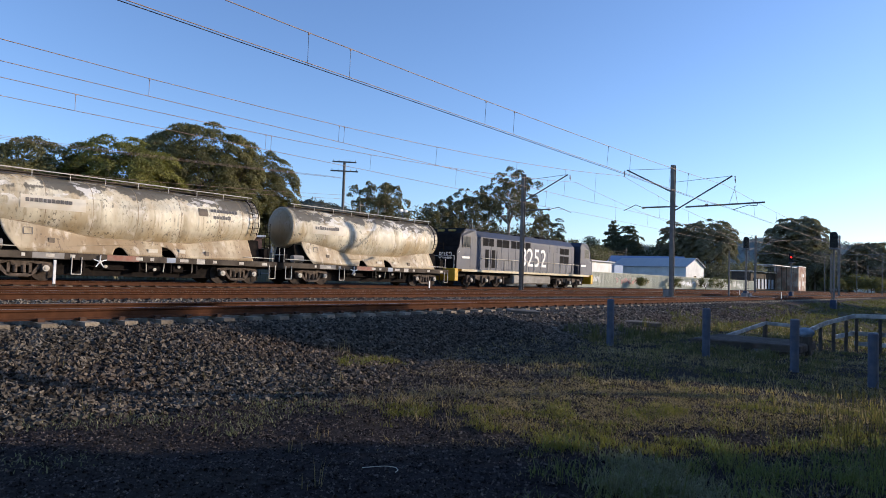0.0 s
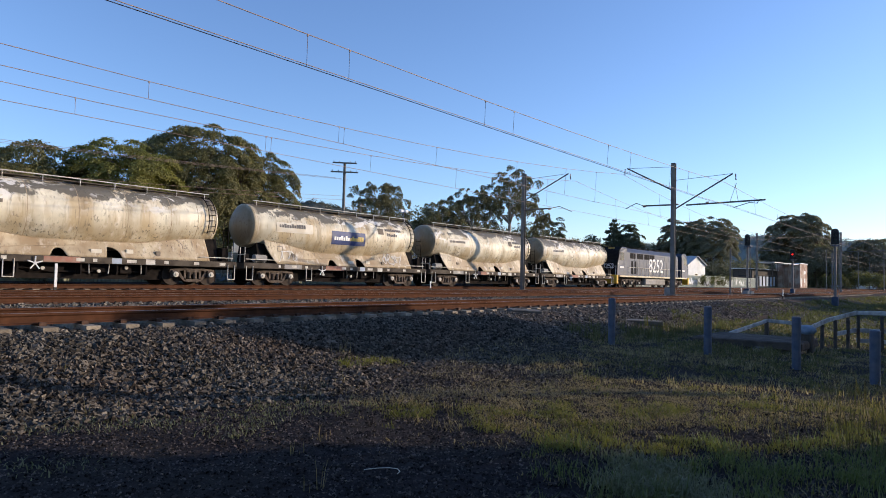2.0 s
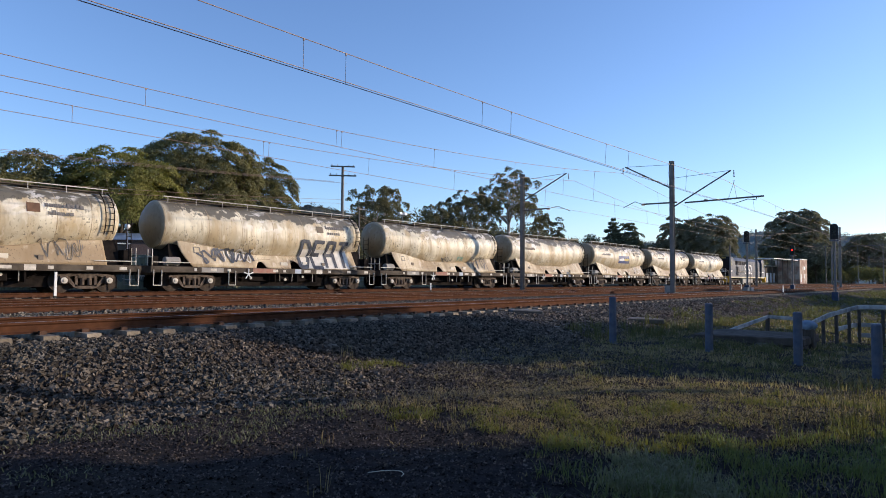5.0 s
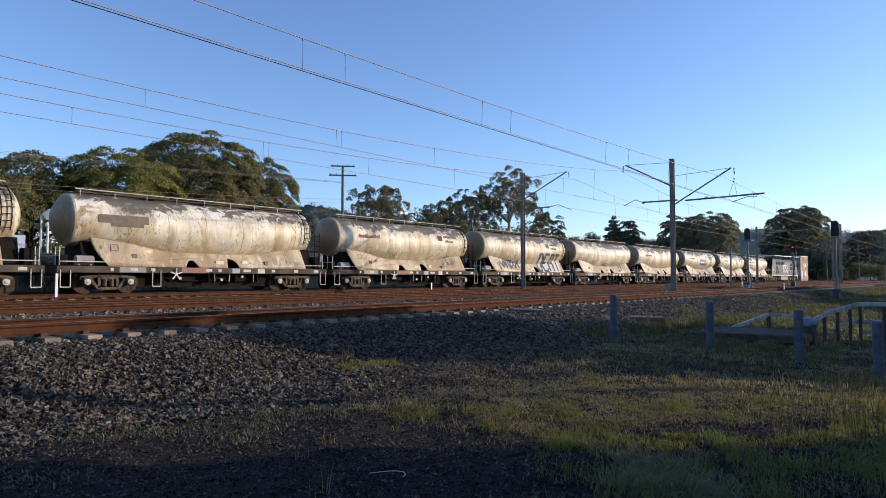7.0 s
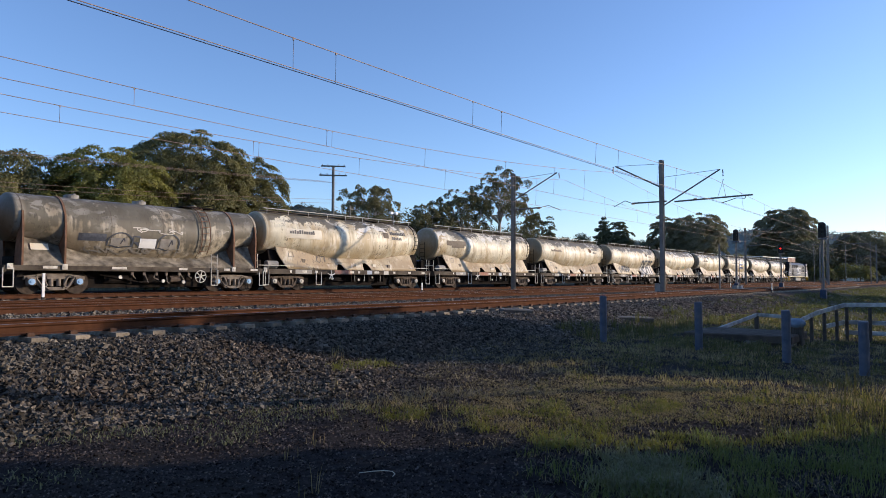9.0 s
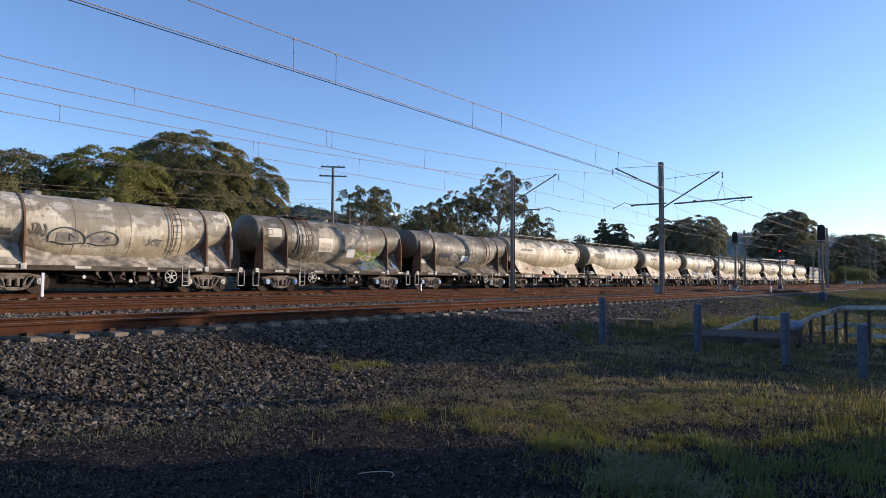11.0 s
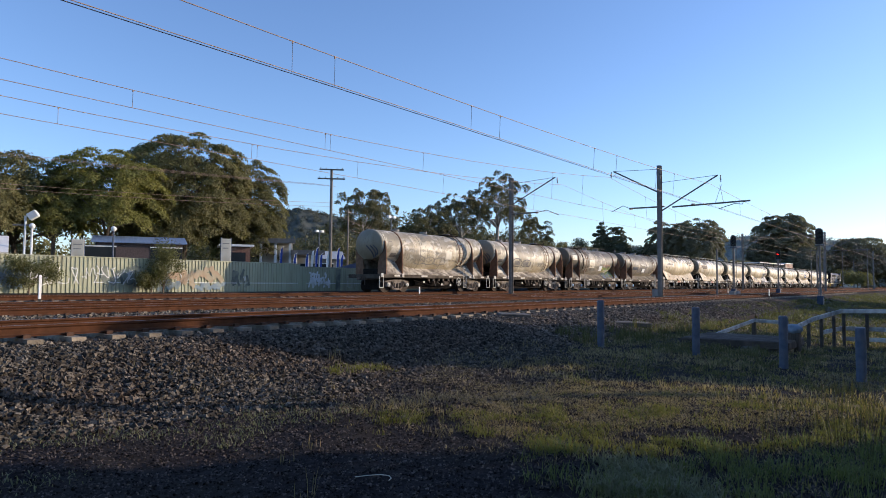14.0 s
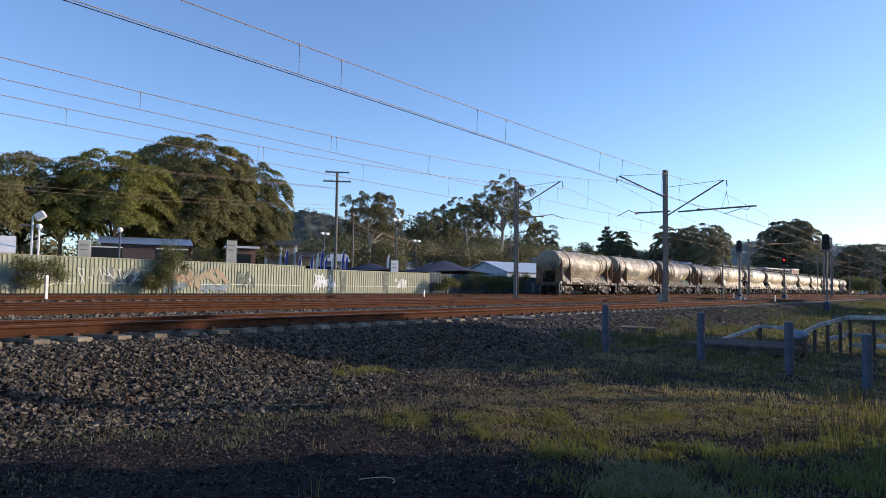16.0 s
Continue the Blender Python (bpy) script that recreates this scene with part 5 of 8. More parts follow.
def scribble(x0, x1, z0, z1, seed, n=9, w=0.03):
    """A spray tag: one restless line that turns through each letter's cell."""
    rnd = random.Random(seed)
    pts, cell = [], (x1 - x0) / n
    for i in range(n):
        zs = [z0, z1, z0 + (z1 - z0) * rnd.random(), z1 - 0.3 * (z1 - z0) * rnd.random()]
        rnd.shuffle(zs)
        pts += [(x0 + cell * (i + rnd.uniform(-0.25, 1.25)), z + 0.1 * (z1 - z0) * rnd.uniform(-1, 1)) for z in zs]
    for _ in range(1 + seed % 2):
        cut = [pts[0]]
        for (xa, za), (xb, zb) in zip(pts[:-1], pts[1:]):
            cut += [(xa * 0.75 + xb * 0.25, za * 0.75 + zb * 0.25), (xa * 0.25 + xb * 0.75, za * 0.25 + zb * 0.75)]
        pts = cut + [pts[-1]]
    return [(pts, w)]


def letters(text, x0, x1, z0, z1, w):
    """Block letters in straight strokes."""
    shapes = {"D": [[(0, 0), (0, 1), (0.55, 1), (0.9, 0.7), (0.9, 0.3), (0.55, 0), (0, 0)]], "E": [[(0.9, 1), (0, 1), (0, 0), (0.9, 0)], [(0, 0.5), (0.7, 0.5)]],
              "A": [[(0, 0), (0.1, 1), (0.8, 1), (0.9, 0)], [(0.05, 0.5), (0.85, 0.5)]], "T": [[(0, 1), (1, 1)], [(0.5, 1), (0.5, 0)]]}
    cw = (x1 - x0) / len(text)
    out = []
    for i, c in enumerate(text):
        for poly in shapes[c]:
            out.append(([(x0 + cw * (i + 0.1 + 0.8 * a), z0 + (z1 - z0) * b) for a, b in poly], w))
    return out


WG = [w for w, _ in WAGONS]
for k, faint in ((0, False), (1, False), (2, False), (8, False), (3, True), (6, True)):
    x0, z0 = -4.75, 2.72
    if not faint:
        painted("lettering_panel", panel_strokes(x0, x0 + 2.25, z0, z0 + 0.5), M["panel"], WG[k], flank, "pale panel with faded lettering")
    painted("lettering", word_bars(x0 + 0.15, x0 + 1.75, z0 + 0.24, 0.2, 11, k), M["letter"] if not faint else M["patch"], WG[k], flank, lift=0.02)
painted("overpaint", panel_strokes(-5.1, -3.1, 2.88, 3.22), M["patch"], WG[7], flank, "grey overpainted patch", 0.018)
painted("overpaint", panel_strokes(-4.6, -3.3, 2.74, 2.9), M["patch"], WG[7], flank, "", 0.018)
for k in (1, 2, 5, 6, 8):
    painted("lettering", word_bars(2.95, 4.4, 3.28, 0.2, 9, 30 + k), M["letter"], WG[k], flank, "worn dark lettering")
    painted("lettering", word_bars(3.05, 4.0, 2.98, 0.18, 6, 40 + k), M["letter"], WG[k], flank, "worn dark lettering")
    painted("stripe_mark", panel_strokes(2.35, 2.8, 3.05, 3.4), M["rust_plate"] if k == 6 else M["patch"], WG[k], flank)
painted("company_board", panel_strokes(-1.2, 1.3, 2.28, 3.02), M["sign_blue"], WG[2], flank, "dark blue painted board with a stroke of lettering")
painted("board_lettering", word_bars(-1.05, 0.1, 2.52, 0.26, 7, 77), M["white"], WG[2], flank, lift=0.02)
painted("board_lettering", word_bars(0.12, 1.15, 2.52, 0.26, 7, 78), M["sign_gold"], WG[2], flank, lift=0.02)
painted("spray_tag", scribble(-0.75, 0.5, 1.75, 2.05, 5, 5, 0.035), M["graffiti"], WG[4], flank, "black sprayed tag")
painted("spray_tag", scribble(0.95, 1.55, 1.8, 2.15, 6, 3, 0.06), M["teal_spray"], WG[4], flank, "green sprayed tag")
painted("spray_tag", scribble(2.8, 4.4, 1.25, 2.2, 7, 6, 0.04), M["graffiti"], WG[4], flank, "black sprayed tag")
painted("spray_fill", panel_strokes(1.5, 4.75, 1.14, 2.15), M["chalk"], WG[5], flank, "white sprayed ground of large graffiti", 0.016)
painted("spray_letters", letters("DEAT", 1.3, 4.8, 1.2, 2.55, 0.2), M["graffiti"], WG[5], flank, "large black sprayed letters", 0.024)
painted("spray_tag", scribble(-4.4, -1.2, 1.25, 2.0, 8, 7, 0.09), M["graffiti"], WG[5], flank, "grey and black sprayed tag")
painted("spray_tag", scribble(-3.4, -1.4, 1.35, 2.0, 9, 5, 0.06), M["chalk"], WG[5], flank, "white sprayed tag", 0.02)
painted("spray_tag", scribble(-2.7, -2.0, 1.5, 1.85, 10, 3, 0.03), M["graffiti"], WG[8], flank, "small black tag")
painted("spray_tag", scribble(2.9, 4.6, 1.3, 2.1, 12, 6, 0.03), M["letter"], WG[6], flank, "faint sprayed tag")
painted("spray_tag", scribble(3.0, 4.7, 1.3, 2.0, 13, 5, 0.05), M["chalk"], WG[2], flank, "white sprayed tag")
painted("spray_tag", scribble(-4.6, -3.4, 1.25, 1.8, 14, 4, 0.04), M["chalk"], WG[2], flank, "white sprayed tag")
for k in range(9):
    painted("stencil_mark", [([(-4.55, 1.75), (-4.25, 1.75), (-4.25, 2.0), (-4.55, 2.0), (-4.55, 1.75)], 0.03)], M["letter"], WG[k], flank, "small stencilled data box")


def dark_flank(x, z):
    """Half width of the older wagon's side: sloping apron below, round tank above."""
    cz, r, rz = dark_profile(x)
    ya, za = apron_top(x)
    k = max(-1, min(1, (z - cz) / rz))
    tank_y = r * math.sqrt(max(0.0, 1 - k * k))
    return max(tank_y, 1.27 + (ya - 1.27) * (z - 1.16) / (za - 1.16)) if z < za else tank_y


def bubble(x0, x1, z0, z1, skew=0.0):
    """Rounded outline with an open foot and one inner stroke."""
    c, h = (x0 + x1) / 2, (x1 - x0) / 2
    arch = [(c - h * math.cos(a) * (1 + 0.08 * math.sin(3 * a)) + skew * math.sin(a), z0 + (z1 - z0) * math.sin(a) ** 0.8) for a in [math.pi * j / 12 for j in range(13)]]
    return [(arch, 0.055), ([(x0 + 0.08, z0 + 0.03), (c - 0.1 * h, z0 - 0.06), (x1, z0 + 0.02)], 0.05), ([(c + 0.1 * h, z0 + 0.1), (c + 0.2 * h + skew, z0 + 0.62 * (z1 - z0)), (c + 0.42 * h, z0 + 0.2)], 0.045)]


def faded_words(x0, x1, z, h, seed, rows=1):
    """Worn line of writing: short uneven upright strokes with gaps between words."""
    rnd = random.Random(seed)
    out = []
    for r in range(rows):
        x = x0 + rnd.uniform(0, 0.2)
        while x < x1:
            w = rnd.uniform(0.05, 0.12)
            if rnd.random() > 0.22:
                out.append(([(x, z - r * 1.5 * h + rnd.uniform(-0.02, 0.02)), (x + rnd.uniform(-0.03, 0.05), z - r * 1.5 * h + h * rnd.uniform(0.5, 1.0))], w * 0.38))
            x += w + 0.05
    return out


# the two first of the older wagons are the sootiest
for k in (9, 10):
    for ob in WG[k].children_recursive:
        swap = {"tank": "tank_darker", "apron": "apron_dark"}.get(ob.name.split(".")[0])
        if swap:
            ob.data = ob.data.copy()
            ob.data.materials[0] = M[swap]
# the first: grey block letters and a white square
painted("spray_fill", panel_strokes(-3.15, -2.1, 2.12, 2.42), M["graffiti"], WG[9], dark_flank, "dark sprayed block", 0.012)
for x0, x1, z0, z1 in ((-2.05, -1.05, 1.95, 2.5), (0.05, 1.05, 1.9, 2.55)):
    painted("spray_fill", panel_strokes(x0 + 0.14, x1 - 0.14, z0, z1 - 0.22), M["spray_grey"], WG[9], dark_flank, "dull grey sprayed filling", 0.012)
    painted("spray_outline", bubble(x0, x1, z0, z1, 0.05), M["graffiti"], WG[9], dark_flank, "dark outline of block letters", 0.018)
painted("spray_outline", [([(-1.0, 1.92), (-1.0, 2.38), (-0.72, 2.36), (-0.6, 2.1), (-0.95, 2.12), (-0.5, 1.9)], 0.06)], M["graffiti"], WG[9], dark_flank, "dark sprayed letter", 0.018)
painted("spray_tag", scribble(-3.0, 1.2, 1.62, 1.9, 61, 9, 0.05), M["spray_grey"], WG[9], dark_flank, "pale sprayed scrawl under the letters")
painted("spray_tag", scribble(-1.2, 1.3, 2.55, 2.75, 62, 5, 0.03), M["chalk"], WG[9], dark_flank, "thin white sprayed line")
painted("blank_panel", panel_strokes(-0.72, 0.0, 1.9, 2.3), M["white"], WG[9], dark_flank, "clean white square panel", 0.026)
painted("blank_panel", panel_strokes(-4.75, -4.1, 1.7, 1.95), M["panel"], WG[9], dark_flank, "pale data panel", 0.02)
# the second: ladder at its other end, bright piece and white square
for ob in WG[10].children:
    if ob.name.split(".")[0] in ("side_ladder", "foot_ladder", "handbrake_wheel", "walkway", "step"):
        ob.scale.x = -1
bm = bmesh.new()
pipe(bm, [(-2.6, -0.45, 4.08), (3.4, -0.45, 4.08)], 0.022)
for i in range(7):
    tube(bm, (-2.6 + i, -0.45, 3.82), (-2.6 + i, -0.45, 4.08), 0.016, seg=5)
part("top_rail", bm, M["seam_dark"], WG[10])
bm = bmesh.new()
pipe(bm, [(-2.9, -1.30 * math.sin(w), 2.62 - 1.36 * math.cos(w)) for w in [radians(a) for a in range(60, 178, 10)]] + [(-2.7, 0, 3.95)], 0.03)
part("drain_hose", bm, M["under"], WG[10], "black hose looped over the tank")
painted("blank_panel", panel_strokes(0.55, 1.15, 1.86, 2.32), M["white"], WG[10], dark_flank, "clean white square panel", 0.026)
painted("blank_panel", panel_strokes(-1.55, -0.55, 2.1, 2.85), M["panel"], WG[10], dark_flank, "pale square panel", 0.018)
painted("lettering", faded_words(-1.45, -0.65, 2.45, 0.16, 5, 2), M["patch"], WG[10], dark_flank, "worn lettering", 0.022)
painted("blank_panel", panel_strokes(-4.75, -3.95, 2.75, 3.2), M["panel"], WG[10], dark_flank, "pale data panel", 0.02)
for k, (c, x0, x1, z0, z1, n, w) in enumerate((("spray_green", 1.2, 3.5, 1.7, 2.25, 5, 0.15), ("spray_yellow", 1.3, 3.3, 1.75, 2.2, 4, 0.09), ("spray_blue", 1.5, 4.6, 1.2, 1.7, 6, 0.12), ("spray_green", 1.8, 4.2, 1.25, 1.8, 5, 0.10), ("spray_rust", 1.3, 3.2, 2.15, 2.45, 5, 0.05), ("chalk", 1.6, 3.4, 1.7, 2.0, 4, 0.05))):
    painted("spray_tag", scribble(x0, x1, z0, z1, 70 + k, n, w), M[c], WG[10], dark_flank, "patch of many-coloured graffiti", 0.014 + 0.004 * k)
# the third: two large bubbles
for x0, x1, z1, k in ((-2.8, -1.5, 2.58, -0.1), (-1.5, -0.25, 2.5, 0.12)):
    painted("spray_outline", bubble(x0, x1, 1.98, z1, k), M["graffiti"], WG[11], dark_flank, "black outline of bubble graffiti")
painted("spray_fill", panel_strokes(-2.55, -1.75, 2.02, 2.38), M["spray_grey"], WG[11], dark_flank, "dull sprayed filling", 0.010)
painted("spray_fill", panel_strokes(-1.3, -0.5, 2.02, 2.34), M["spray_grey"], WG[11], dark_flank, "dull sprayed filling", 0.010)
painted("spray_tag", scribble(-3.5, -2.9, 2.2, 2.7, 81, 4, 0.045), M["patch"], WG[11], dark_flank, "faint dark tag")
painted("spray_tag", scribble(0.9, 1.7, 2.0, 2.3, 82, 4, 0.03), M["letter"], WG[11], dark_flank, "small dark tag")
painted("blank_panel", panel_strokes(-4.8, -4.0, 1.38, 1.62), M["panel"], WG[11], dark_flank, "pale data panel", 0.02)
# the last: rows of faded writing and pale arcs
painted("lettering", faded_words(-3.4, -0.6, 2.6, 0.2, 91, 3), M["spray_grey"], WG[12], dark_flank, "faded dark writing in rows")
painted("lettering", faded_words(-0.4, 0.7, 2.5, 0.2, 92, 2), M["spray_grey"], WG[12], dark_flank, "faded grey writing")
painted("lettering", faded_words(1.4, 2.0, 2.3, 0.16, 93, 2), M["patch"], WG[12], dark_flank, "faded dark writing")
for x0, x1 in ((-2.4, -1.4), (-1.5, -0.4), (-0.5, 0.7)):
    painted("spray_outline", bubble(x0, x1, 1.85, 2.3, 0.1), M["spray_grey"], WG[12], dark_flank, "grey and white sprayed arcs")
painted("blank_panel", panel_strokes(0.75, 1.35, 2.2, 2.75), M["panel"], WG[12], dark_flank, "pale square panel", 0.02)
for k in (10, 11, 12):
    painted("stencil_mark", [([(-4.8, 2.85), (-4.5, 2.85), (-4.5, 3.12), (-4.8, 3.12), (-4.8, 2.85)], 0.03)], M["letter"], WG[k], dark_flank, lift=0.024)
    painted("stencil_mark", panel_strokes(-4.45, -4.05, 2.2, 2.45), M["letter"], WG[k], dark_flank)


def dome_mark(pts, width, wagon):
    """Spray stroke on the dished rear end, pts as (across, height)."""
    V, F = [], []
    for i, (y, z) in enumerate(pts):
        a, b = pts[max(0, i - 1)], pts[min(len(pts) - 1, i + 1)]
        L = math.hypot(b[0] - a[0], b[1] - a[1])
        for s in (1, -1):
            yy, zz = y - s * (b[1] - a[1]) / L * width / 2, z + s * (b[0] - a[0]) / L * width / 2
            q = min(1.0, (yy / 1.14) ** 2 + ((zz - 2.955) / 0.935) ** 2)
            V.append((-5.35 - 0.45 * (1 - q) - 0.03, yy, zz))
    F = [(2 * i, 2 * i + 1, 2 * i + 3, 2 * i + 2) for i in range(len(pts) - 1)]
    part("spray_tag", raw("spray_tag", V, F, M["graffiti"]), None, wagon, "black sprayed strokes on the tank end")


for k in (11, 12):
    for o in (0.0, 0.22, 0.4):
        dome_mark([(-0.25 - o * 0.8 - 0.3 * math.sin(2.2 * u + o), 2.85 - 0.75 * u + 0.4 * o * u) for u in [j / 8 for j in range(9)]], 0.09 - 0.05 * o, WG[k])
blue_cap = axle_cap_mesh(surf("blue_cap", (0.25, 0.42, 0.62), (0.33, 0.5, 0.7), 6, 0.5, 0.0))
for ob in [*WG[9].children_recursive, *WG[10].children_recursive]:
    if ob.name.startswith("axle_cap"):
        ob.data = blue_cap
        tagged(ob, "pale blue axle cap")
# ---------------------------------------------------------------- boundary fence
def fence_panel_mesh(w, h, ribs, material):
    """Trapezoid-ribbed steel sheet."""
    prof, p = [], w / ribs
    for i in range(ribs):
        x = i * p
        prof += [(x, 0.0), (x + p * 0.50, 0.0), (x + p * 0.60, -0.035), (x + p * 0.90, -0.035)]
    prof.append((w, 0.0))
    verts = [(x, y, z) for z in (0, h) for x, y in prof]
    n = len(prof)
    faces = [(i, i + 1, n + i + 1, n + i) for i in range(n - 1)]
    m = len(verts)
    verts += [(x, y + 0.006, z) for x, y, z in verts]
    faces += [tuple(v + m for v in f[::-1]) for f in faces[:]]
    return raw("fence_panel", verts, faces, material)


FENCE = 0.922                                # the fence line lies at y = 33.2


def steel_fence(x0, x1, y, z0, h, label, paint="fence"):
    x0, x1, y, z0, h = x0 * FENCE, x1 * FENCE, y * FENCE, 0.054, h * FENCE
    t = thing("steel_fence", label, "fence", "boundary fences", at=pose(x0, y, z0))
    n = max(1, round((x1 - x0) / 2.4))
    w = (x1 - x0) / n
    me = fence_panel_mesh(w, h, 12, M[paint])
    bm = bmesh.new()
    box(bm, 0, w, -0.05, 0.03, h, h + 0.05, 0.008)
    cap = mesh_of(bm, "top_rail", M[paint])
    for i in range(n):
        p = part("fence_panel", me, None, t)
        p.location.x = w * i
        c = part("top_rail", cap, None, t)
        c.location.x = w * i
    return t


steel_fence(-14, 29.2, 36, 0.0, 1.86, "pale green ribbed steel fence covered in faded graffiti")
steel_fence(29.3, 43.0, 36.3, 0.0, 1.68, "pale green ribbed steel fence with white tags")
steel_fence(43.1, 66.0, 36.4, 0.0, 1.66, "ribbed steel fence behind bushes, tinted dark blue-grey for the train's shade", "fence_shaded")
steel_fence(66.2, 150.0, 36.6, 0.0, 1.9, "weathered ribbed steel fence along the railway", "fence_pale")


def fence_tag(x0, x1, z0, z1, y, strokes, colour, label):
    """Sprayed mark on the sheets, as flat strokes just proud of the ribs."""
    t = bpy.data.objects["steel_fence" if x0 < 29 else ("steel_fence.001" if x0 < 43 else ("steel_fence.002" if x0 < 66 else "steel_fence.003"))]
    o = t.matrix_world.translation
    x0, x1, y, z0, z1 = x0 * FENCE, x1 * FENCE, y * FENCE, 0.054 + z0 * FENCE, 0.054 + z1 * FENCE
    for k, (pts, w) in enumerate(strokes):
        v, f = ribbon([(x0 + (x1 - x0) * a, z0 + (z1 - z0) * b) for a, b in pts], w, lambda x, z: -(y - 0.046), 0.004 * k, 0.2)
        ob = part("graffiti", raw("graffiti", v, f, M[colour]), None, t, label)
        ob.location = -o


def loops(seed, n, w):
    """Tag of n strokes, each a short line turning back on itself."""
    rnd = random.Random(seed)
    out = []
    for i in range(n):
        c = (i + 0.5) / n
        pts = [(c + rnd.uniform(-0.9, 0.9) / n, rnd.uniform(0.05, 0.95)) for _ in range(rnd.randint(4, 6))]
        for _ in range(2):
            cut = [pts[0]]
            for a, b in zip(pts[:-1], pts[1:]):
                cut += [(a[0] * 0.75 + b[0] * 0.25, a[1] * 0.75 + b[1] * 0.25), (a[0] * 0.25 + b[0] * 0.75, a[1] * 0.25 + b[1] * 0.75)]
            pts = cut + [pts[-1]]
        out.append((pts, w))
    return out


for k, (x0, x1, z0, z1, y, n, w, c) in enumerate((
        (10.9, 12.2, 0.1, 1.2, 36, 5, 0.22, "tag_blue"), (11.2, 12.6, 0.3, 1.4, 36, 6, 0.05, "tag_white"), (12.8, 15.4, 0.2, 1.5, 36, 6, 0.05, "tag_white"), (15.2, 17.6, 0.3, 1.5, 36, 7, 0.05, "tag_white"),
        (16.0, 19.6, 0.2, 1.5, 36, 8, 0.24, "tag_grey"), (16.4, 18.8, 0.3, 1.5, 36, 6, 0.10, "tag_dark"), (19.2, 21.2, 0.2, 1.5, 36, 6, 0.22, "tag_orange"), (19.6, 20.9, 0.5, 1.4, 36, 4, 0.06, "tag_white"),
        (18.6, 20.2, 0.1, 0.7, 36, 5, 0.2, "tag_blue"), (21.0, 23.0, 0.5, 1.6, 36, 6, 0.26, "tag_orange"), (21.4, 23.2, 0.1, 0.6, 36, 5, 0.2, "tag_blue"), (23.6, 25.0, 0.2, 1.5, 36, 6, 0.14, "tag_dark"), (23.8, 24.7, 0.4, 1.3, 36, 3, 0.04, "tag_white"),
        (30.2, 32.1, 0.1, 1.5, 36.3, 9, 0.12, "tag_bright"), (30.4, 31.9, 0.2, 1.3, 36.3, 7, 0.13, "tag_bright"), (38.8, 39.9, 0.2, 1.25, 36.3, 7, 0.17, "tag_bright"), (73.5, 75.5, 0.5, 1.6, 36.6, 7, 0.14, "tag_white"), (80, 89, 0.5, 1.4, 36.6, 9, 0.22, "tag_pink"),
        (86, 91, 0.3, 1.5, 36.6, 9, 0.20, "tag_orange"), (103, 118, 0.2, 1.6, 36.6, 18, 0.3, "tag_bright"), (120, 140, 0.3, 1.6, 36.6, 16, 0.3, "tag_white"))):
    fence_tag(x0, x1, z0, z1, y, loops(k, n, w), c, "faded sprayed graffiti")
for x0, x1, y in ((15.5, 29.0, 36), (30.0, 42.5, 36.3)):
    fence_tag(x0, x1, 0.5, 0.6, y, [([(0, 0.5), (1, 0.5)], 0.05)], "tag_white", "pale painted rail line")
for x0, x1 in ((32.75, 33.2), (37.25, 37.8)):
    fence_tag(x0, x1, 0.0, 1.66, 36.3, [([(0, 0.06 + 0.12 * k), (1, 0.06 + 0.12 * k)], 0.2) for k in range(8)], "tag_dark", "dark overpainted strip")


# ---------------------------------------------------------------- trees
def leaf_cloud(name, clumps, count, size, material, flat=0.0, seed=1, shell=0.55):
    """Leaves scattered through clumps: (centre, radii)."""
    rnd = np.random.RandomState(seed)
    vol = np.array([c[1][0] * c[1][1] * c[1][2] for c in clumps]) ** (2 / 3)
    which = rnd.choice(len(clumps), count, p=vol / vol.sum())
    cen = np.array([c[0] for c in clumps])[which]
    rad = np.array([c[1] for c in clumps])[which]
    d = rnd.normal(size=(count, 3))
    d /= np.linalg.norm(d, axis=1)[:, None]
    rr = shell + (1 - shell) * rnd.rand(count, 1) ** 0.7
    p = cen + d * rad * rr * (1 + 0.06 * rnd.normal(size=(count, 1)))
    nrm = d + 0.55 * rnd.normal(size=(count, 3)) + np.array([0, 0, flat])
    nrm /= np.linalg.norm(nrm, axis=1)[:, None]
    a = np.cross(nrm, rnd.normal(size=(count, 3)))
    a /= np.linalg.norm(a, axis=1)[:, None]
    b = np.cross(nrm, a)
    s = size * (0.6 + 0.8 * rnd.rand(count, 1))
    v = np.stack([p - a * s, p - b * s * 0.5 + nrm * s * 0.12, p + a * s, p + b * s * 0.5 + nrm * s * 0.12], axis=1).reshape(-1, 3)
    f = np.arange(count * 4).reshape(-1, 4)
    me = bpy.data.meshes.new(name)
    me.from_pydata(v.tolist(), [], f.tolist())
    me.materials.append(material)
    return me


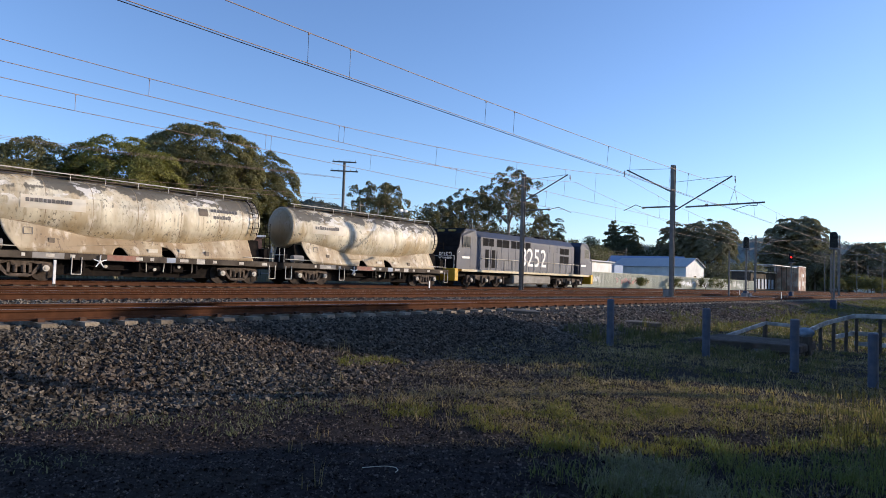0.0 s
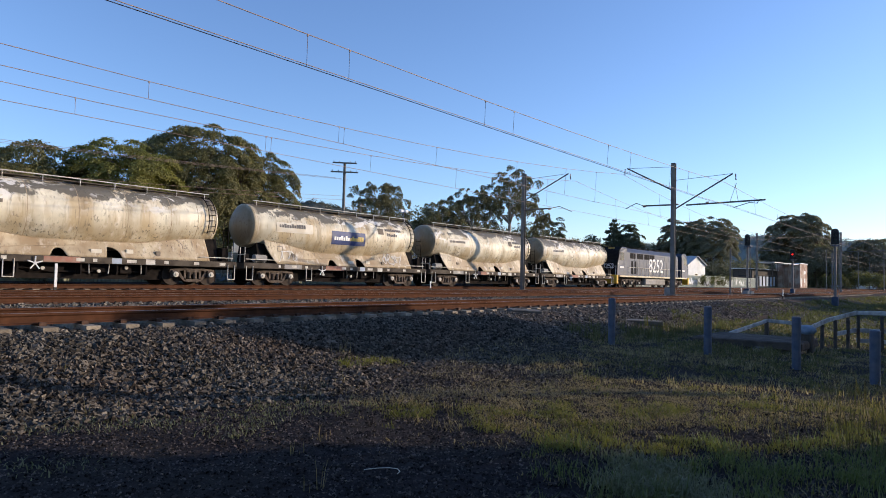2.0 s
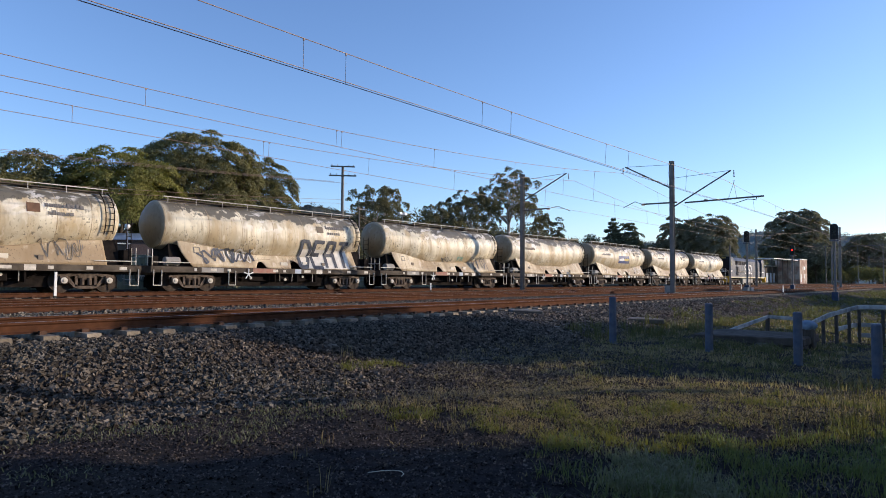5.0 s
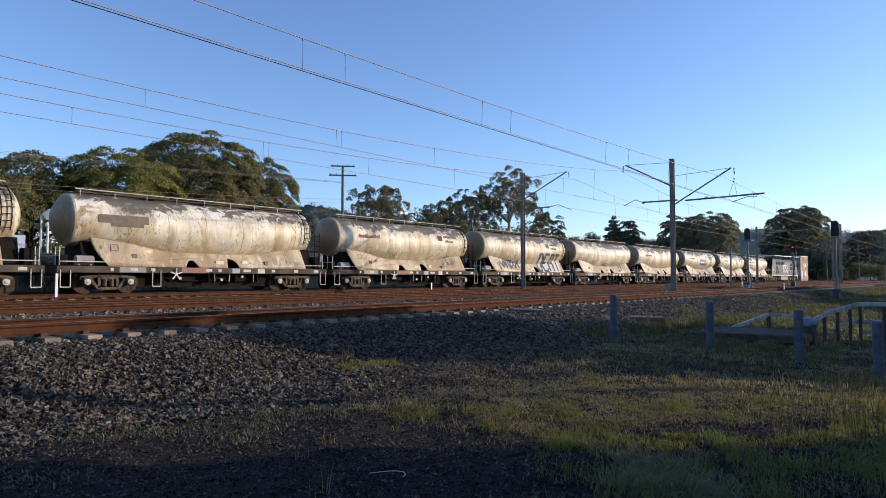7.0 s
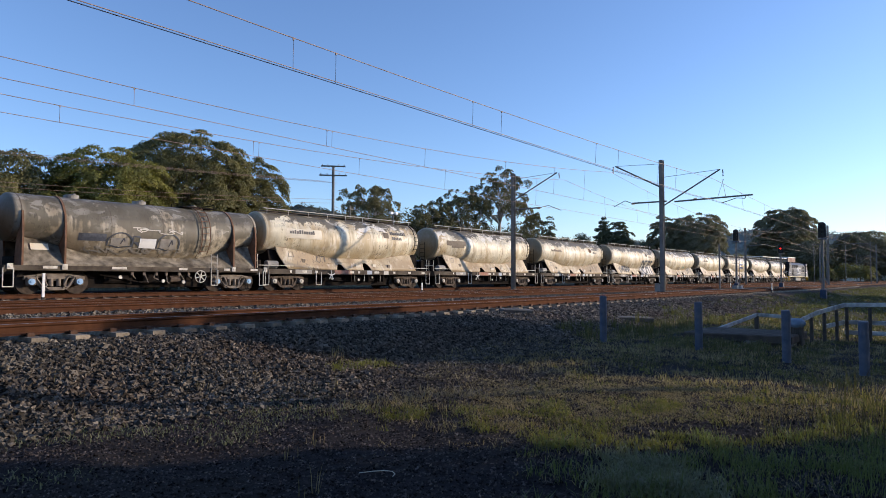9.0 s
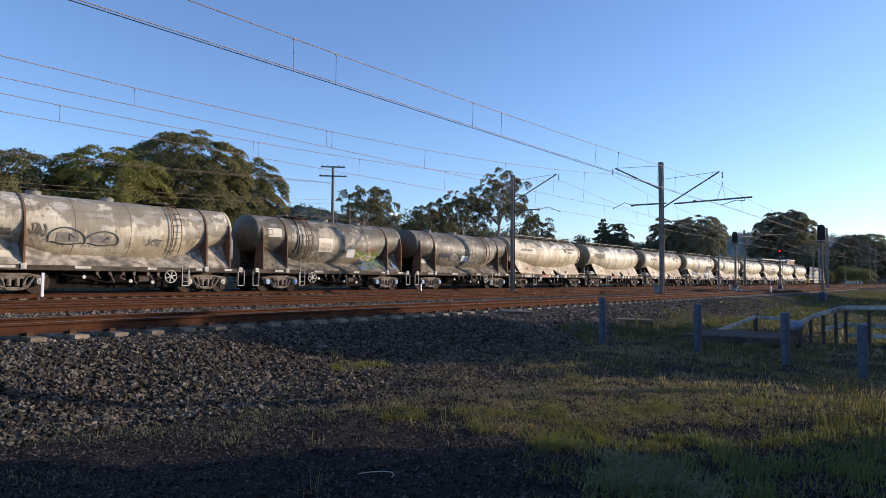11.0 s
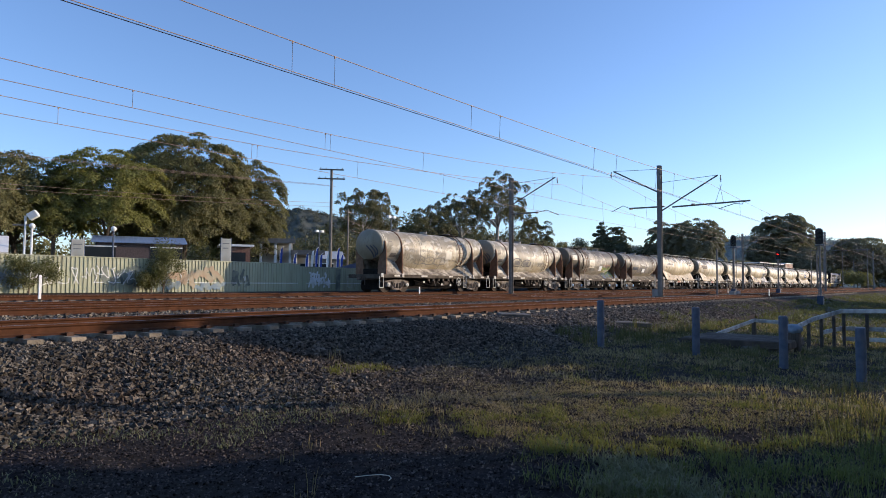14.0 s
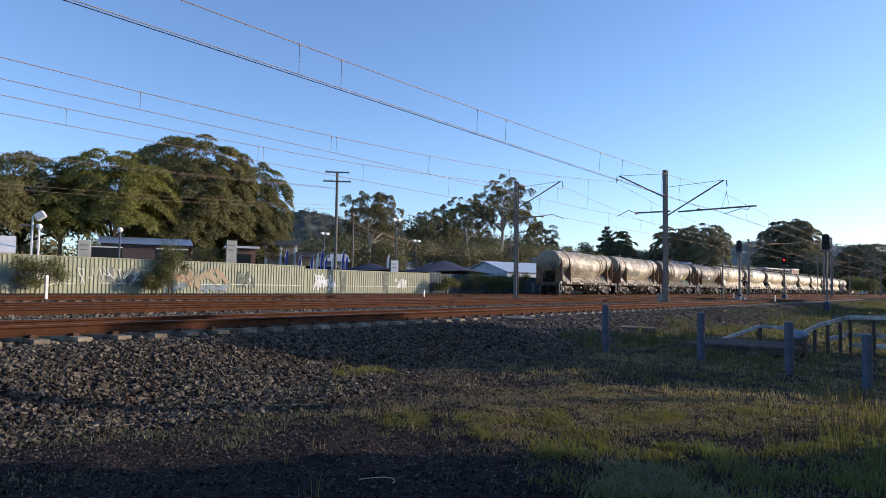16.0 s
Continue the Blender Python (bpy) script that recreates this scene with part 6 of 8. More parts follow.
def limbs(bm, base, tips, r0, trunk_top, wob=0.3, rnd=random):
    """Tapered trunk to trunk_top, a few bent main limbs, and a branch from the nearest of them on to each tip."""
    base, top = Vector(base), Vector(trunk_top)
    mid = base.lerp(top, 0.5) + Vector((rnd.uniform(-wob, wob), rnd.uniform(-wob, wob), 0))
    tube(bm, base, mid, r0, r0 * 0.85, 9)
    tube(bm, mid, top, r0 * 0.85, r0 * 0.7, 9)
    tips = [Vector(p) for p in tips]
    mains = []
    for tip in tips[::max(1, len(tips) // 6)]:
        end = top.lerp(tip, 0.68)
        m1 = top.lerp(end, 0.5) + Vector((rnd.uniform(-wob, wob), rnd.uniform(-wob, wob), rnd.uniform(0, wob * 1.5)))
        tube(bm, top, m1, r0 * 0.52, r0 * 0.38, 7)
        tube(bm, m1, end, r0 * 0.38, r0 * 0.2, 7)
        mains += [m1, m1.lerp(end, 0.5), end]
    for tip in tips:
        a = min(mains, key=lambda p: (p - tip).length + 0.8 * max(0.0, p.z - tip.z))
        m2 = a.lerp(tip, 0.55) + Vector((rnd.uniform(-wob, wob), rnd.uniform(-wob, wob), rnd.uniform(-wob, wob))) * 0.5
        tube(bm, a, m2, r0 * 0.17, r0 * 0.10, 6)
        tube(bm, m2, tip, r0 * 0.10, r0 * 0.04, 5)


def pad_cloud(name, pads, count, size, material, seed=1, loose=0.5):
    """Leaves on domed pads, each given as centre, axis, radius and depth; the underside of a pad stays bare."""
    rnd = np.random.RandomState(seed)
    area = np.array([p[2] ** 2 for p in pads])
    which = rnd.choice(len(pads), count, p=area / area.sum())
    cen, ax = np.array([p[0] for p in pads])[which], np.array([p[1] for p in pads])[which]
    rad, dep = np.array([p[2] for p in pads])[which][:, None], np.array([p[3] for p in pads])[which][:, None]
    side = np.cross(ax, np.array([0.31, 0.87, 0.38]))
    side /= np.linalg.norm(side, axis=1)[:, None]
    other = np.cross(ax, side)
    a, q = rnd.uniform(0, 6.283, (count, 1)), np.sqrt(rnd.rand(count, 1))
    lobe = 1 + 0.22 * np.sin(3 * a + which[:, None] * 1.7) + 0.12 * np.sin(7 * a + which[:, None])
    flat = (side * np.cos(a) + other * np.sin(a)) * q
    p = cen + flat * rad * lobe + ax * dep * (1 - q * q) * (0.55 + 0.45 * rnd.rand(count, 1)) + rnd.normal(0, 0.06, (count, 3)) * rad
    nrm = ax * 0.9 + flat * 0.7 + loose * rnd.normal(size=(count, 3))
    nrm /= np.linalg.norm(nrm, axis=1)[:, None]
    u = np.cross(nrm, rnd.normal(size=(count, 3)))
    u /= np.linalg.norm(u, axis=1)[:, None]
    w = np.cross(nrm, u)
    s = size * (0.6 + 0.8 * rnd.rand(count, 1))
    v = np.stack([p - u * s, p - w * s * 0.5 + nrm * s * 0.12, p + u * s, p + w * s * 0.5 + nrm * s * 0.12], axis=1).reshape(-1, 3)
    me = bpy.data.meshes.new(name)
    me.from_pydata(v.tolist(), [], np.arange(count * 4).reshape(-1, 4).tolist())
    me.materials.append(material)
    return me


def crown_tree(name, x, y, top, w, base, seed, material, bark, label, n=16000, leaf=0.2, pads_n=60, r0=0.10, low=-0.5, jit=0.14, inner=0.5, square=2.6, gaps=0.0, loose=0.5, trunk=None, puff=0.55, sway=0.0):
    """Tree of height top and crown width w whose leaves reach down to base: pads of leaves over a broad-shouldered dome, and an inner layer in their shade."""
    rnd = random.Random(seed)
    t = thing(name, label, "tree", at=pose(x, y, gz(x, y)))
    cz = base + (top - base) * 0.45
    pads = []
    for shell, count in ((1.0, pads_n), (0.68, round(pads_n * inner))):
        for i in range(count):
            v = 1 - (1 - low) * (i + 0.5) / count
            a = i * 2.39996 + rnd.uniform(-0.35, 0.35)
            hole = noise.noise((math.cos(a) * 1.6, math.sin(a) * 1.6, v * 2.2 + seed * 3.1))
            if shell == 1.0 and hole < -0.55 + gaps and v < 0.75:
                continue
            q = max(0.0, 1 - abs(v) ** square) ** (1 / square)
            r = r0 * w * rnd.uniform(0.7, 1.35)
            k = shell * (1 + 0.9 * jit * hole + rnd.uniform(-jit, jit * 0.5))
            hz = max(0.1, (top - cz if v > 0 else cz - base) - r * 0.4) * k
            c = (q * math.cos(a) * max(0.1, w / 2 - r * 0.7) * k, q * math.sin(a) * max(0.1, w / 2 - r * 0.7) * k, cz + v * hz)
            axis = Vector((q * math.cos(a) * 0.75 + rnd.uniform(-sway, sway), q * math.sin(a) * 0.75 + rnd.uniform(-sway, sway), 0.75 + 0.5 * max(0.0, v) - rnd.uniform(0, sway))).normalized()
            pads.append((c, tuple(axis), r, r * puff))
    bm = bmesh.new()
    limbs(bm, (0, 0, -0.2), [p[0] for p in pads[::2]], trunk or 0.016 * top + 0.08, (rnd.uniform(-0.3, 0.3), rnd.uniform(-0.3, 0.3), base + 0.1 * (top - base)), 0.03 * top, rnd)
    part("trunk", bm, bark, t)
    part("crown", pad_cloud("crown", pads, n, leaf, material, seed, loose), None, t)
    return t


def pine_tree(x, y, h, w, seed, label="dark conical pine behind the railway"):
    rnd = random.Random(seed)
    t = thing("pine_tree", label, "tree", at=pose(x, y, gz(x, y)))
    bm = bmesh.new()
    tube(bm, (0, 0, -0.2), (0, 0, h * 0.96), 0.02 * h, 0.02, 8)
    cl = []
    for i in range(16):
        u = (i + 0.5) / 16
        z = h * (0.12 + 0.86 * u)
        r = w / 2 * (1 - u) ** 0.75 * rnd.uniform(0.85, 1.15) + 0.3
        for k in range(7):
            a = rnd.uniform(0, 6.28)
            tip = (r * 0.75 * math.cos(a), r * 0.75 * math.sin(a), z - 0.12 * r)
            tube(bm, (0, 0, z), tip, 0.006 * h, 0.01, 5)
            cl.append((tip, (r * 0.42, r * 0.42, h * 0.03)))
        cl.append(((0, 0, z), (r * 0.6, r * 0.6, h * 0.035)))
    part("trunk", bm, M["bark"], t)
    part("crown", leaf_cloud("crown", cl, 16000, 0.30, M["pine"], 0.2, seed, 0.2), None, t)
    return t


FIG = "broad dark green fig tree with a dense domed crown"
crown_tree("fig_tree", 9.5, 64, 10.2, 15, 2.6, 10, M["fig"], M["bark"], FIG, 60000, 0.12, 110, 0.085, -0.5, 0.12, 0.45, 2.8, 0.05)
crown_tree("fig_tree", 20.4, 63.4, 11.1, 11.5, 2.8, 11, M["fig"], M["bark"], FIG, 60000, 0.11, 110, 0.085, -0.5, 0.12, 0.45, 2.8, 0.1)
crown_tree("fig_tree", 26.0, 58.8, 12.0, 10.0, 3.2, 12, M["fig_light"], M["bark"], "fig tree with paler yellow-green leaves", 56000, 0.10, 100, 0.09, -0.45, 0.13, 0.4, 2.8, 0.2)
crown_tree("fig_tree", 35.0, 61.2, 15.0, 13.4, 2.8, 13, M["fig"], M["bark"], FIG, 140000, 0.10, 210, 0.07, -0.6, 0.07, 0.5, 2.9, -0.2)
crown_tree("fig_tree", 41.7, 60.2, 13.5, 8.4, 2.0, 14, M["fig"], M["bark"], FIG, 76000, 0.09, 130, 0.088, -0.8, 0.06, 0.5, 2.8, -0.3)
crown_tree("fig_tree", 31.4, 59.4, 8.8, 8.0, 3.0, 15, M["fig"], M["bark"], "smaller dark tree under the big figs", 30000, 0.10, 70, 0.11, -0.6, 0.14, 0.4, 2.6, 0.1)
crown_tree("fig_tree", 22.2, 59.0, 8.0, 6.5, 3.4, 16, M["fig_light"], M["bark"], "low branch-heavy fig with yellow-green leaves", 20000, 0.10, 50, 0.12, -0.5, 0.14, 0.4, 2.6, 0.2)
crown_tree("fig_tree", 16.4, 60.0, 8.6, 8.5, 3.2, 17, M["fig"], M["bark"], "low branch-heavy fig with dark leaves", 30000, 0.10, 70, 0.10, -0.5, 0.14, 0.4, 2.6, 0.15)
GUM = "open-crowned gum tree with pale limbs"
crown_tree("gum_tree", 84.5, 86, 17.2, 12.5, 7.0, 21, M["gum"], M["gum_bark"], GUM, 30000, 0.13, 110, 0.062, -0.6, 0.24, 0.3, 2.2, 0.45, 0.8, None, 1.2, 0.8)
crown_tree("gum_tree", 126, 84, 25.0, 14, 12.0, 22, M["gum"], M["gum_bark"], GUM, 32000, 0.14, 120, 0.055, -0.6, 0.30, 0.25, 2.2, 0.45, 0.8, None, 1.2, 0.8)
crown_tree("gum_tree", 117, 88, 20.5, 12, 10.0, 26, M["gum"], M["gum_bark"], GUM, 26000, 0.14, 110, 0.06, -0.6, 0.28, 0.3, 2.2, 0.4, 0.8, None, 1.2, 0.8)
crown_tree("gum_tree", 108, 90, 16.5, 12, 7, 23, M["gum"], M["gum_bark"], GUM, 26000, 0.15, 110, 0.062, -0.7, 0.22, 0.4, 2.2, 0.3, 0.8, None, 1.2, 0.8)
crown_tree("gum_tree", 147, 88, 17.8, 6.5, 8, 24, M["gum"], M["gum_bark"], GUM, 9000, 0.18, 40, 0.11, -0.6, 0.25, 0.3, 2.2, 0.4, 0.8, None, 1.2, 0.8)
crown_tree("gum_tree", 151, 85.5, 16.5, 4.4, 3, 25, M["pine"], M["bark"], "dark slender tree among the houses", 9000, 0.17, 50, 0.2, -0.8, 0.12, 0.4, 3.0, 0.0)
pine_tree(195, 90.3, 21.0, 13, 31)
crown_tree("broad_tree", 197, 86.0, 19.2, 9.5, 5, 49, M["pine"], M["bark"], "dark open-topped tree beside the pine", 16000, 0.2, 60, 0.11, -0.6, 0.25, 0.4, 1.6, 0.3, 0.7)
FAR = M["hazed_leaf"]
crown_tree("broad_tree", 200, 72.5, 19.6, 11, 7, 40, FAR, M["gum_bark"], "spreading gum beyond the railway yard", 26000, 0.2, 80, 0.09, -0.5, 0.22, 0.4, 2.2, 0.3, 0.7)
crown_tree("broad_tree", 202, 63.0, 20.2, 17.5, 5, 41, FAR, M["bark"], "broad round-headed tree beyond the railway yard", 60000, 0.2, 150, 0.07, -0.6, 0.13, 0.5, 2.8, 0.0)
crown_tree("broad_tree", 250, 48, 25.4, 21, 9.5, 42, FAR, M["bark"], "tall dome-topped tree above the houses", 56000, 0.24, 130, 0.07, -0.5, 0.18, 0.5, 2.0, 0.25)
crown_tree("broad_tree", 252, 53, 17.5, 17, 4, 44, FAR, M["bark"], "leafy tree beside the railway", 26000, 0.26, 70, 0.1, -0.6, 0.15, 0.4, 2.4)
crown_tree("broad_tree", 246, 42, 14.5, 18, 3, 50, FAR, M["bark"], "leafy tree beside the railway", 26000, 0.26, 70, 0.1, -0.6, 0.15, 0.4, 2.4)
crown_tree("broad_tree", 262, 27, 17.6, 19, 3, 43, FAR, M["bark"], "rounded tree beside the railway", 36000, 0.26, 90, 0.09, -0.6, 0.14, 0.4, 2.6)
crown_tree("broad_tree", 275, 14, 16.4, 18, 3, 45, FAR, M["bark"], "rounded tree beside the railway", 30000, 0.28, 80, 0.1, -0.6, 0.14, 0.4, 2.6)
crown_tree("bush", 212.6, 31.8, 4.4, 6.5, 0.3, 46, M["shrub"], M["bark"], "yellow-green bush beside the yard", 9000, 0.12, 40, 0.13, -0.6, 0.2)
crown_tree("bush", 214, 22.5, 4.8, 8.0, 0.3, 47, M["shrub"], M["bark"], "yellow-green bush beside the yard", 10000, 0.12, 40, 0.12, -0.6, 0.2)
crown_tree("bush", 222, 27, 5.5, 8.0, 0.3, 48, M["shrub"], M["bark"], "green bush beside the yard", 9000, 0.14, 40, 0.12, -0.6, 0.2)


def woods(name, label, line, n, leaf, r0, material, seed, rows=3, back=8.0):
    """A belt of far trees too many to tell apart: line of (x, y, top)."""
    rnd = random.Random(seed)
    cl = []
    for (xa, ya, ta), (xb, yb, tb) in zip(line[:-1], line[1:]):
        steps = max(2, round(math.hypot(xb - xa, yb - ya) / (r0 * 0.9)))
        for i in range(steps):
            u = i / steps
            x, y, top = xa + (xb - xa) * u, ya + (yb - ya) * u, ta + (tb - ta) * u
            top *= 1 + 0.16 * noise.noise((x * 0.05, y * 0.05, seed)) + rnd.uniform(-0.1, 0.06)
            for k in range(rows):
                z = top * (k + 0.6) / rows
                r = r0 * rnd.uniform(0.7, 1.25)
                o = back * (1 - z / top) * -0.3
                cl.append(((x + rnd.uniform(-1, 1) * r0 + o * 0.6, y + rnd.uniform(-1, 1) * r0 + o * 0.6, min(z, top - r * 0.6)), (r, r, r * 0.8)))
    return tagged(new(name, leaf_cloud(name, cl, n, leaf, material, 0.2, seed, 0.4)), label, "woods", kind="stuff")


woods("distant_woods", "dark mixed trees behind the houses", [(60, 118, 6), (98, 126, 9), (106, 120, 14), (120, 104, 16.5), (140, 94, 14.5), (156, 80, 9.5), (175, 78, 8.5), (192, 98, 9)], 60000, 0.3, 4.0, M["gum"], 3)
woods("distant_woods", "dark trees round the pine", [(160, 118, 10), (178, 116, 10.5), (185, 110, 11.5), (191, 101, 14), (195, 93, 13), (200, 81, 13.5), (204, 74, 12)], 50000, 0.3, 3.2, M["pine"], 9)
woods("distant_woods", "dark trees along the far side of the railway", [(186, 76, 8), (205, 54, 7.5), (232, 58, 8), (262, 42, 8), (290, 20, 9), (320, -6, 11)], 60000, 0.34, 4.0, FAR, 4)
woods("distant_woods", "dark trees and bushes behind the yard", [(52, 84, 7), (62, 76, 7.5), (84, 72, 8.5), (104, 66, 8.5), (124, 62, 8)], 40000, 0.2, 2.6, M["gum"], 8, 3, 3.0)
woods("distant_woods", "dark trees behind the figs", [(-14, 78, 6), (4, 76, 6), (20, 80, 6.5), (40, 84, 6.5), (56, 92, 7), (70, 108, 8)], 40000, 0.22, 2.4, M["fig"], 5, 3)


def wooded_hill(label, line, depth, r0, seed, material):
    """Forested rise as one sheet of rounded tree heads: line of (x, y, crest height)."""
    path = []
    for (xa, ya, ta), (xb, yb, tb) in zip(line[:-1], line[1:]):
        n = max(2, round(math.hypot(xb - xa, yb - ya) / (r0 * 0.45)))
        path += [(xa + (xb - xa) * i / n, ya + (yb - ya) * i / n, ta + (tb - ta) * i / n) for i in range(n)]
    path.append(line[-1])
    rows = [-1.0, -0.3] + [k / 26 for k in range(27)]
    verts = []
    for v in rows:
        for x, y, top in path:
            f = 1 - depth * v
            px, py = x * f, y * f
            z = top * (1 - abs(v) ** 1.3)
            heads = noise.noise((px / r0, py / r0, seed)) + 0.5 * noise.noise((px * 2.3 / r0, py * 2.3 / r0, seed + z / r0)) + 0.3 * noise.noise((px * 5 / r0, py * 5 / r0, seed + z * 2 / r0))
            verts.append((px, py, z + r0 * 0.30 * heads * (1 if abs(v) < 1 else 0) - (2 if abs(v) == 1 else 0)))
    n = len(path)
    faces = [(j * n + i, j * n + i + 1, (j + 1) * n + i + 1, (j + 1) * n + i) for j in range(len(rows) - 1) for i in range(n - 1)]
    tagged(new("wooded_hill", raw("wooded_hill", verts, faces, M[material], True)), label, "hill", kind="structure")
    rnd = random.Random(seed)
    heads = []
    for k in range(2 * n, len(verts) - 3 * n):
        if rnd.random() < 0.30:
            r = r0 * rnd.uniform(0.45, 0.85)
            heads.append(((verts[k][0] + rnd.uniform(-r, r), verts[k][1] + rnd.uniform(-r, r), verts[k][2] + r * 0.25), (r, r, r * 0.75)))
    tagged(new("hill_trees", leaf_cloud("hill_trees", heads, min(90000, len(heads) * 34), r0 * 0.14, M[material + "_leaf"], 0.2, seed, 0.5)), "countless tree heads " + label.split(" ", 1)[1], "woods", kind="stuff")


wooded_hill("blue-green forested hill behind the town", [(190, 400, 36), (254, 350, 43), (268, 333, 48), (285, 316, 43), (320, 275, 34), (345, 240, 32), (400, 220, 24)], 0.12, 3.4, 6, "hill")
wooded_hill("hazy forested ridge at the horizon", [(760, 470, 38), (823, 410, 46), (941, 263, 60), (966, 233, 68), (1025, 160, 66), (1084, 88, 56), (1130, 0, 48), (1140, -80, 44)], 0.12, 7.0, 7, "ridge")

# ---------------------------------------------------------------- bollards
def bollard(x, y, top):
    z0 = gz(x, y)
    t = thing("bollard", "blue-grey steel tube post standing in grass", "post", "row of posts", at=pose(x, y, z0))
    bm = bmesh.new()
    h = top - z0
    tube(bm, (0, 0, -0.1), (0, 0, h - 0.02), 0.085, seg=16)
    tube(bm, (0, 0, h - 0.02), (0, 0, h), 0.085, 0.07, seg=16)
    part("tube", bm, M["galv"], t)
    return t


for x, y, top in ((14.94, 6.94, 0.28), (15.0, 4.68, 0.18), (14.58, 2.83, 0.07), (13.8, 1.43, -0.06)):
    bollard(x, y, top)


# ---------------------------------------------------------------- unseen trees added to cast the verge's shade
def shade_tree(x, y, clumps, n, seed, label):
    """Unseen shadow caster as a dense tree, its clumps given across and up the sun's way."""
    t = thing("shade_tree", label, "tree", at=pose(x, y, gz(x, y)))
    bm = bmesh.new()
    rnd = random.Random(seed)
    limbs(bm, (0, 0, -0.2), [c[0] for c in clumps], 0.22, (0, 0, 1.4), 0.25, rnd)
    part("trunk", bm, M["bark"], t)
    part("crown", leaf_cloud("crown", clumps, n, 0.16, M["fig"], 0.2, seed, 0.0), None, t)
    return t


def across(along, q):
    """Plan position from metres towards the sun and metres across its way."""
    return along * 0.769 + q * 0.639, -along * 0.639 + q * 0.769


def shade_clumps(origin, spec, g0):
    """spec: (along, q, z, radius across, half height) in world terms."""
    out = []
    for a, q, z, r, hz in spec:
        x, y = across(a, q)
        out.append(((x - origin[0], y - origin[1], z - g0), (r, r, hz)))
    return out


ax, ay = across(26, 14.5)
spec = [(26, 9.5, 2.9, 0.75, 0.6), (26, 9.3, 2.1, 0.8, 0.8), (26, 11.65, 5.35, 0.5, 0.6), (26, 12.3, 4.75, 0.8, 0.5), (26, 10.2, 3.5, 0.7, 0.7), (26, 12.05, 6.35, 0.42, 0.42), (26, 12.0, 5.2, 0.5, 0.8), (26, 13.9, 5.95, 0.8, 0.55), (26, 13.4, 5.1, 1.5, 1.25), (26, 15.0, 4.7, 1.4, 1.1), (26, 17.3, 2.6, 1.5, 1.0), (26.5, 18.9, 1.8, 1.0, 0.8), (26, 12.6, 3.9, 1.4, 0.9),
        (26, 14.5, 3.2, 2.4, 1.4), (26, 16.6, 2.6, 1.6, 1.3), (26, 11.0, 3.0, 1.5, 0.9), (26, 9.8, 2.4, 1.2, 0.8), (26, 12.5, 1.5, 2.6, 1.5), (26, 15.5, 0.8, 2.0, 1.6), (26, 10.0, 1.0, 1.6, 1.5)]
shade_tree(ax, ay, shade_clumps((ax, ay), spec, gz(ax, ay)), 40000, 51, "unseen dense tree that casts shade over ballast and verge")
bx, by = across(20, -1)
spec = [(20, 5.2, 5.2, 1.5, 1.2), (20, 4.6, 3.9, 1.4, 1.0), (20, 4.2, 2.8, 1.2, 1.0), (20, 3.4, 1.6, 1.4, 1.4), (20, 2.6, 0.4, 1.6, 1.4), (20, 2.6, 7.0, 2.2, 1.6), (20, 0.5, 5.2, 2.8, 2.0), (20, 0.0, 2.4, 2.8, 2.2), (20, -1.5, 7.6, 2.4, 1.8),
        (20, -3.8, 5.2, 2.6, 2.4), (20, -3.8, 1.8, 2.6, 2.2), (20, -7, 4.5, 2.6, 2.6), (20, -7, 1.0, 2.6, 2.2), (20, -10, 4.0, 2.6, 2.6), (20, -10.5, 0.8, 2.6, 2.2)]
shade_tree(bx, by, shade_clumps((bx, by), spec, gz(bx, by)), 90000, 52, "unseen tall tree that casts shade over the near dirt")
cx_, cy_ = across(60, 39)
spec = [(60 + 3 * math.sin(k * 2.1), 31 + 2.3 * k, 4.9 + 0.5 * math.sin(k * 1.7), 2.2, 1.3) for k in range(9)] + [(60 + 2 * math.cos(k * 1.3), 30.5 + 2.2 * k, 1.8 + 0.6 * math.sin(k * 2.3), 2.2, 1.8) for k in range(9)]
shade_tree(cx_, cy_, shade_clumps((cx_, cy_), spec, gz(cx_, cy_)), 50000, 53, "unseen wide tree added to shade the far verge")
# more unseen trees close the place behind the viewer and hold back skylight
for i, (x, y, h, w) in enumerate(((-6, -9, 10, 9), (-16, -6, 10, 10), (3, -11, 11, 9), (-10, 3, 10, 9), (28, -34, 10, 12), (8, -24, 11, 11))):
    crown_tree("verge_tree", x, y, h, w, 1.2, 60 + i, M["fig"], M["bark"], "unseen leafy tree added to block skylight from the verge", 9000, 0.3, 50, 0.14)
# unseen pole, placed so its shadow falls as a thin line on the gravel
px_, py_ = across(17, 8.35)
pl = thing("timber_pole", "unseen tall pole whose thin shadow crosses the verge", "pole", at=pose(px_, py_, gz(px_, py_)))
bm = bmesh.new()
tube(bm, (0, 0, -0.3), (0, 0, 9), 0.13, 0.10, 12)
part("shaft", bm, M["timber"], pl)

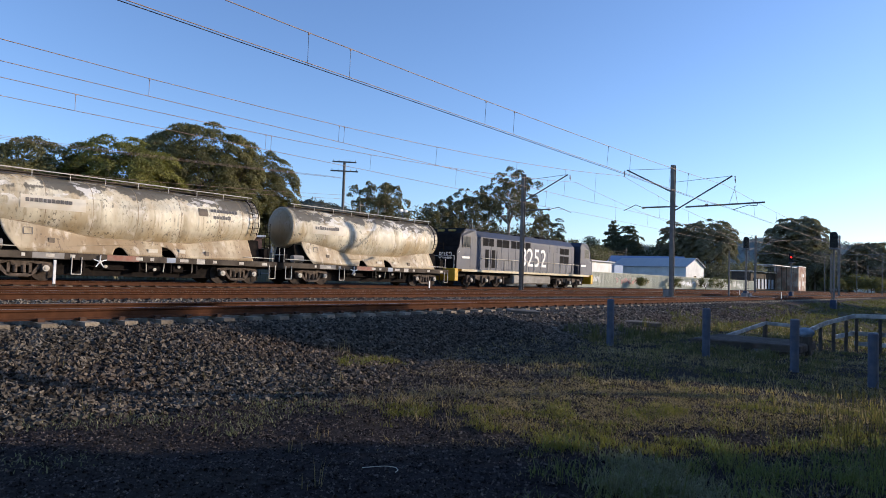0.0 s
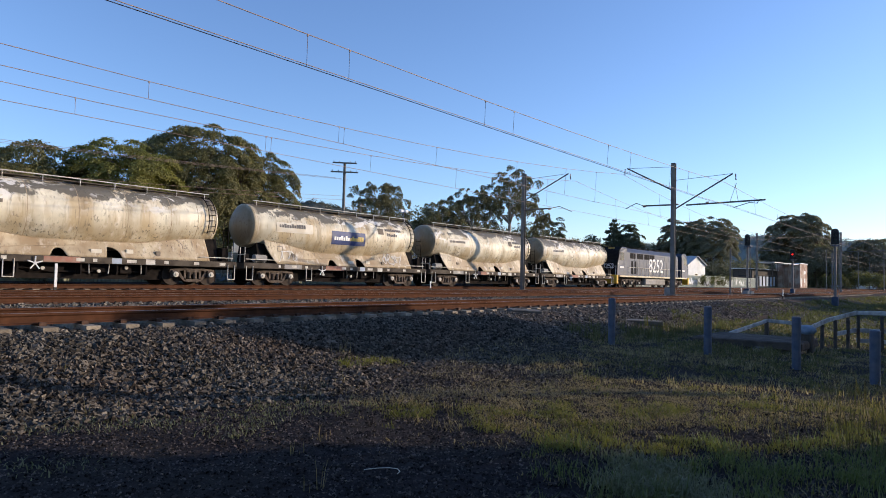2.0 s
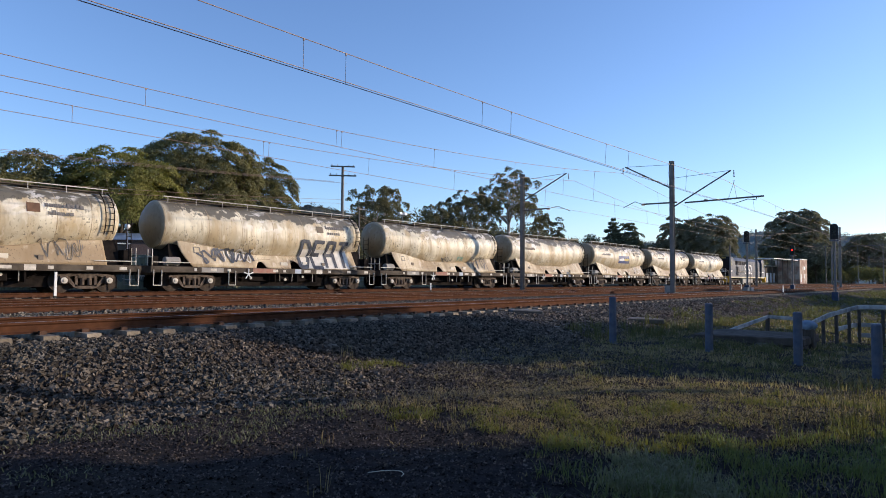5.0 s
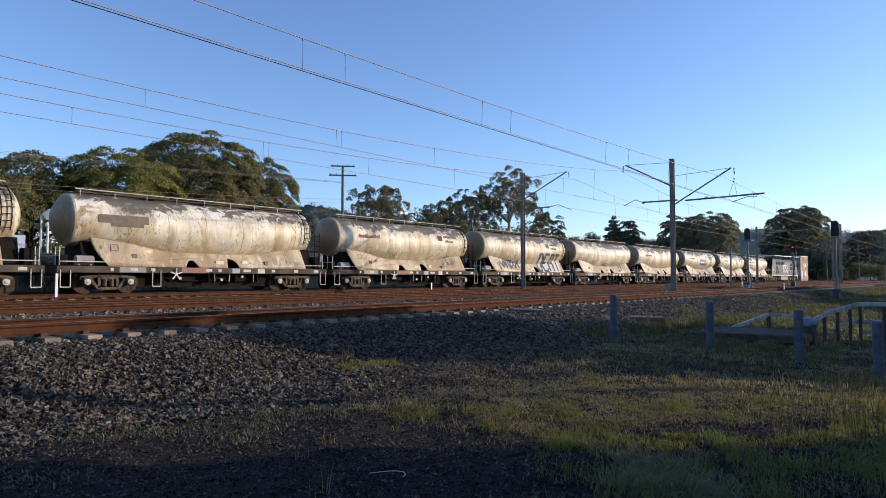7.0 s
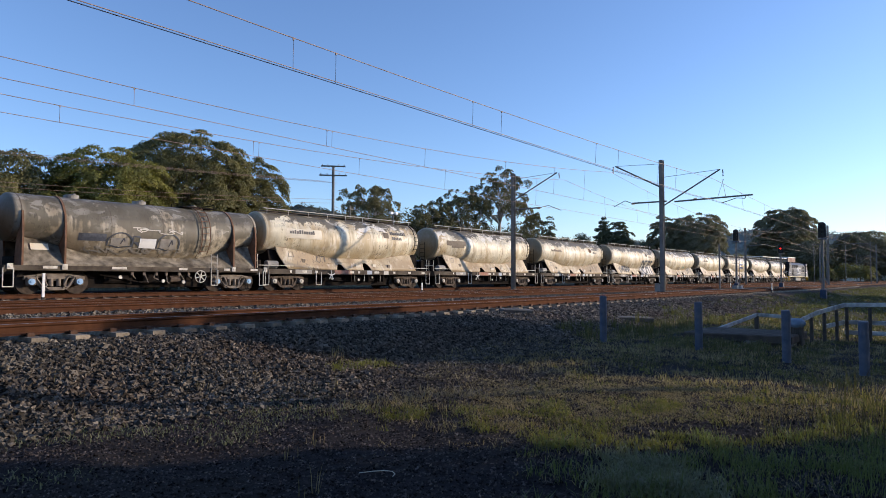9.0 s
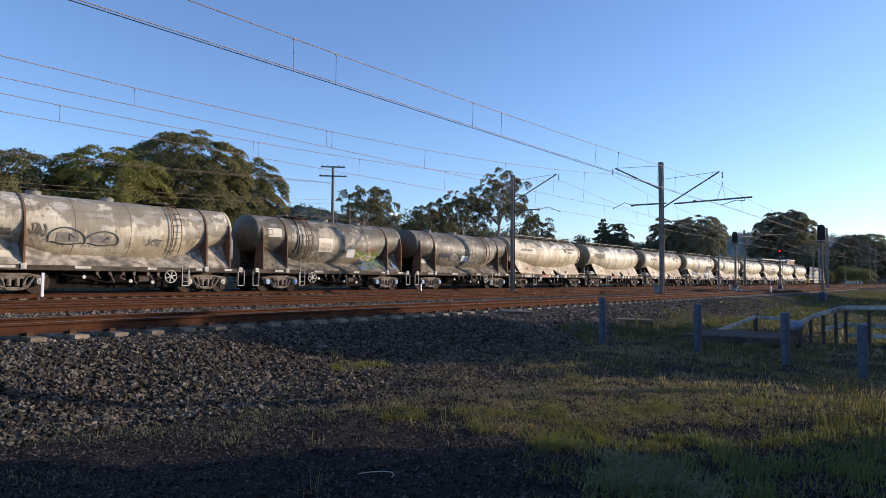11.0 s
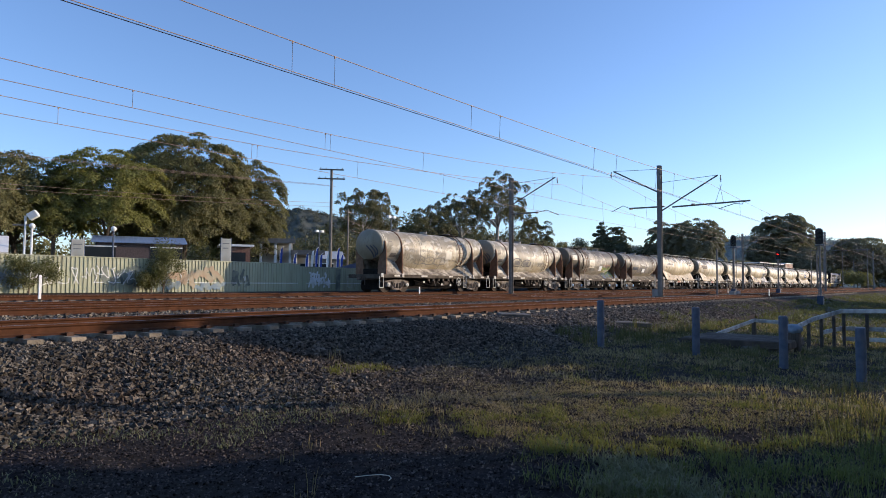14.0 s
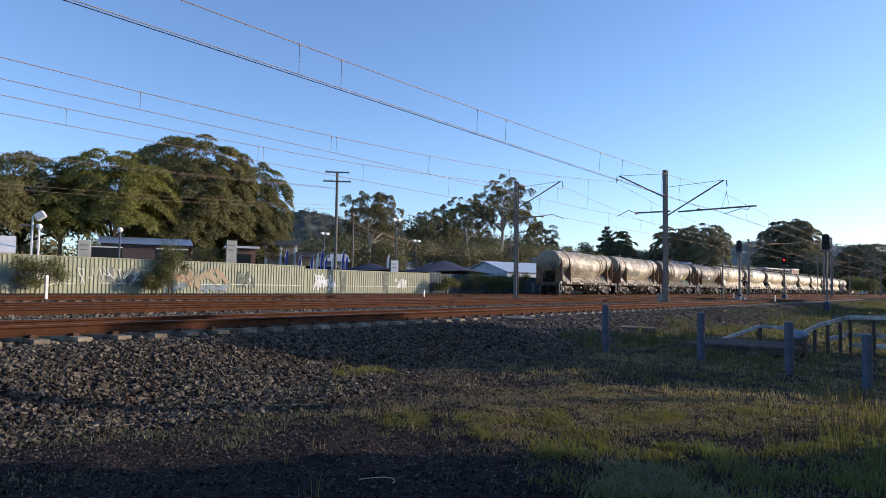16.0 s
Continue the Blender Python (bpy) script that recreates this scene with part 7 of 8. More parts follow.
# ---------------------------------------------------------------- poles, signals and markers
def power_pole(x, y, h, arms, label, r=0.16, lean=0.0):
    t = thing("power_pole", label, "pole", "power poles", at=pose(x, y, gz(x, y)))
    bm = bmesh.new()
    tube(bm, (0, 0, -0.4), (lean, 0, h), r, r * 0.75, 12)
    part("shaft", bm, M["pole_timber"], t)
    for z, half, turn in arms:
        bm = bmesh.new()
        d = Vector((math.cos(turn), math.sin(turn), 0))
        mm = Matrix.Translation((0, -0.0, z)) @ Matrix.Rotation(turn, 4, "Z")
        box(bm, -half, half, -r - 0.1, -r, -0.06, 0.06, 0, mm)
        part("cross_arm", bm, M["pole_timber"], t)
        for k in (-0.9, -0.45, 0.45, 0.9):
            bm = bmesh.new()
            p = d * (half * k)
            insulator(bm, (p.x, p.y, z + 0.05), (p.x, p.y, z + 0.22), 2, 0.05)
            part("pin_insulator", bm, M["insulator"], t)
    return t


power_pole(40.2, 45.3, 11.0, ((10.95, 1.1, -0.75), (10.1, 1.25, -0.75)), "grey timber power pole with two cross-arms")
power_pole(51.6, 55.2, 9.0, ((8.6, 0.5, 0.3),), "thin timber pole behind the yard", 0.12)
for x, y, h, lab in ((46.7, 43.8, 7.0, "thin grey lamp post with floodlights"), (54.0, 47.6, 5.5, "thin grey lamp post in the yard"), (46.2, 53.9, 6.0, "thin lamp post behind the fence")):
    t = thing("lamp_post", lab, "lamp post", "yard lamp posts", at=pose(x, y, gz(x, y)))
    bm = bmesh.new()
    tube(bm, (0, 0, -0.2), (0, 0, h), 0.07, 0.05, 10)
    part("post", bm, M["galv"], t)
    bm = bmesh.new()
    box(bm, -0.35, 0.35, -0.03, 0.03, h - 0.1, h - 0.04)
    part("bracket", bm, M["galv"], t)
    for s in (-1, 1):
        bm = bmesh.new()
        box(bm, s * 0.35 - 0.2, s * 0.35 + 0.2, -0.2, 0.12, h - 0.08, h + 0.16, 0.03)
        part("floodlight", bm, M["white"], t)


t = thing("lamp_post", "pair of pale posts with a tilted floodlight", "lamp post", "yard lamp posts", at=pose(16.9, 50.2, gz(16.9, 50.2), 0, 0, -35))
for x, h in ((0.0, 5.0), (0.42, 4.2)):
    bm = bmesh.new()
    tube(bm, (x, 0, -0.2), (x, 0, h), 0.09, 0.07, 10)
    part("post", bm, M["white_wall"], t, "pale painted post")
bm = bmesh.new()
box(bm, -0.75, 0.5, -0.05, 0.05, 4.3, 4.42, 0.01)
part("cross_arm", bm, M["pole_timber"], t)
bm = bmesh.new()
box(bm, -0.32, 0.32, -0.2, 0.2, -0.26, 0.26, 0.05, Matrix.Translation((0.45, 0, 5.05)) @ Matrix.Rotation(radians(-35), 4, "Y"))
part("floodlight", bm, M["white_wall"], t, "pale tilted floodlight")
bm = bmesh.new()
bmesh.ops.create_icosphere(bm, subdivisions=2, radius=0.2, matrix=Matrix.Translation((0.42, 0, 4.3)))
part("globe", bm, M["white"], t, "white globe lamp", True)
t = thing("lamp_post", "pale lamp post with a white globe", "lamp post", "yard lamp posts", at=pose(21.95, 48.2, gz(21.95, 48.2)))
bm = bmesh.new()
tube(bm, (0, 0, -0.2), (0, 0, 4.2), 0.08, 0.06, 10)
part("post", bm, M["galv"], t)
bm = bmesh.new()
bmesh.ops.create_icosphere(bm, subdivisions=2, radius=0.2, matrix=Matrix.Translation((0, 0, 4.35)))
part("globe", bm, M["white"], t, "white globe lamp", True)


def colour_signal(x, y, top, z0, head_h, label, red=False):
    t = thing("railway_signal", label, "railway signal", "railway signals", at=pose(x, y, z0))
    h = top - z0
    bm = bmesh.new()
    tube(bm, (0.1, 0, 0), (0.1, 0, h - head_h * 0.4), 0.075, seg=12)
    part("post", bm, M["steel"], t)
    bm = bmesh.new()
    box(bm, -0.22, 0.22, -0.2, 0.2, -0.1, 0.55, 0.03)
    part("base_box", bm, M["signal_blue"], t)
    bm = bmesh.new()
    w = head_h * 0.22
    prof = [(w * math.cos(a), h - w + w * math.sin(a)) for a in [math.pi * k / 10 for k in range(11)]]
    prof += [(-w, h - head_h), (w, h - head_h)]
    prism(bm, [(b, z) for b, z in prof], -0.06, 0.02)
    bmesh.ops.rotate(bm, verts=bm.verts[:], cent=(0, 0, 0), matrix=Matrix.Rotation(radians(-82), 3, "Z"))
    part("backboard", bm, M["black_paint"], t, "black rounded backboard")
    for k in range(3):
        bm = bmesh.new()
        z = h - head_h * (0.25 + 0.25 * k)
        tube(bm, (-0.05, 0, z), (-0.26, -0.03, z), 0.10, 0.11, 14, False)
        part("hood", bm, M["black_paint"], t)
        bm = bmesh.new()
        disc(bm, (-0.075, 0, z), (1, 0, 0), 0.085, 0.02, 14)
        part("lens", bm, M["red_lamp"] if red and k == 1 else M["glass_dark"], t)
    bm = bmesh.new()
    ladder(bm, 0.35, 0, 0, h - head_h, 0.35, "y", round(h / 0.4))
    part("ladder", bm, M["steel"], t)
    bm = bmesh.new()
    box(bm, -0.1, 0.6, -0.3, 0.3, h - head_h - 0.1, h - head_h - 0.05)
    part("platform", bm, M["galv"], t)
    return t


M["red_lamp"] = bpy.data.materials.new("red_lamp")
M["red_lamp"].use_nodes = True
_b = M["red_lamp"].node_tree.nodes["Principled BSDF"]
_b.inputs["Base Color"].default_value = (0.6, 0.01, 0.01, 1)
_b.inputs["Emission Color"].default_value = (1, 0.02, 0.01, 1)
_b.inputs["Emission Strength"].default_value = 1.6
colour_signal(53.9, 8.0, 4.85, -0.6, 1.15, "black-headed colour light signal on a steel post")
colour_signal(63.2, 16.3, 5.25, -0.25, 1.05, "black-headed colour light signal between the tracks")
colour_signal(77.5, 15.45, 4.5, -0.25, 1.0, "colour light signal showing red", True)


def slim_pole(x, y, h, label, r=0.08):
    t = thing("steel_pole", label, "pole", at=pose(x, y, gz(x, y)))
    bm = bmesh.new()
    tube(bm, (0, 0, -0.2), (0, 0, h), r, r * 0.8, 10)
    part("shaft", bm, M["steel"], t)
    bm = bmesh.new()
    disc(bm, (0, 0, h), (0, 0, 1), r, 0.04, 10)
    part("cap", bm, M["steel"], t)


for x, y, h in ((148, 23.5, 8.2), (131.3, 12.4, 7.4), (163.7, 20.0, 8.3), (60.5, 17.0, 4.0)):
    slim_pole(x, y, h, "slim dark pole beside the tracks")


def marker(x, y, z0, z1, label):
    t = thing("marker_post", label, "marker post", "track markers", at=pose(x, y, z0))
    bm = bmesh.new()
    box(bm, -0.045, 0.045, -0.02, 0.02, 0, z1 - z0, 0.006)
    part("post", bm, M["white"], t)
    bm = bmesh.new()
    box(bm, -0.05, 0.05, -0.025, 0.025, -0.15, 0.03)
    part("foot", bm, M["black_paint"], t)


marker(8.95, 25.0, -0.02, 0.84, "white marker stake between the tracks")
marker(29.4, 25.2, -0.02, 0.42, "short leaning white marker stake")
marker(44.0, 9.3, 0.0, 0.42, "short white marker post beside the rail")
marker(63.9, 17.0, -0.1, 0.35, "short white marker post beside the rail")

# trackside boxes and debris
for x, y, w, h in ((41.2, 15.3, 0.5, 0.55), (57, 14.8, 0.6, 0.35), (59, 15.0, 0.9, 0.3)):
    t = thing("trackside_box", "small grey equipment box beside the track", "equipment box", at=pose(x, y, gz(x, y)))
    bm = bmesh.new()
    box(bm, -w / 2, w / 2, -0.2, 0.2, 0, h, 0.02)
    part("body", bm, M["tank_grey"], t)
    bm = bmesh.new()
    box(bm, -w / 2 - 0.02, w / 2 + 0.02, -0.22, 0.22, h, h + 0.04, 0.01)
    part("lid", bm, M["steel"], t)

def slung_wire(label, spans, r=0.012):
    """Wires sagging from support to support: spans of (a, b, sag)."""
    t = thing("power_line", label, "wire", "power lines", "structure")
    for a, b, sag in spans:
        a, b = Vector(a), Vector(b)
        bm = bmesh.new()
        pts = [a.lerp(b, k / 14) - Vector((0, 0, sag * 4 * (k / 14) * (1 - k / 14))) for k in range(15)]
        pipe(bm, pts, r, 5)
        part("wire", bm, M["wire"], t)


slung_wire("thin wires slung from the power pole", [((40.2, 45.3, 7.6 + 0.35 * k), (-12, 52 + k, 6.9 + 0.4 * k), 0.7) for k in range(2)]
           + [((39.0 + 0.8 * k, 45.2, 9.5), (-40, 70 + 2 * k, 12.5), 1.0) for k in range(3)]
           + [((51.6, 55.2, 7.8 - 0.5 * k), (101, 65.6, 8.6 - 0.3 * k), 2.2) for k in range(3)]
           + [((40.2, 45.3, 7.4 - 0.3 * k), (52.4, 46.3, 5.4), 0.4) for k in range(2)]
           + [((101, 65.6, 8.4 - 0.4 * k), (150, 66, 8.5 - 0.4 * k), 1.2) for k in range(3)], 0.011)
power_pole(101, 65.6, 8.8, ((8.4, 0.9, 0.3),), "thin timber pole among the houses", 0.12)
power_pole(150, 66, 9.0, ((8.6, 0.9, 0.3),), "thin timber pole among the houses", 0.12)

# ---------------------------------------------------------------- culvert and guard rails
t = thing("culvert_pit", "weathered concrete drain pit overgrown with grass", "drain pit")
bm = bmesh.new()
for x0, x1, y0, y1 in ((17.9, 18.1, 3.4, 5.7), (19.7, 19.9, 3.4, 5.7), (18.1, 19.7, 5.5, 5.7), (18.1, 19.7, 3.4, 3.6)):
    box(bm, x0, x1, y0, y1, -1.45, -0.90, 0.02)
part("wall", bm, M["concrete"], t)
bm = bmesh.new()
box(bm, 17.7, 20.0, 3.35, 5.9, -0.93, -0.72, 0.03)
for v in bm.verts:
    v.co += Vector((noise.noise(v.co * 2.3), noise.noise(v.co * 2.3 + Vector((7, 0, 0))), 0.6 * noise.noise(v.co * 1.7 + Vector((0, 5, 0))))) * 0.07
part("slab", bm, M["slab_brown"], t, "old brown cover slab with a broken edge")
for x0, x1, y0, y1 in ((17.62, 17.86, 5.2, 5.6), (17.6, 17.8, 4.1, 4.4)):
    bm = bmesh.new()
    box(bm, x0, x1, y0, y1, -1.2, -0.86, 0.04)
    part("block", bm, M["concrete"], t)


def plank(bm, a, b, w, th):
    """Board from a to b standing on edge."""
    a, b = Vector(a), Vector(b)
    d = b - a
    L = d.length
    m = Matrix.Translation((a + b) / 2) @ d.to_track_quat("X", "Z").to_matrix().to_4x4()
    box(bm, -L / 2, L / 2, -th / 2, th / 2, -w / 2, w / 2, 0.012, m)


t = thing("guard_rail", "low weathered white timber rail round the drain", "railing")
for a, b in (((19.6, 5.78, -0.84), (22.86, 5.28, -0.46)), ((22.86, 5.28, -0.46), (22.4, 4.2, -0.48))):
    bm = bmesh.new()
    plank(bm, a, b, 0.11, 0.06)
    part("rail", bm, M["white_timber"], t)
for x, y in ((22.8, 5.28), (22.42, 4.3)):
    bm = bmesh.new()
    box(bm, x - 0.06, x + 0.06, y - 0.06, y + 0.06, -1.3, -0.5, 0.01)
    part("post", bm, M["timber"], t)
t = thing("guard_rail", "weathered white timber guard fence with dark posts", "railing")
for a, b in (((19.7, 3.61, -0.5), (21.77, 3.43, -0.30)), ((21.77, 3.43, -0.30), (24.03, 3.0, -0.12)), ((24.03, 3.0, -0.12), (23.4, 0.2, -0.02)),
             ((22.3, 3.3, -0.72), (24.06, 3.0, -0.66)), ((24.06, 3.0, -0.66), (23.4, 0.2, -0.60)), ((24.06, 3.0, -0.98), (23.4, 0.2, -0.92))):
    bm = bmesh.new()
    plank(bm, a, b, 0.13, 0.05)
    part("rail", bm, M["white_timber"], t)
for x, y, z in ((21.2, 3.46, -0.4), (22.3, 3.3, -0.3), (23.2, 3.1, -0.25), (24.0, 2.93, -0.2), (23.86, 2.3, -0.18), (23.75, 1.7, -0.18), (23.6, 1.0, -0.15), (23.45, 0.3, -0.12)):
    bm = bmesh.new()
    box(bm, x - 0.045, x + 0.045, y - 0.045, y + 0.045, -1.6, z, 0.01)
    part("post", bm, M["timber_dark"], t)
t = thing("wrapped_post", "squat timber post wrapped in pale blue sheet", "post", at=pose(18.9, 3.42, -1.3))
bm = bmesh.new()
box(bm, -0.14, 0.14, -0.14, 0.14, -0.1, 0.78, 0.03)
part("post", bm, M["timber"], t)
bm = bmesh.new()
bmesh.ops.create_icosphere(bm, subdivisions=3, radius=0.19)
for v in bm.verts:
    v.co = Vector((v.co.x * 1.0, v.co.y * 1.15, v.co.z * 0.75 + 0.85)) + Vector((noise.noise(v.co * 5), noise.noise(v.co * 5 + Vector((9, 0, 0))), 0)) * 0.05
part("wrapping", bm, surf("blue_sheet", (0.12, 0.17, 0.23), (0.22, 0.28, 0.34), 6, 0.6, 0.3), t, "crumpled pale blue sheet")
for x, y, w, r in ((20.4, 8.6, 1.6, 0.2), (15.8, 10.0, 0.9, 0.4)):
    bm = bmesh.new()
    box(bm, -w / 2, w / 2, -0.25, 0.25, -0.05, 0.10, 0.02)
    ob = part("concrete_slab", bm, M["concrete"])
    ob.matrix_world = pose(x, y, gz(x, y) + 0.02, 3, 2, -40)
    tagged(ob, "broken pale concrete slab lying in the grass", "slab")

# ---------------------------------------------------------------- buildings
def gable_house(name, label, centre, turn, length, width, eave, ridge, wall, roof, windows=(), z0=0.0):
    """Ridge along local x. windows: (face, along, z, w, h) with face 'front' (-y), 'end' (+x) or 'rear_end' (-x)."""
    t = thing(name, label, "building", at=pose(centre[0], centre[1], z0, 0, 0, turn))
    hl, hw = length / 2, width / 2
    bm = bmesh.new()
    prof = [(-hw, 0), (hw, 0), (hw, eave), (0, ridge), (-hw, eave)]
    a = [bm.verts.new((-hl, y, z)) for y, z in prof]
    b = [bm.verts.new((hl, y, z)) for y, z in prof]
    for i in range(5):
        j = (i + 1) % 5
        bm.faces.new((a[i], a[j], b[j], b[i]))
    bm.faces.new(a[::-1])
    bm.faces.new(b)
    bmesh.ops.recalc_face_normals(bm, faces=bm.faces[:])
    part("wall", bm, wall, t)
    for s in (-1, 1):
        bm = bmesh.new()
        o = 0.35
        d = Vector((0, s * hw, eave - ridge))
        p0, p1 = Vector((0, 0, ridge + 0.06)), Vector((0, s * hw, eave + 0.06)) + d.normalized() * o
        n = Vector((0, s * (ridge - eave), hw)).normalized()
        q = []
        for off in (0.0, 0.08):
            for x in (-hl - o, hl + o):
                q.append([bm.verts.new(Vector((x, p.y, p.z)) + n * off) for p in (p0, p1)])
        fs = ((q[0][0], q[0][1], q[1][1], q[1][0]), (q[2][0], q[3][0], q[3][1], q[2][1]), (q[0][0], q[1][0], q[3][0], q[2][0]),
              (q[0][1], q[2][1], q[3][1], q[1][1]), (q[0][0], q[2][0], q[2][1], q[0][1]), (q[1][0], q[1][1], q[3][1], q[3][0]))
        for f in fs:
            bm.faces.new(f)
        bmesh.ops.recalc_face_normals(bm, faces=bm.faces[:])
        part("roof", bm, roof, t)
    for face, along, z, w, h in windows:
        bm = bmesh.new()
        if face == "front":
            box(bm, along - w / 2, along + w / 2, -hw - 0.03, -hw + 0.02, z, z + h)
        elif face == "end":
            box(bm, hl - 0.02, hl + 0.03, along - w / 2, along + w / 2, z, z + h)
        else:
            box(bm, -hl - 0.03, -hl + 0.02, along - w / 2, along + w / 2, z, z + h)
        wnd = part("window", bm, M["glass_dark"], t)
        bm = bmesh.new()
        for k in (0, 1):
            if face == "front":
                box(bm, along - w / 2 - 0.06, along + w / 2 + 0.06, -hw - 0.06, -hw - 0.02, z + k * h - 0.05, z + k * h + 0.05)
            else:
                e = hl if face == "end" else -hl
                box(bm, e - 0.06, e + 0.06, along - w / 2 - 0.06, along + w / 2 + 0.06, z + k * h - 0.05, z + k * h + 0.05)
        part("frame", bm, M["white"], wnd)
    return t


def flat_building(name, label, x0, x1, y0, y1, h, wall, roof, turn=0, over=0.4, windows=(), z0=0.0):
    cx_, cy_ = (x0 + x1) / 2, (y0 + y1) / 2
    t = thing(name, label, "building", at=pose(cx_, cy_, z0, 0, 0, turn))
    hl, hw = (x1 - x0) / 2, (y1 - y0) / 2
    bm = bmesh.new()
    box(bm, -hl, hl, -hw, hw, 0, h)
    part("wall", bm, wall, t)
    bm = bmesh.new()
    box(bm, -hl - over, hl + over, -hw - over, hw + over, h, h + 0.2, 0.03)
    part("roof", bm, roof, t)
    for along, z, w, hh in windows:
        bm = bmesh.new()
        box(bm, along - w / 2, along + w / 2, -hw - 0.03, -hw + 0.02, z, z + hh)
        part("window", bm, M["glass_dark"], t)
    for along, z, w, hh in windows:
        bm = bmesh.new()
        box(bm, -hl - 0.03, -hl + 0.02, -hw * 0.4, hw * 0.4, z, z + hh)
        part("window", bm, M["glass_dark"], t)
        break
    return t



gable_house("storage_shed", "white weatherboard shed with a grey gabled roof", (128.0, 49.6), -98, 15.6, 7.2, 4.1, 5.75, M["white_wall"], M["grey_roof"], (("end", 0, 1.5, 1.0, 1.0),))
gable_house("house", "white house with a blue-grey roof among the trees", (148, 60), -75, 16, 8, 5.6, 7.0, M["white_wall"], M["blue_roof"], (("rear_end", 0, 3.5, 1.6, 1.2), ("front", -4, 3.4, 1.8, 1.2), ("front", 3, 3.4, 1.8, 1.2)))
flat_building("office_hut", "low white flat-roofed hut behind the fence", 84, 91.5, 42.5, 47, 3.6, M["white_wall"], M["grey_roof"])
flat_building("site_container", "blue steel container behind the fence", 92.5, 95.5, 42.5, 45, 3.2, M["blue_roof"], M["blue_roof"], over=0.02)
st = flat_building("station_building", "low dark building with bluish-white front panels and thin white roof", 168, 188, 41.5, 46, 4.4, M["timber_dark"], M["white_wall"], -4, 0.4, [(-8 + 2.6 * k, 0.5, 0.9, 2.4) for k in range(7)])
for k in range(6):
    bm = bmesh.new()
    x = -6.7 + 2.6 * k
    box(bm, x - 0.75, x + 0.75, -2.32, -2.26, 0.3, 2.7, 0.01)
    part("front_panel", bm, M["blue_white"], st, "bluish-white front panel")
cn = thing("platform_canopy", "thin white platform roof on slender posts", "canopy", at=pose(180, 38.4, 0, 0, 0, -4))
bm = bmesh.new()
box(bm, -13, 8.5, -2.2, 2.2, 5.9, 6.1, 0.03)
part("roof", bm, M["white_wall"], cn)
for k in range(6):
    bm = bmesh.new()
    tube(bm, (-12.5 + 4.1 * k, -1.6, -0.2), (-12.5 + 4.1 * k, -1.6, 5.9), 0.09, seg=8)
    part("post", bm, M["timber_dark"], cn)
bk = flat_building("brick_block", "red-brown brick end block with whitewashed patches", 186.5, 193, 35.2, 41, 6.2, M["brick_patched"], M["white_wall"], -4, 0.1)
for x, z, w, h in ((-2.2, 0.4, 0.9, 2.1), (0.6, 1.4, 1.0, 1.1), (0.8, 3.6, 1.4, 0.9)):
    bm = bmesh.new()
    box(bm, x - w / 2, x + w / 2, -2.95, -2.86, z, z + h)
    part("shutter", bm, M["white_wall"], bk, "whitewashed shutter")
gable_house("house", "distant house with a pale roof", (264, 31), 20, 8, 6, 5.6, 7.4, M["white_wall"], M["grey_roof"], (("front", 0, 3.4, 2, 1.2),))
gable_house("house", "brick house with a blue-grey roof under the figs", (27.6, 55.6), -26, 6.5, 6, 3.7, 4.3, M["brick_shaded"], M["blue_roof"], (("front", -3, 2.0, 2.4, 1.4), ("front", 2, 2.0, 2.4, 1.4)))
gable_house("house", "white marquee-like shed with a pale roof", (12.6, 54.0), -18, 8, 5, 2.5, 3.6, M["white_wall"], M["white_wall"])
gable_house("house", "cream house with a grey roof half behind trees", (56, 68), -35, 9, 6, 3.6, 4.6, M["tank_grey"], M["grey_roof"], (("front", -2, 1.6, 1.8, 1.4), ("front", 2.4, 1.6, 1.8, 1.4)))
vb = thing("verandah_building", "grey flat-roofed shop with pale columns along its verandah", "building", at=pose(43.4, 55.2, 0, 0, 0, -38))
for x0, x1, zr, y0 in ((-3.2, 0.3, 5.1, 0.4), (0.35, 3.4, 3.9, 0.0)):
    bm = bmesh.new()
    box(bm, x0, x1, y0 + 1.6, 5.0, 0, zr - 0.2)
    part("wall", bm, M["cream_wall"], vb)
    bm = bmesh.new()
    box(bm, x0 - 0.3, x1 + 0.2, y0 - 0.3, 5.3, zr - 0.2, zr + 0.05, 0.03)
    part("roof", bm, M["tank_grey"], vb)
    bm = bmesh.new()
    box(bm, x0 - 0.3, x1 + 0.2, y0 - 0.34, y0 - 0.3, zr - 0.42, zr + 0.08)
    part("fascia", bm, M["steel"], vb, "dark grey fascia board")
    for k in range(3):
        x = x0 + 0.2 + (x1 - x0 - 0.5) * k / 2
        bm = bmesh.new()
        box(bm, x - 0.13, x + 0.13, y0 - 0.1, y0 + 0.16, -0.1, zr - 0.2, 0.02)
        part("column", bm, M["white_wall"], vb, "pale square column")
    for k in range(2):
        x = x0 + 0.9 + 1.5 * k
        bm = bmesh.new()
        box(bm, x - 0.5, x + 0.5, y0 + 1.56, y0 + 1.6, 0.9, 2.6)
        part("window", bm, M["glass_dark"], vb)
flat_building("kiosk", "small brick kiosk with a pale fascia", 33.0, 35.4, 50.0, 52.6, 3.7, M["brick"], M["white_wall"], -30, 0.3, [(0.2, 2.2, 1.2, 1.0)])
gable_house("house", "long building with a blue sheet roof", (73.5, 46.6), -12, 12, 8, 2.5, 3.75, M["blue_white"], M["pale_blue_roof"], (("front", -4, 0.9, 3, 1.0), ("front", 3, 0.9, 3, 1.0)))
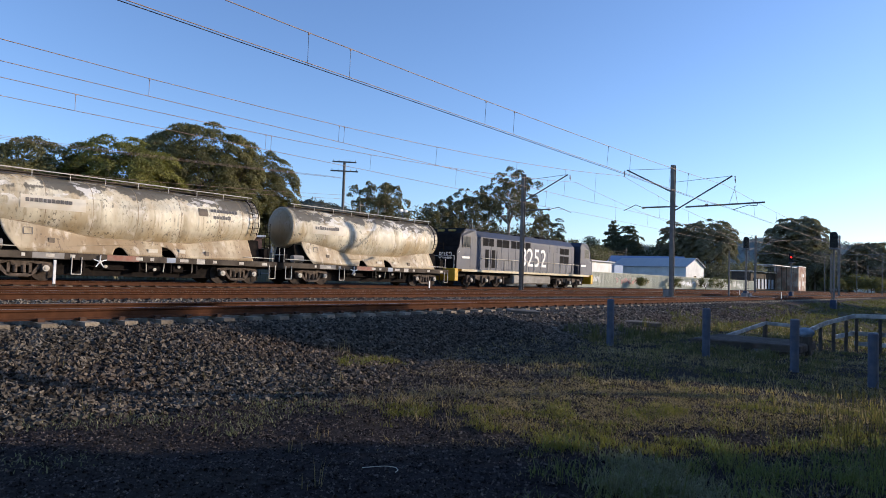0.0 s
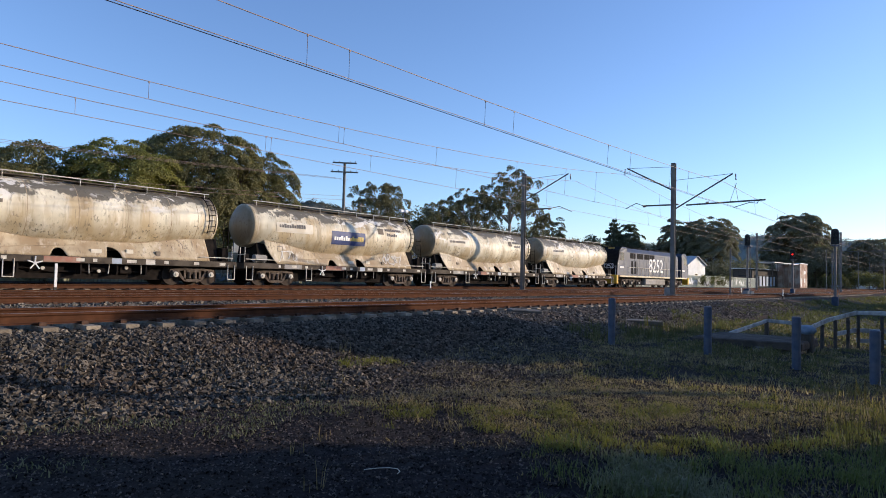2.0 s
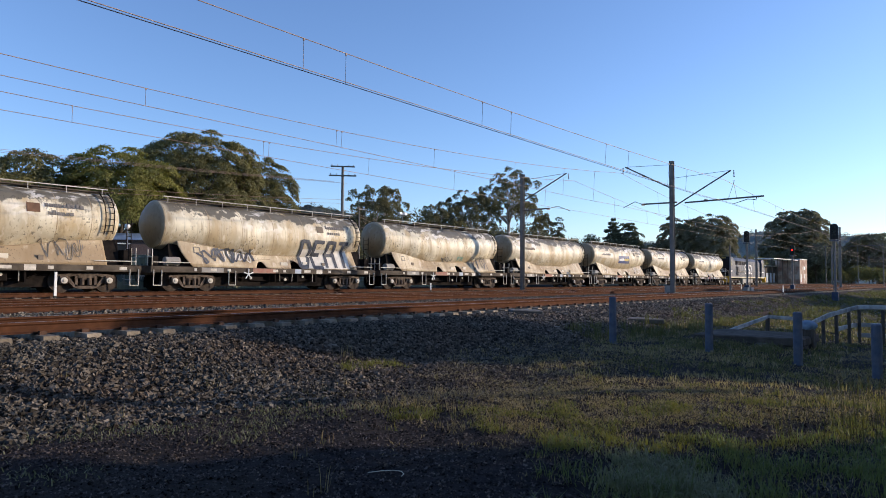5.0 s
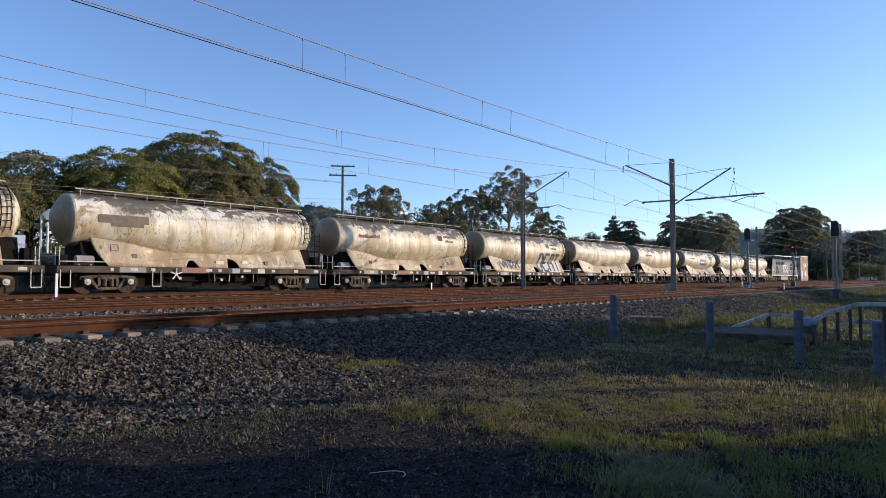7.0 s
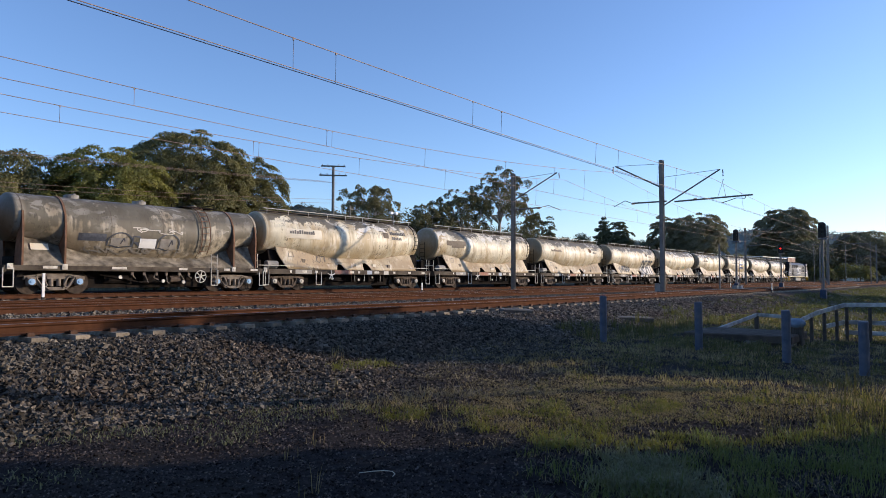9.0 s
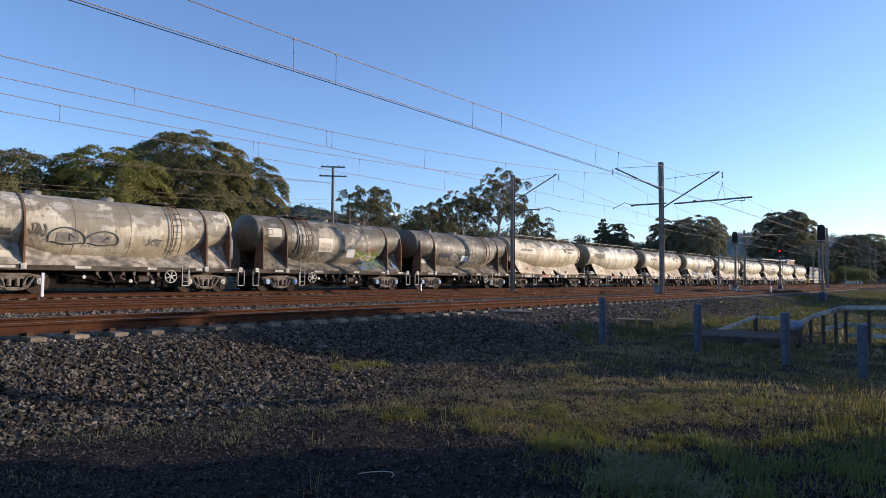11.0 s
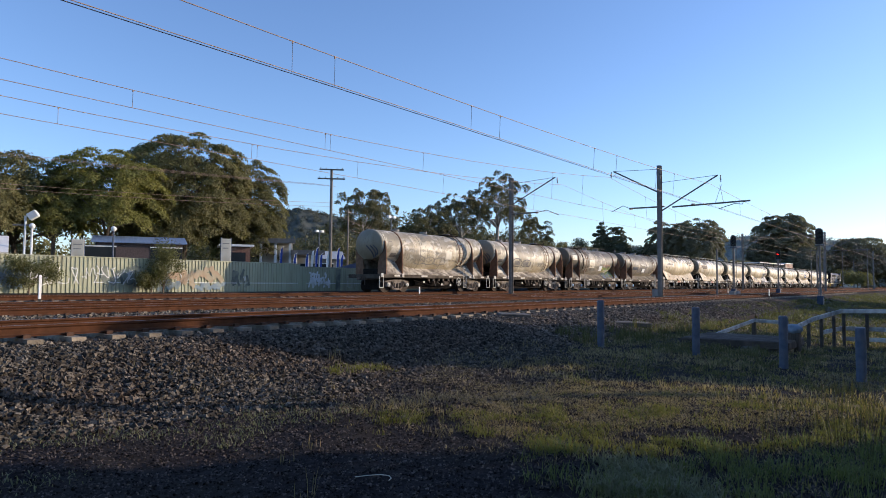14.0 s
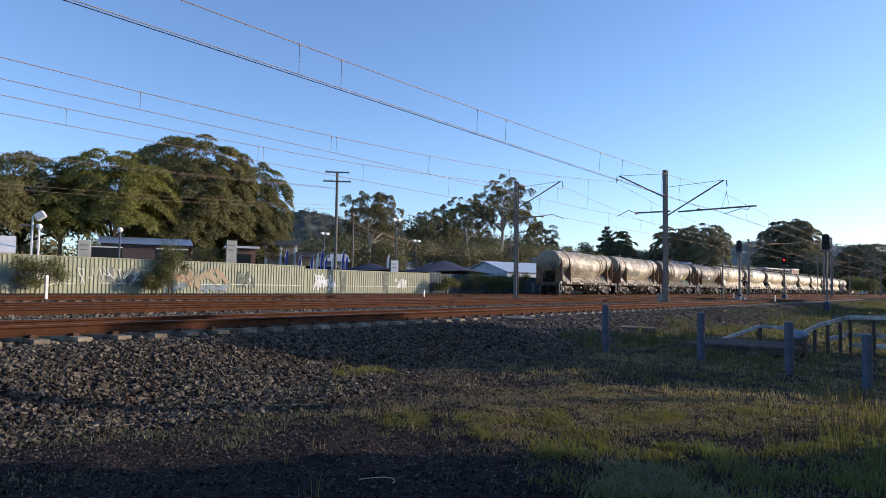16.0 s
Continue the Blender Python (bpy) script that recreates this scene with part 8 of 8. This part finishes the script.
gable_house("house", "low pale house half hidden by trees", (88, 76), -10, 12, 8, 3.2, 4.6, M["cream_wall"], M["grey_roof"], (("front", -3, 1.9, 2, 1.2), ("front", 2, 1.9, 2, 1.2)))
gable_house("house", "pale two-storey house among trees", (120, 68), -12, 14, 9, 5.0, 6.6, M["white_wall"], M["blue_roof"], (("front", -4, 3.0, 2, 1.4), ("front", 0, 3.0, 2, 1.4), ("front", 4, 3.0, 2, 1.4)))
gable_house("house", "pale two-storey house among trees", (160, 68), -70, 18, 9, 3.4, 4.8, M["white_wall"], M["grey_roof"], (("front", -4, 1.6, 3, 1.2), ("front", 2, 1.6, 3, 1.2)))


def shade_sail(x0, x1, y0, y1, z, peak, label):
    t = thing("shade_sail", label, "shade sail", "car yard shades")
    nx, ny = 10, 6
    verts = []
    for top in (0.0, -0.03):
        for j in range(ny + 1):
            for i in range(nx + 1):
                u, v = i / nx, j / ny
                verts.append((x0 + (x1 - x0) * u, y0 + (y1 - y0) * v, z + top + peak * (1 - abs(2 * u - 1) ** 1.3) * (1 - 0.8 * abs(2 * v - 1))))
    n = (nx + 1) * (ny + 1)
    f = [(j * (nx + 1) + i, j * (nx + 1) + i + 1, (j + 1) * (nx + 1) + i + 1, (j + 1) * (nx + 1) + i) for j in range(ny) for i in range(nx)]
    f += [tuple(a + n for a in q[::-1]) for q in f[:]]
    part("canopy", raw("canopy", verts, f, M["sail"], True), None, t)
    for x in (x0 + 0.1, x1 - 0.1):
        for y in (y0 + 0.1, y1 - 0.1):
            bm = bmesh.new()
            tube(bm, (x, y, -0.2), (x, y, z), 0.06, seg=8)
            part("post", bm, M["galv"], t)


shade_sail(41.0, 46.2, 41.8, 46.4, 1.95, 0.8, "navy blue shade sail over the yard")
shade_sail(46.8, 57.6, 39.4, 44.6, 1.98, 1.3, "navy blue shade sail over the yard")


def feather_banner(x, y, h, material, label):
    t = thing("feather_banner", label, "banner", "yard banners", at=pose(x, y, gz(x, y), 0, 0, -40))
    bm = bmesh.new()
    pipe(bm, [(0, 0, 0), (0, 0, h * 0.8), (0.12, 0, h * 0.95), (0.35, 0, h)], 0.02)
    part("pole", bm, M["white"], t)
    bm = bmesh.new()
    prism(bm, [(0.02, h * 0.3), (0.16, h * 0.38), (0.24, h * 0.8), (0.26, h * 0.98), (0.12, h * 0.95), (0.02, h * 0.8)], -0.008, 0.008)
    part("flag", bm, material, t)


for k, (x, y) in enumerate(((40.7, 49.4), (41.1, 49.05), (41.4, 48.8), (41.7, 48.5), (42.2, 48.1), (42.9, 47.4), (43.2, 47.2), (46.3, 44.6), (38.9, 51.0), (39.9, 50.2))):
    feather_banner(x, y, 3.4 + 0.3 * (k % 3), M["banner"] if k % 3 != 1 else M["white"], "tall blue feather banner in the yard" if k % 3 != 1 else "tall white feather banner in the yard")


def yard_sign(x, y, w, z0, z1, material, label):
    t = thing("yard_sign", label, "sign", at=pose(x, y, gz(x, y), 0, 0, -30))
    for s in (-1, 1):
        bm = bmesh.new()
        tube(bm, (s * w / 2, 0.05, -0.2), (s * w / 2, 0.05, z1 + 0.1), 0.05, seg=8)
        part("post", bm, M["galv"], t)
    bm = bmesh.new()
    box(bm, -w / 2, w / 2, -0.04, 0.02, z0, z1, 0.01)
    part("board", bm, material, t)
    for k in range(2):
        bm = bmesh.new()
        z = z1 - (z1 - z0) * (0.22 + 0.2 * k)
        box(bm, -w * 0.34, w * (0.34 - 0.1 * k), -0.05, -0.042, z - 0.035, z + 0.035)
        part("lettering_bar", bm, M["tank_grey"], t)


yard_sign(29.8, 46.0, 0.75, 2.2, 4.0, M["panel"], "tall white yard sign on two posts")
yard_sign(19.9, 49.1, 0.8, 1.9, 3.5, M["panel"], "white and blue board on posts")
yard_sign(43.9, 41.3, 0.7, 1.4, 2.9, M["white"], "white board above the fence")

# ---------------------------------------------------------------- shrubs along the fence
def shrub(x, y, h, w, seed, material, label):
    t = thing("shrub", label, "shrub", "shrubs along the fence", at=pose(x, y, gz(x, y)))
    rnd = random.Random(seed)
    cl = [((rnd.uniform(-w, w) * 0.35, rnd.uniform(-w, w) * 0.25, h * rnd.uniform(0.25, 0.78)), (w * 0.24, w * 0.22, h * 0.22)) for _ in range(9)]
    bm = bmesh.new()
    limbs(bm, (0, 0, -0.1), [c[0] for c in cl], 0.05, (0, 0, 0.3), 0.1, rnd)
    part("stems", bm, M["bark"], t)
    part("foliage", leaf_cloud("foliage", cl, 7000, 0.038, material, 0.5, seed, 0.0), None, t)


for i, (x, y, h, w) in enumerate(((12.2, 35.3, 1.7, 2.6), (19.0, 35.4, 2.9, 2.4), (18.2, 35.2, 1.5, 1.8), (44.2, 35.3, 1.5, 2.6), (48.4, 35.2, 2.3, 3.4), (52.0, 35.3, 1.9, 3.2), (55.5, 35.3, 2.0, 2.8), (85, 35.3, 1.5, 2.4), (98, 35.3, 1.6, 2.4), (112, 35.2, 1.9, 3.0), (121, 35.2, 2.2, 4.0))):
    shrub(x * FENCE, y * FENCE, h * 1.12, w * 0.95, 80 + i, M["shrub"], "scrubby olive shrub against the fence")

# ---------------------------------------------------------------- ballast stones and grass
def scatter_stones(name, label, pts, size, seed, material):
    """Angular stones, one mesh; pts is an (n, 3) array."""
    rnd = np.random.RandomState(seed)
    n = len(pts)
    cube = np.array([[-1, -1, -1], [1, -1, -1], [1, 1, -1], [-1, 1, -1], [-1, -1, 1], [1, -1, 1], [1, 1, 1], [-1, 1, 1]], float)
    v = cube[None] * (1 + 0.45 * rnd.uniform(-1, 1, (n, 8, 3)))
    v *= (rnd.uniform(0.55, 1.15, (n, 1, 3)) * np.array([1.0, 0.85, 0.62])) * (size * rnd.uniform(0.6, 1.25, (n, 1, 1)))
    ang = rnd.uniform(0, 6.283, (n, 3)) * np.array([0.14, 0.14, 1.0])
    ca, sa = np.cos(ang), np.sin(ang)
    x, y, z = v[..., 0], v[..., 1], v[..., 2]
    y, z = y * ca[:, :1] - z * sa[:, :1], y * sa[:, :1] + z * ca[:, :1]
    x, z = x * ca[:, 1:2] + z * sa[:, 1:2], -x * sa[:, 1:2] + z * ca[:, 1:2]
    x, y = x * ca[:, 2:] - y * sa[:, 2:], x * sa[:, 2:] + y * ca[:, 2:]
    v = np.stack([x, y, z], -1) + pts[:, None, :]
    q = np.array([[0, 3, 2, 1], [4, 5, 6, 7], [0, 1, 5, 4], [1, 2, 6, 5], [2, 3, 7, 6], [3, 0, 4, 7]])
    f = (np.arange(n)[:, None, None] * 8 + q[None]).reshape(-1, 4)
    me = bpy.data.meshes.new(name)
    me.from_pydata(v.reshape(-1, 3).tolist(), [], f.tolist())
    me.materials.append(material)
    return tagged(new(name, me), label, "stones", kind="stuff")


def on_ground(xy, lift=0.0):
    return np.array([(x, y, rough_ground(x, y) + lift) for x, y in xy])


rs = np.random.RandomState(5)


def strip(n, x0, x1, y0, y1, near=1.0):
    u = rs.rand(n) ** near
    return np.stack([x0 + (x1 - x0) * u, rs.uniform(y0, y1, n)], 1)


toe = 6.6 + 0.7 * rs.rand(38000) ** 2
a = strip(38000, 0.5, 15, 6.3, 10.62)
a = a[(a[:, 1] > toe[: len(a)] + 0.25 * np.sin(a[:, 0] * 0.9) + 0.09 * np.maximum(0, a[:, 0] - 6))]
scatter_stones("ballast_stones", "loose angular grey and brown ballast stones", on_ground(a, 0.008), 0.030, 1, M["stone"])
a = strip(36000, 14, 46, 7.9, 10.62, 1.3)
scatter_stones("ballast_stones", "loose angular grey ballast stones on the shoulder", on_ground(a, 0.012), 0.042, 2, M["stone_mid"])
a = strip(13000, 1, 40, 10.5, 17.2, 1.3)
scatter_stones("ballast_stones", "pale ballast stones between the tracks", on_ground(a, 0.012), 0.045, 3, M["stone_pale"])
a = strip(64000, 1.2, 10, 0.4, 7.4, 1.0)
scatter_stones("loose_gravel", "fine dark gravel spread over the dirt", on_ground(a, 0.001), 0.009, 4, M["gravel"])


a = strip(16000, 5.0, 13, 4.6, 9.4, 1.0)
a = a[(a[:, 0] * 0.639 + a[:, 1] * 0.769 > 7.2 + 1.2 * rs.rand(len(a))) & (a[:, 1] < 9.6 - 0.14 * a[:, 0])]
scatter_stones("loose_stones", "small angular stones strewn over the dirt", on_ground(a, 0.004), 0.017, 7, M["stone"])
a = strip(1200, 1.3, 10, 0.5, 7.2, 1.0)
scatter_stones("pale_pebbles", "pale pebbles scattered over the dark dirt", on_ground(a, 0.003), 0.009, 6, M["stone_pale"])


def grass_patch(name, label, tufts, material, seed, blades=9, h=(0.10, 0.24), wide=0.006, lean=0.5, spread_r=0.06):
    """tufts: (n, 3) roots. Each blade is a bent tapering strip."""
    rnd = np.random.RandomState(seed)
    n = len(tufts) * blades
    root = np.repeat(tufts, blades, 0) + np.concatenate([rnd.normal(0, spread_r, (n, 2)), np.zeros((n, 1))], 1)
    hh = rnd.uniform(h[0], h[1], (n, 1)) * np.repeat(rnd.uniform(0.6, 1.25, (len(tufts), 1)), blades, 0)
    a = rnd.uniform(0, 6.283, n)
    d = np.stack([np.cos(a), np.sin(a), np.zeros(n)], 1)
    s = np.stack([-np.sin(a), np.cos(a), np.zeros(n)], 1) * wide * rnd.uniform(0.7, 1.4, (n, 1))
    up = np.array([0, 0, 1.0])
    l = lean * rnd.uniform(0.2, 1.0, (n, 1))
    mid = root + up * hh * 0.55 + d * hh * l * 0.35
    tip = root + up * hh * (1 - 0.25 * l) + d * hh * l
    v = np.stack([root - s, root + s, mid + s * 0.8, mid - s * 0.8, tip], 1).reshape(-1, 3)
    k = np.arange(n)[:, None] * 5
    quads = (k + np.array([[0, 1, 2, 3]])).tolist()
    tris = (k + np.array([[3, 2, 4]])).tolist()
    me = bpy.data.meshes.new(name)
    me.from_pydata(v.tolist(), [], quads + tris)
    me.materials.append(material)
    return tagged(new(name, me), label, "grass", kind="stuff")


def pick(n, x0, x1, y0, y1, dens, seed):
    r = np.random.RandomState(seed)
    out = []
    while len(out) < n:
        x, y = r.uniform(x0, x1), r.uniform(y0, y1)
        if r.rand() < dens(x, y):
            out.append((x, y))
    return on_ground(out, -0.01)


def patchy(x, y, s=0.8, k=0.0):
    return smooth01((noise.noise((x * s, y * s, 11 + k)) + 0.25) / 0.5)


def verge(x, y):
    """Share of grass on the verge: patches on the gravel, thick towards the drain."""
    edge = 4.7 + 0.36 * (x - 6)
    return smooth01((x - 4.9) / 1.8) * smooth01((edge - y) / 1.4) * (0.05 + 0.95 * patchy(x, y, 1.15) ** 3)


def lit_strip(x, y):
    """The strip of brighter grass between the two shadows."""
    q = x * 0.639 + y * 0.769
    return smooth01((q - 5.2) / 0.5) * smooth01((8.0 - q) / 0.7) * smooth01((x - 4.6) / 1.0) * patchy(x, y, 1.5, 2) ** 4


grass_patch("green_grass", "short green grass in patches on the verge", pick(520, 4, 17, 0.4, 8.4, verge, 21), M["grass"], 31, 10, (0.03, 0.10), 0.004, 0.8)
grass_patch("green_grass", "bright low grass on the open verge", pick(620, 4.6, 10, 0.4, 5.6, lit_strip, 41), M["grass"], 41, 18, (0.03, 0.11), 0.003, 1.1, 0.05)
grass_patch("dry_grass", "dry straw-coloured grass on the verge", pick(5600, 3.2, 17, 0.6, 8.0, lambda x, y: (0.12 + 0.88 * patchy(x, y, 0.8, 5) ** 2) * smooth01((x - 4.0) / 3), 22), M["dry"], 32, 7, (0.015, 0.065), 0.003, 1.7)


def shaded_bank(x, y):
    """The lush edge of the verge in the deep shade close by."""
    q = x * 0.639 + y * 0.769
    return smooth01((0.64 - y / x) / 0.14) * smooth01((5.9 - q) / 0.6)


def soft_patch(x, y):
    """A cushion of grey-green weed at the edge of the shade."""
    return smooth01((0.5 - y / x) / 0.08) * smooth01((y / x - 0.24) / 0.08) * smooth01((6.1 - math.hypot(x, y)) / 0.5) * smooth01((math.hypot(x, y) - 4.6) / 0.4)


grass_patch("weeds", "low grey-green weeds in a soft cushion", pick(260, 3.6, 8.5, -0.6, 3.4, lambda x, y: soft_patch(x, y) * (0.1 + 0.9 * patchy(x, y, 2.2, 33)), 23), M["grass_dark"], 33, 18, (0.02, 0.13), 0.005, 1.3, 0.07)
grass_patch("lush_grass", "lush green grass in deep shade", pick(620, 3.6, 8.5, -1.0, 3.4, lambda x, y: shaded_bank(x, y) * (0.03 + 0.97 * patchy(x, y, 1.9, 21) ** 3), 63), M["grass_lush"], 63, 16, (0.05, 0.19), 0.003, 1.1, 0.055)
grass_patch("dry_stubble", "pale brown stubble on the sunlit verge", pick(4200, 5.4, 14, 1.2, 7.0, lambda x, y: smooth01((x * 0.639 + y * 0.769 - 6.2) / 0.5) * smooth01((10.0 - x * 0.639 - y * 0.769) / 1.0) * smooth01((0.82 - y / x) / 0.2) * smooth01((11.0 - x) / 3.0) * (0.25 + 0.75 * patchy(x, y, 1.4, 31)), 65), M["dry"], 65, 8, (0.015, 0.055), 0.003, 1.8, 0.06)
grass_patch("straw", "flattened pale straw on the gravel", pick(150, 5.2, 7.6, 4.0, 5.8, lambda x, y: patchy(x, y, 1.2, 23), 64), M["dry"], 64, 7, (0.06, 0.20), 0.0025, 2.2, 0.08)
grass_patch("tall_grass", "tall seeding grass stalks", pick(150, 5.6, 10.5, -0.8, 1.7, lambda x, y: smooth01((x - 5.6) / 1.5) * patchy(x, y, 0.9, 8), 24), M["dry_green"], 34, 4, (0.2, 0.62), 0.003, 0.4)
grass_patch("rough_grass", "rough green grass round the drain pit", pick(3000, 11.5, 30, -2, 7.2, lambda x, y: 0.04 + 0.96 * patchy(x, y, 0.7, 3) ** 2, 25), M["rough_grass"], 35, 10, (0.03, 0.13), 0.006, 1.0)
grass_patch("rough_grass", "rough green grass beyond the drain pit", pick(6500, 24, 110, -4, 9.4, lambda x, y: 0.3 + 0.7 * patchy(x, y, 0.25, 3), 26), M["rough_grass"], 36, 8, (0.06, 0.2), 0.02, 0.8)
grass_patch("tall_weeds", "tangled weeds round the drain pit", pick(170, 15.8, 17.6, 2.4, 6.2, lambda x, y: 0.05 + 0.95 * patchy(x, y, 1.4, 4) ** 2, 61), M["rough_grass"], 61, 9, (0.06, 0.24), 0.006, 0.9)
grass_patch("dry_grass", "dry brownish grass among the green", pick(3600, 9, 30, -1, 8.2, lambda x, y: 0.15 + 0.85 * patchy(x, y, 0.6, 15), 62), M["dry"], 62, 7, (0.03, 0.13), 0.006, 1.1)
grass_patch("tall_weeds", "taller weeds at the foot of the ballast", pick(200, 15, 24, 6.6, 8.4, lambda x, y: patchy(x, y, 0.7, 4), 42), M["rough_grass"], 42, 8, (0.15, 0.45), 0.007, 0.4)
grass_patch("sparse_weeds", "thin weeds growing through the gravel", pick(34, 2.4, 10, 3.6, 9.0, lambda x, y: 1.0, 27), M["dry"], 37, 7, (0.05, 0.22), 0.003, 0.45, 0.05)
grass_patch("sparse_weeds", "creeping weeds at the foot of the ballast", pick(170, 1.8, 6.0, 5.4, 7.0, lambda x, y: patchy(x, y, 0.9, 14) ** 2, 28), M["grass_dark"], 38, 12, (0.02, 0.08), 0.005, 1.5, 0.1)
grass_patch("green_tuft", "bright tuft of grass on the gravel", pick(90, 7.0, 8.3, 7.65, 8.05, lambda x, y: 1.0, 29), M["grass"], 39, 11, (0.04, 0.12), 0.005)
# fallen branches by the ballast
for k, (x, y, L, a) in enumerate(((33.5, 9.6, 5.5, 20), (38.5, 9.3, 4.5, 160), (31.0, 9.0, 3.0, 60), (44.0, 9.0, 4.0, 30))):
    rnd = random.Random(300 + k)
    br = thing("fallen_branch", "bare grey fallen branch beside the ballast", "branch", "fallen branches", at=pose(x, y, rough_ground(x, y), 0, 0, a))
    bm = bmesh.new()
    pts = [Vector((L * (j / 6 - 0.5), rnd.uniform(-0.2, 0.2), 0.03 + 0.25 * math.sin(math.pi * j / 6) * rnd.uniform(0.7, 1.1))) for j in range(7)]
    pipe(bm, pts, 0.022, 6)
    part("limb", bm, M["bark"], br)
    for j in (2, 3, 4, 5):
        bm = bmesh.new()
        pipe(bm, [pts[j], pts[j] + Vector((rnd.uniform(0.3, 0.9), rnd.uniform(-0.5, 0.5), rnd.uniform(0.0, 0.2)))], 0.01, 5)
        part("twig", bm, M["bark"], br)
# a bent piece of pale wire on the dirt
bm = bmesh.new()
pts = [Vector((3.60, 3.72, 0)), Vector((3.67, 3.64, 0.01)), Vector((3.73, 3.57, 0.012)), Vector((3.76, 3.51, 0.01)), Vector((3.745, 3.47, 0.006)), Vector((3.705, 3.46, 0.0))]
pipe(bm, [p + Vector((0, 0, rough_ground(p.x, p.y) + 0.012)) for p in pts], 0.0035, 6)
tagged(part("bent_wire", bm, M["bar"]), "bent piece of pale wire lying on the dirt", "wire")

# ---------------------------------------------------------------- movement
def motions():
    """The train draws away along the far track, slowing a little; its wheels roll."""
    for ob, off in WAGONS + [(loco, 23.9)]:
        walk(ob, [(t, pose(run(t) + off, TRAIN_Y, TRAIN_Z)) for t in [i * 0.5 for i in range(33)]])
    ticks = [i / 30 for i in range(481)]
    for ob, off in WAGONS + [(loco, 23.9)]:
        for w in ob.children_recursive:
            if w.name.startswith("wheelset"):
                x, z = w.location.x, w.location.z
                walk(w, [(t, pose(x, 0, z, 0, math.degrees((run(t) - run(0)) / 0.46), 0)) for t in ticks])


motions()
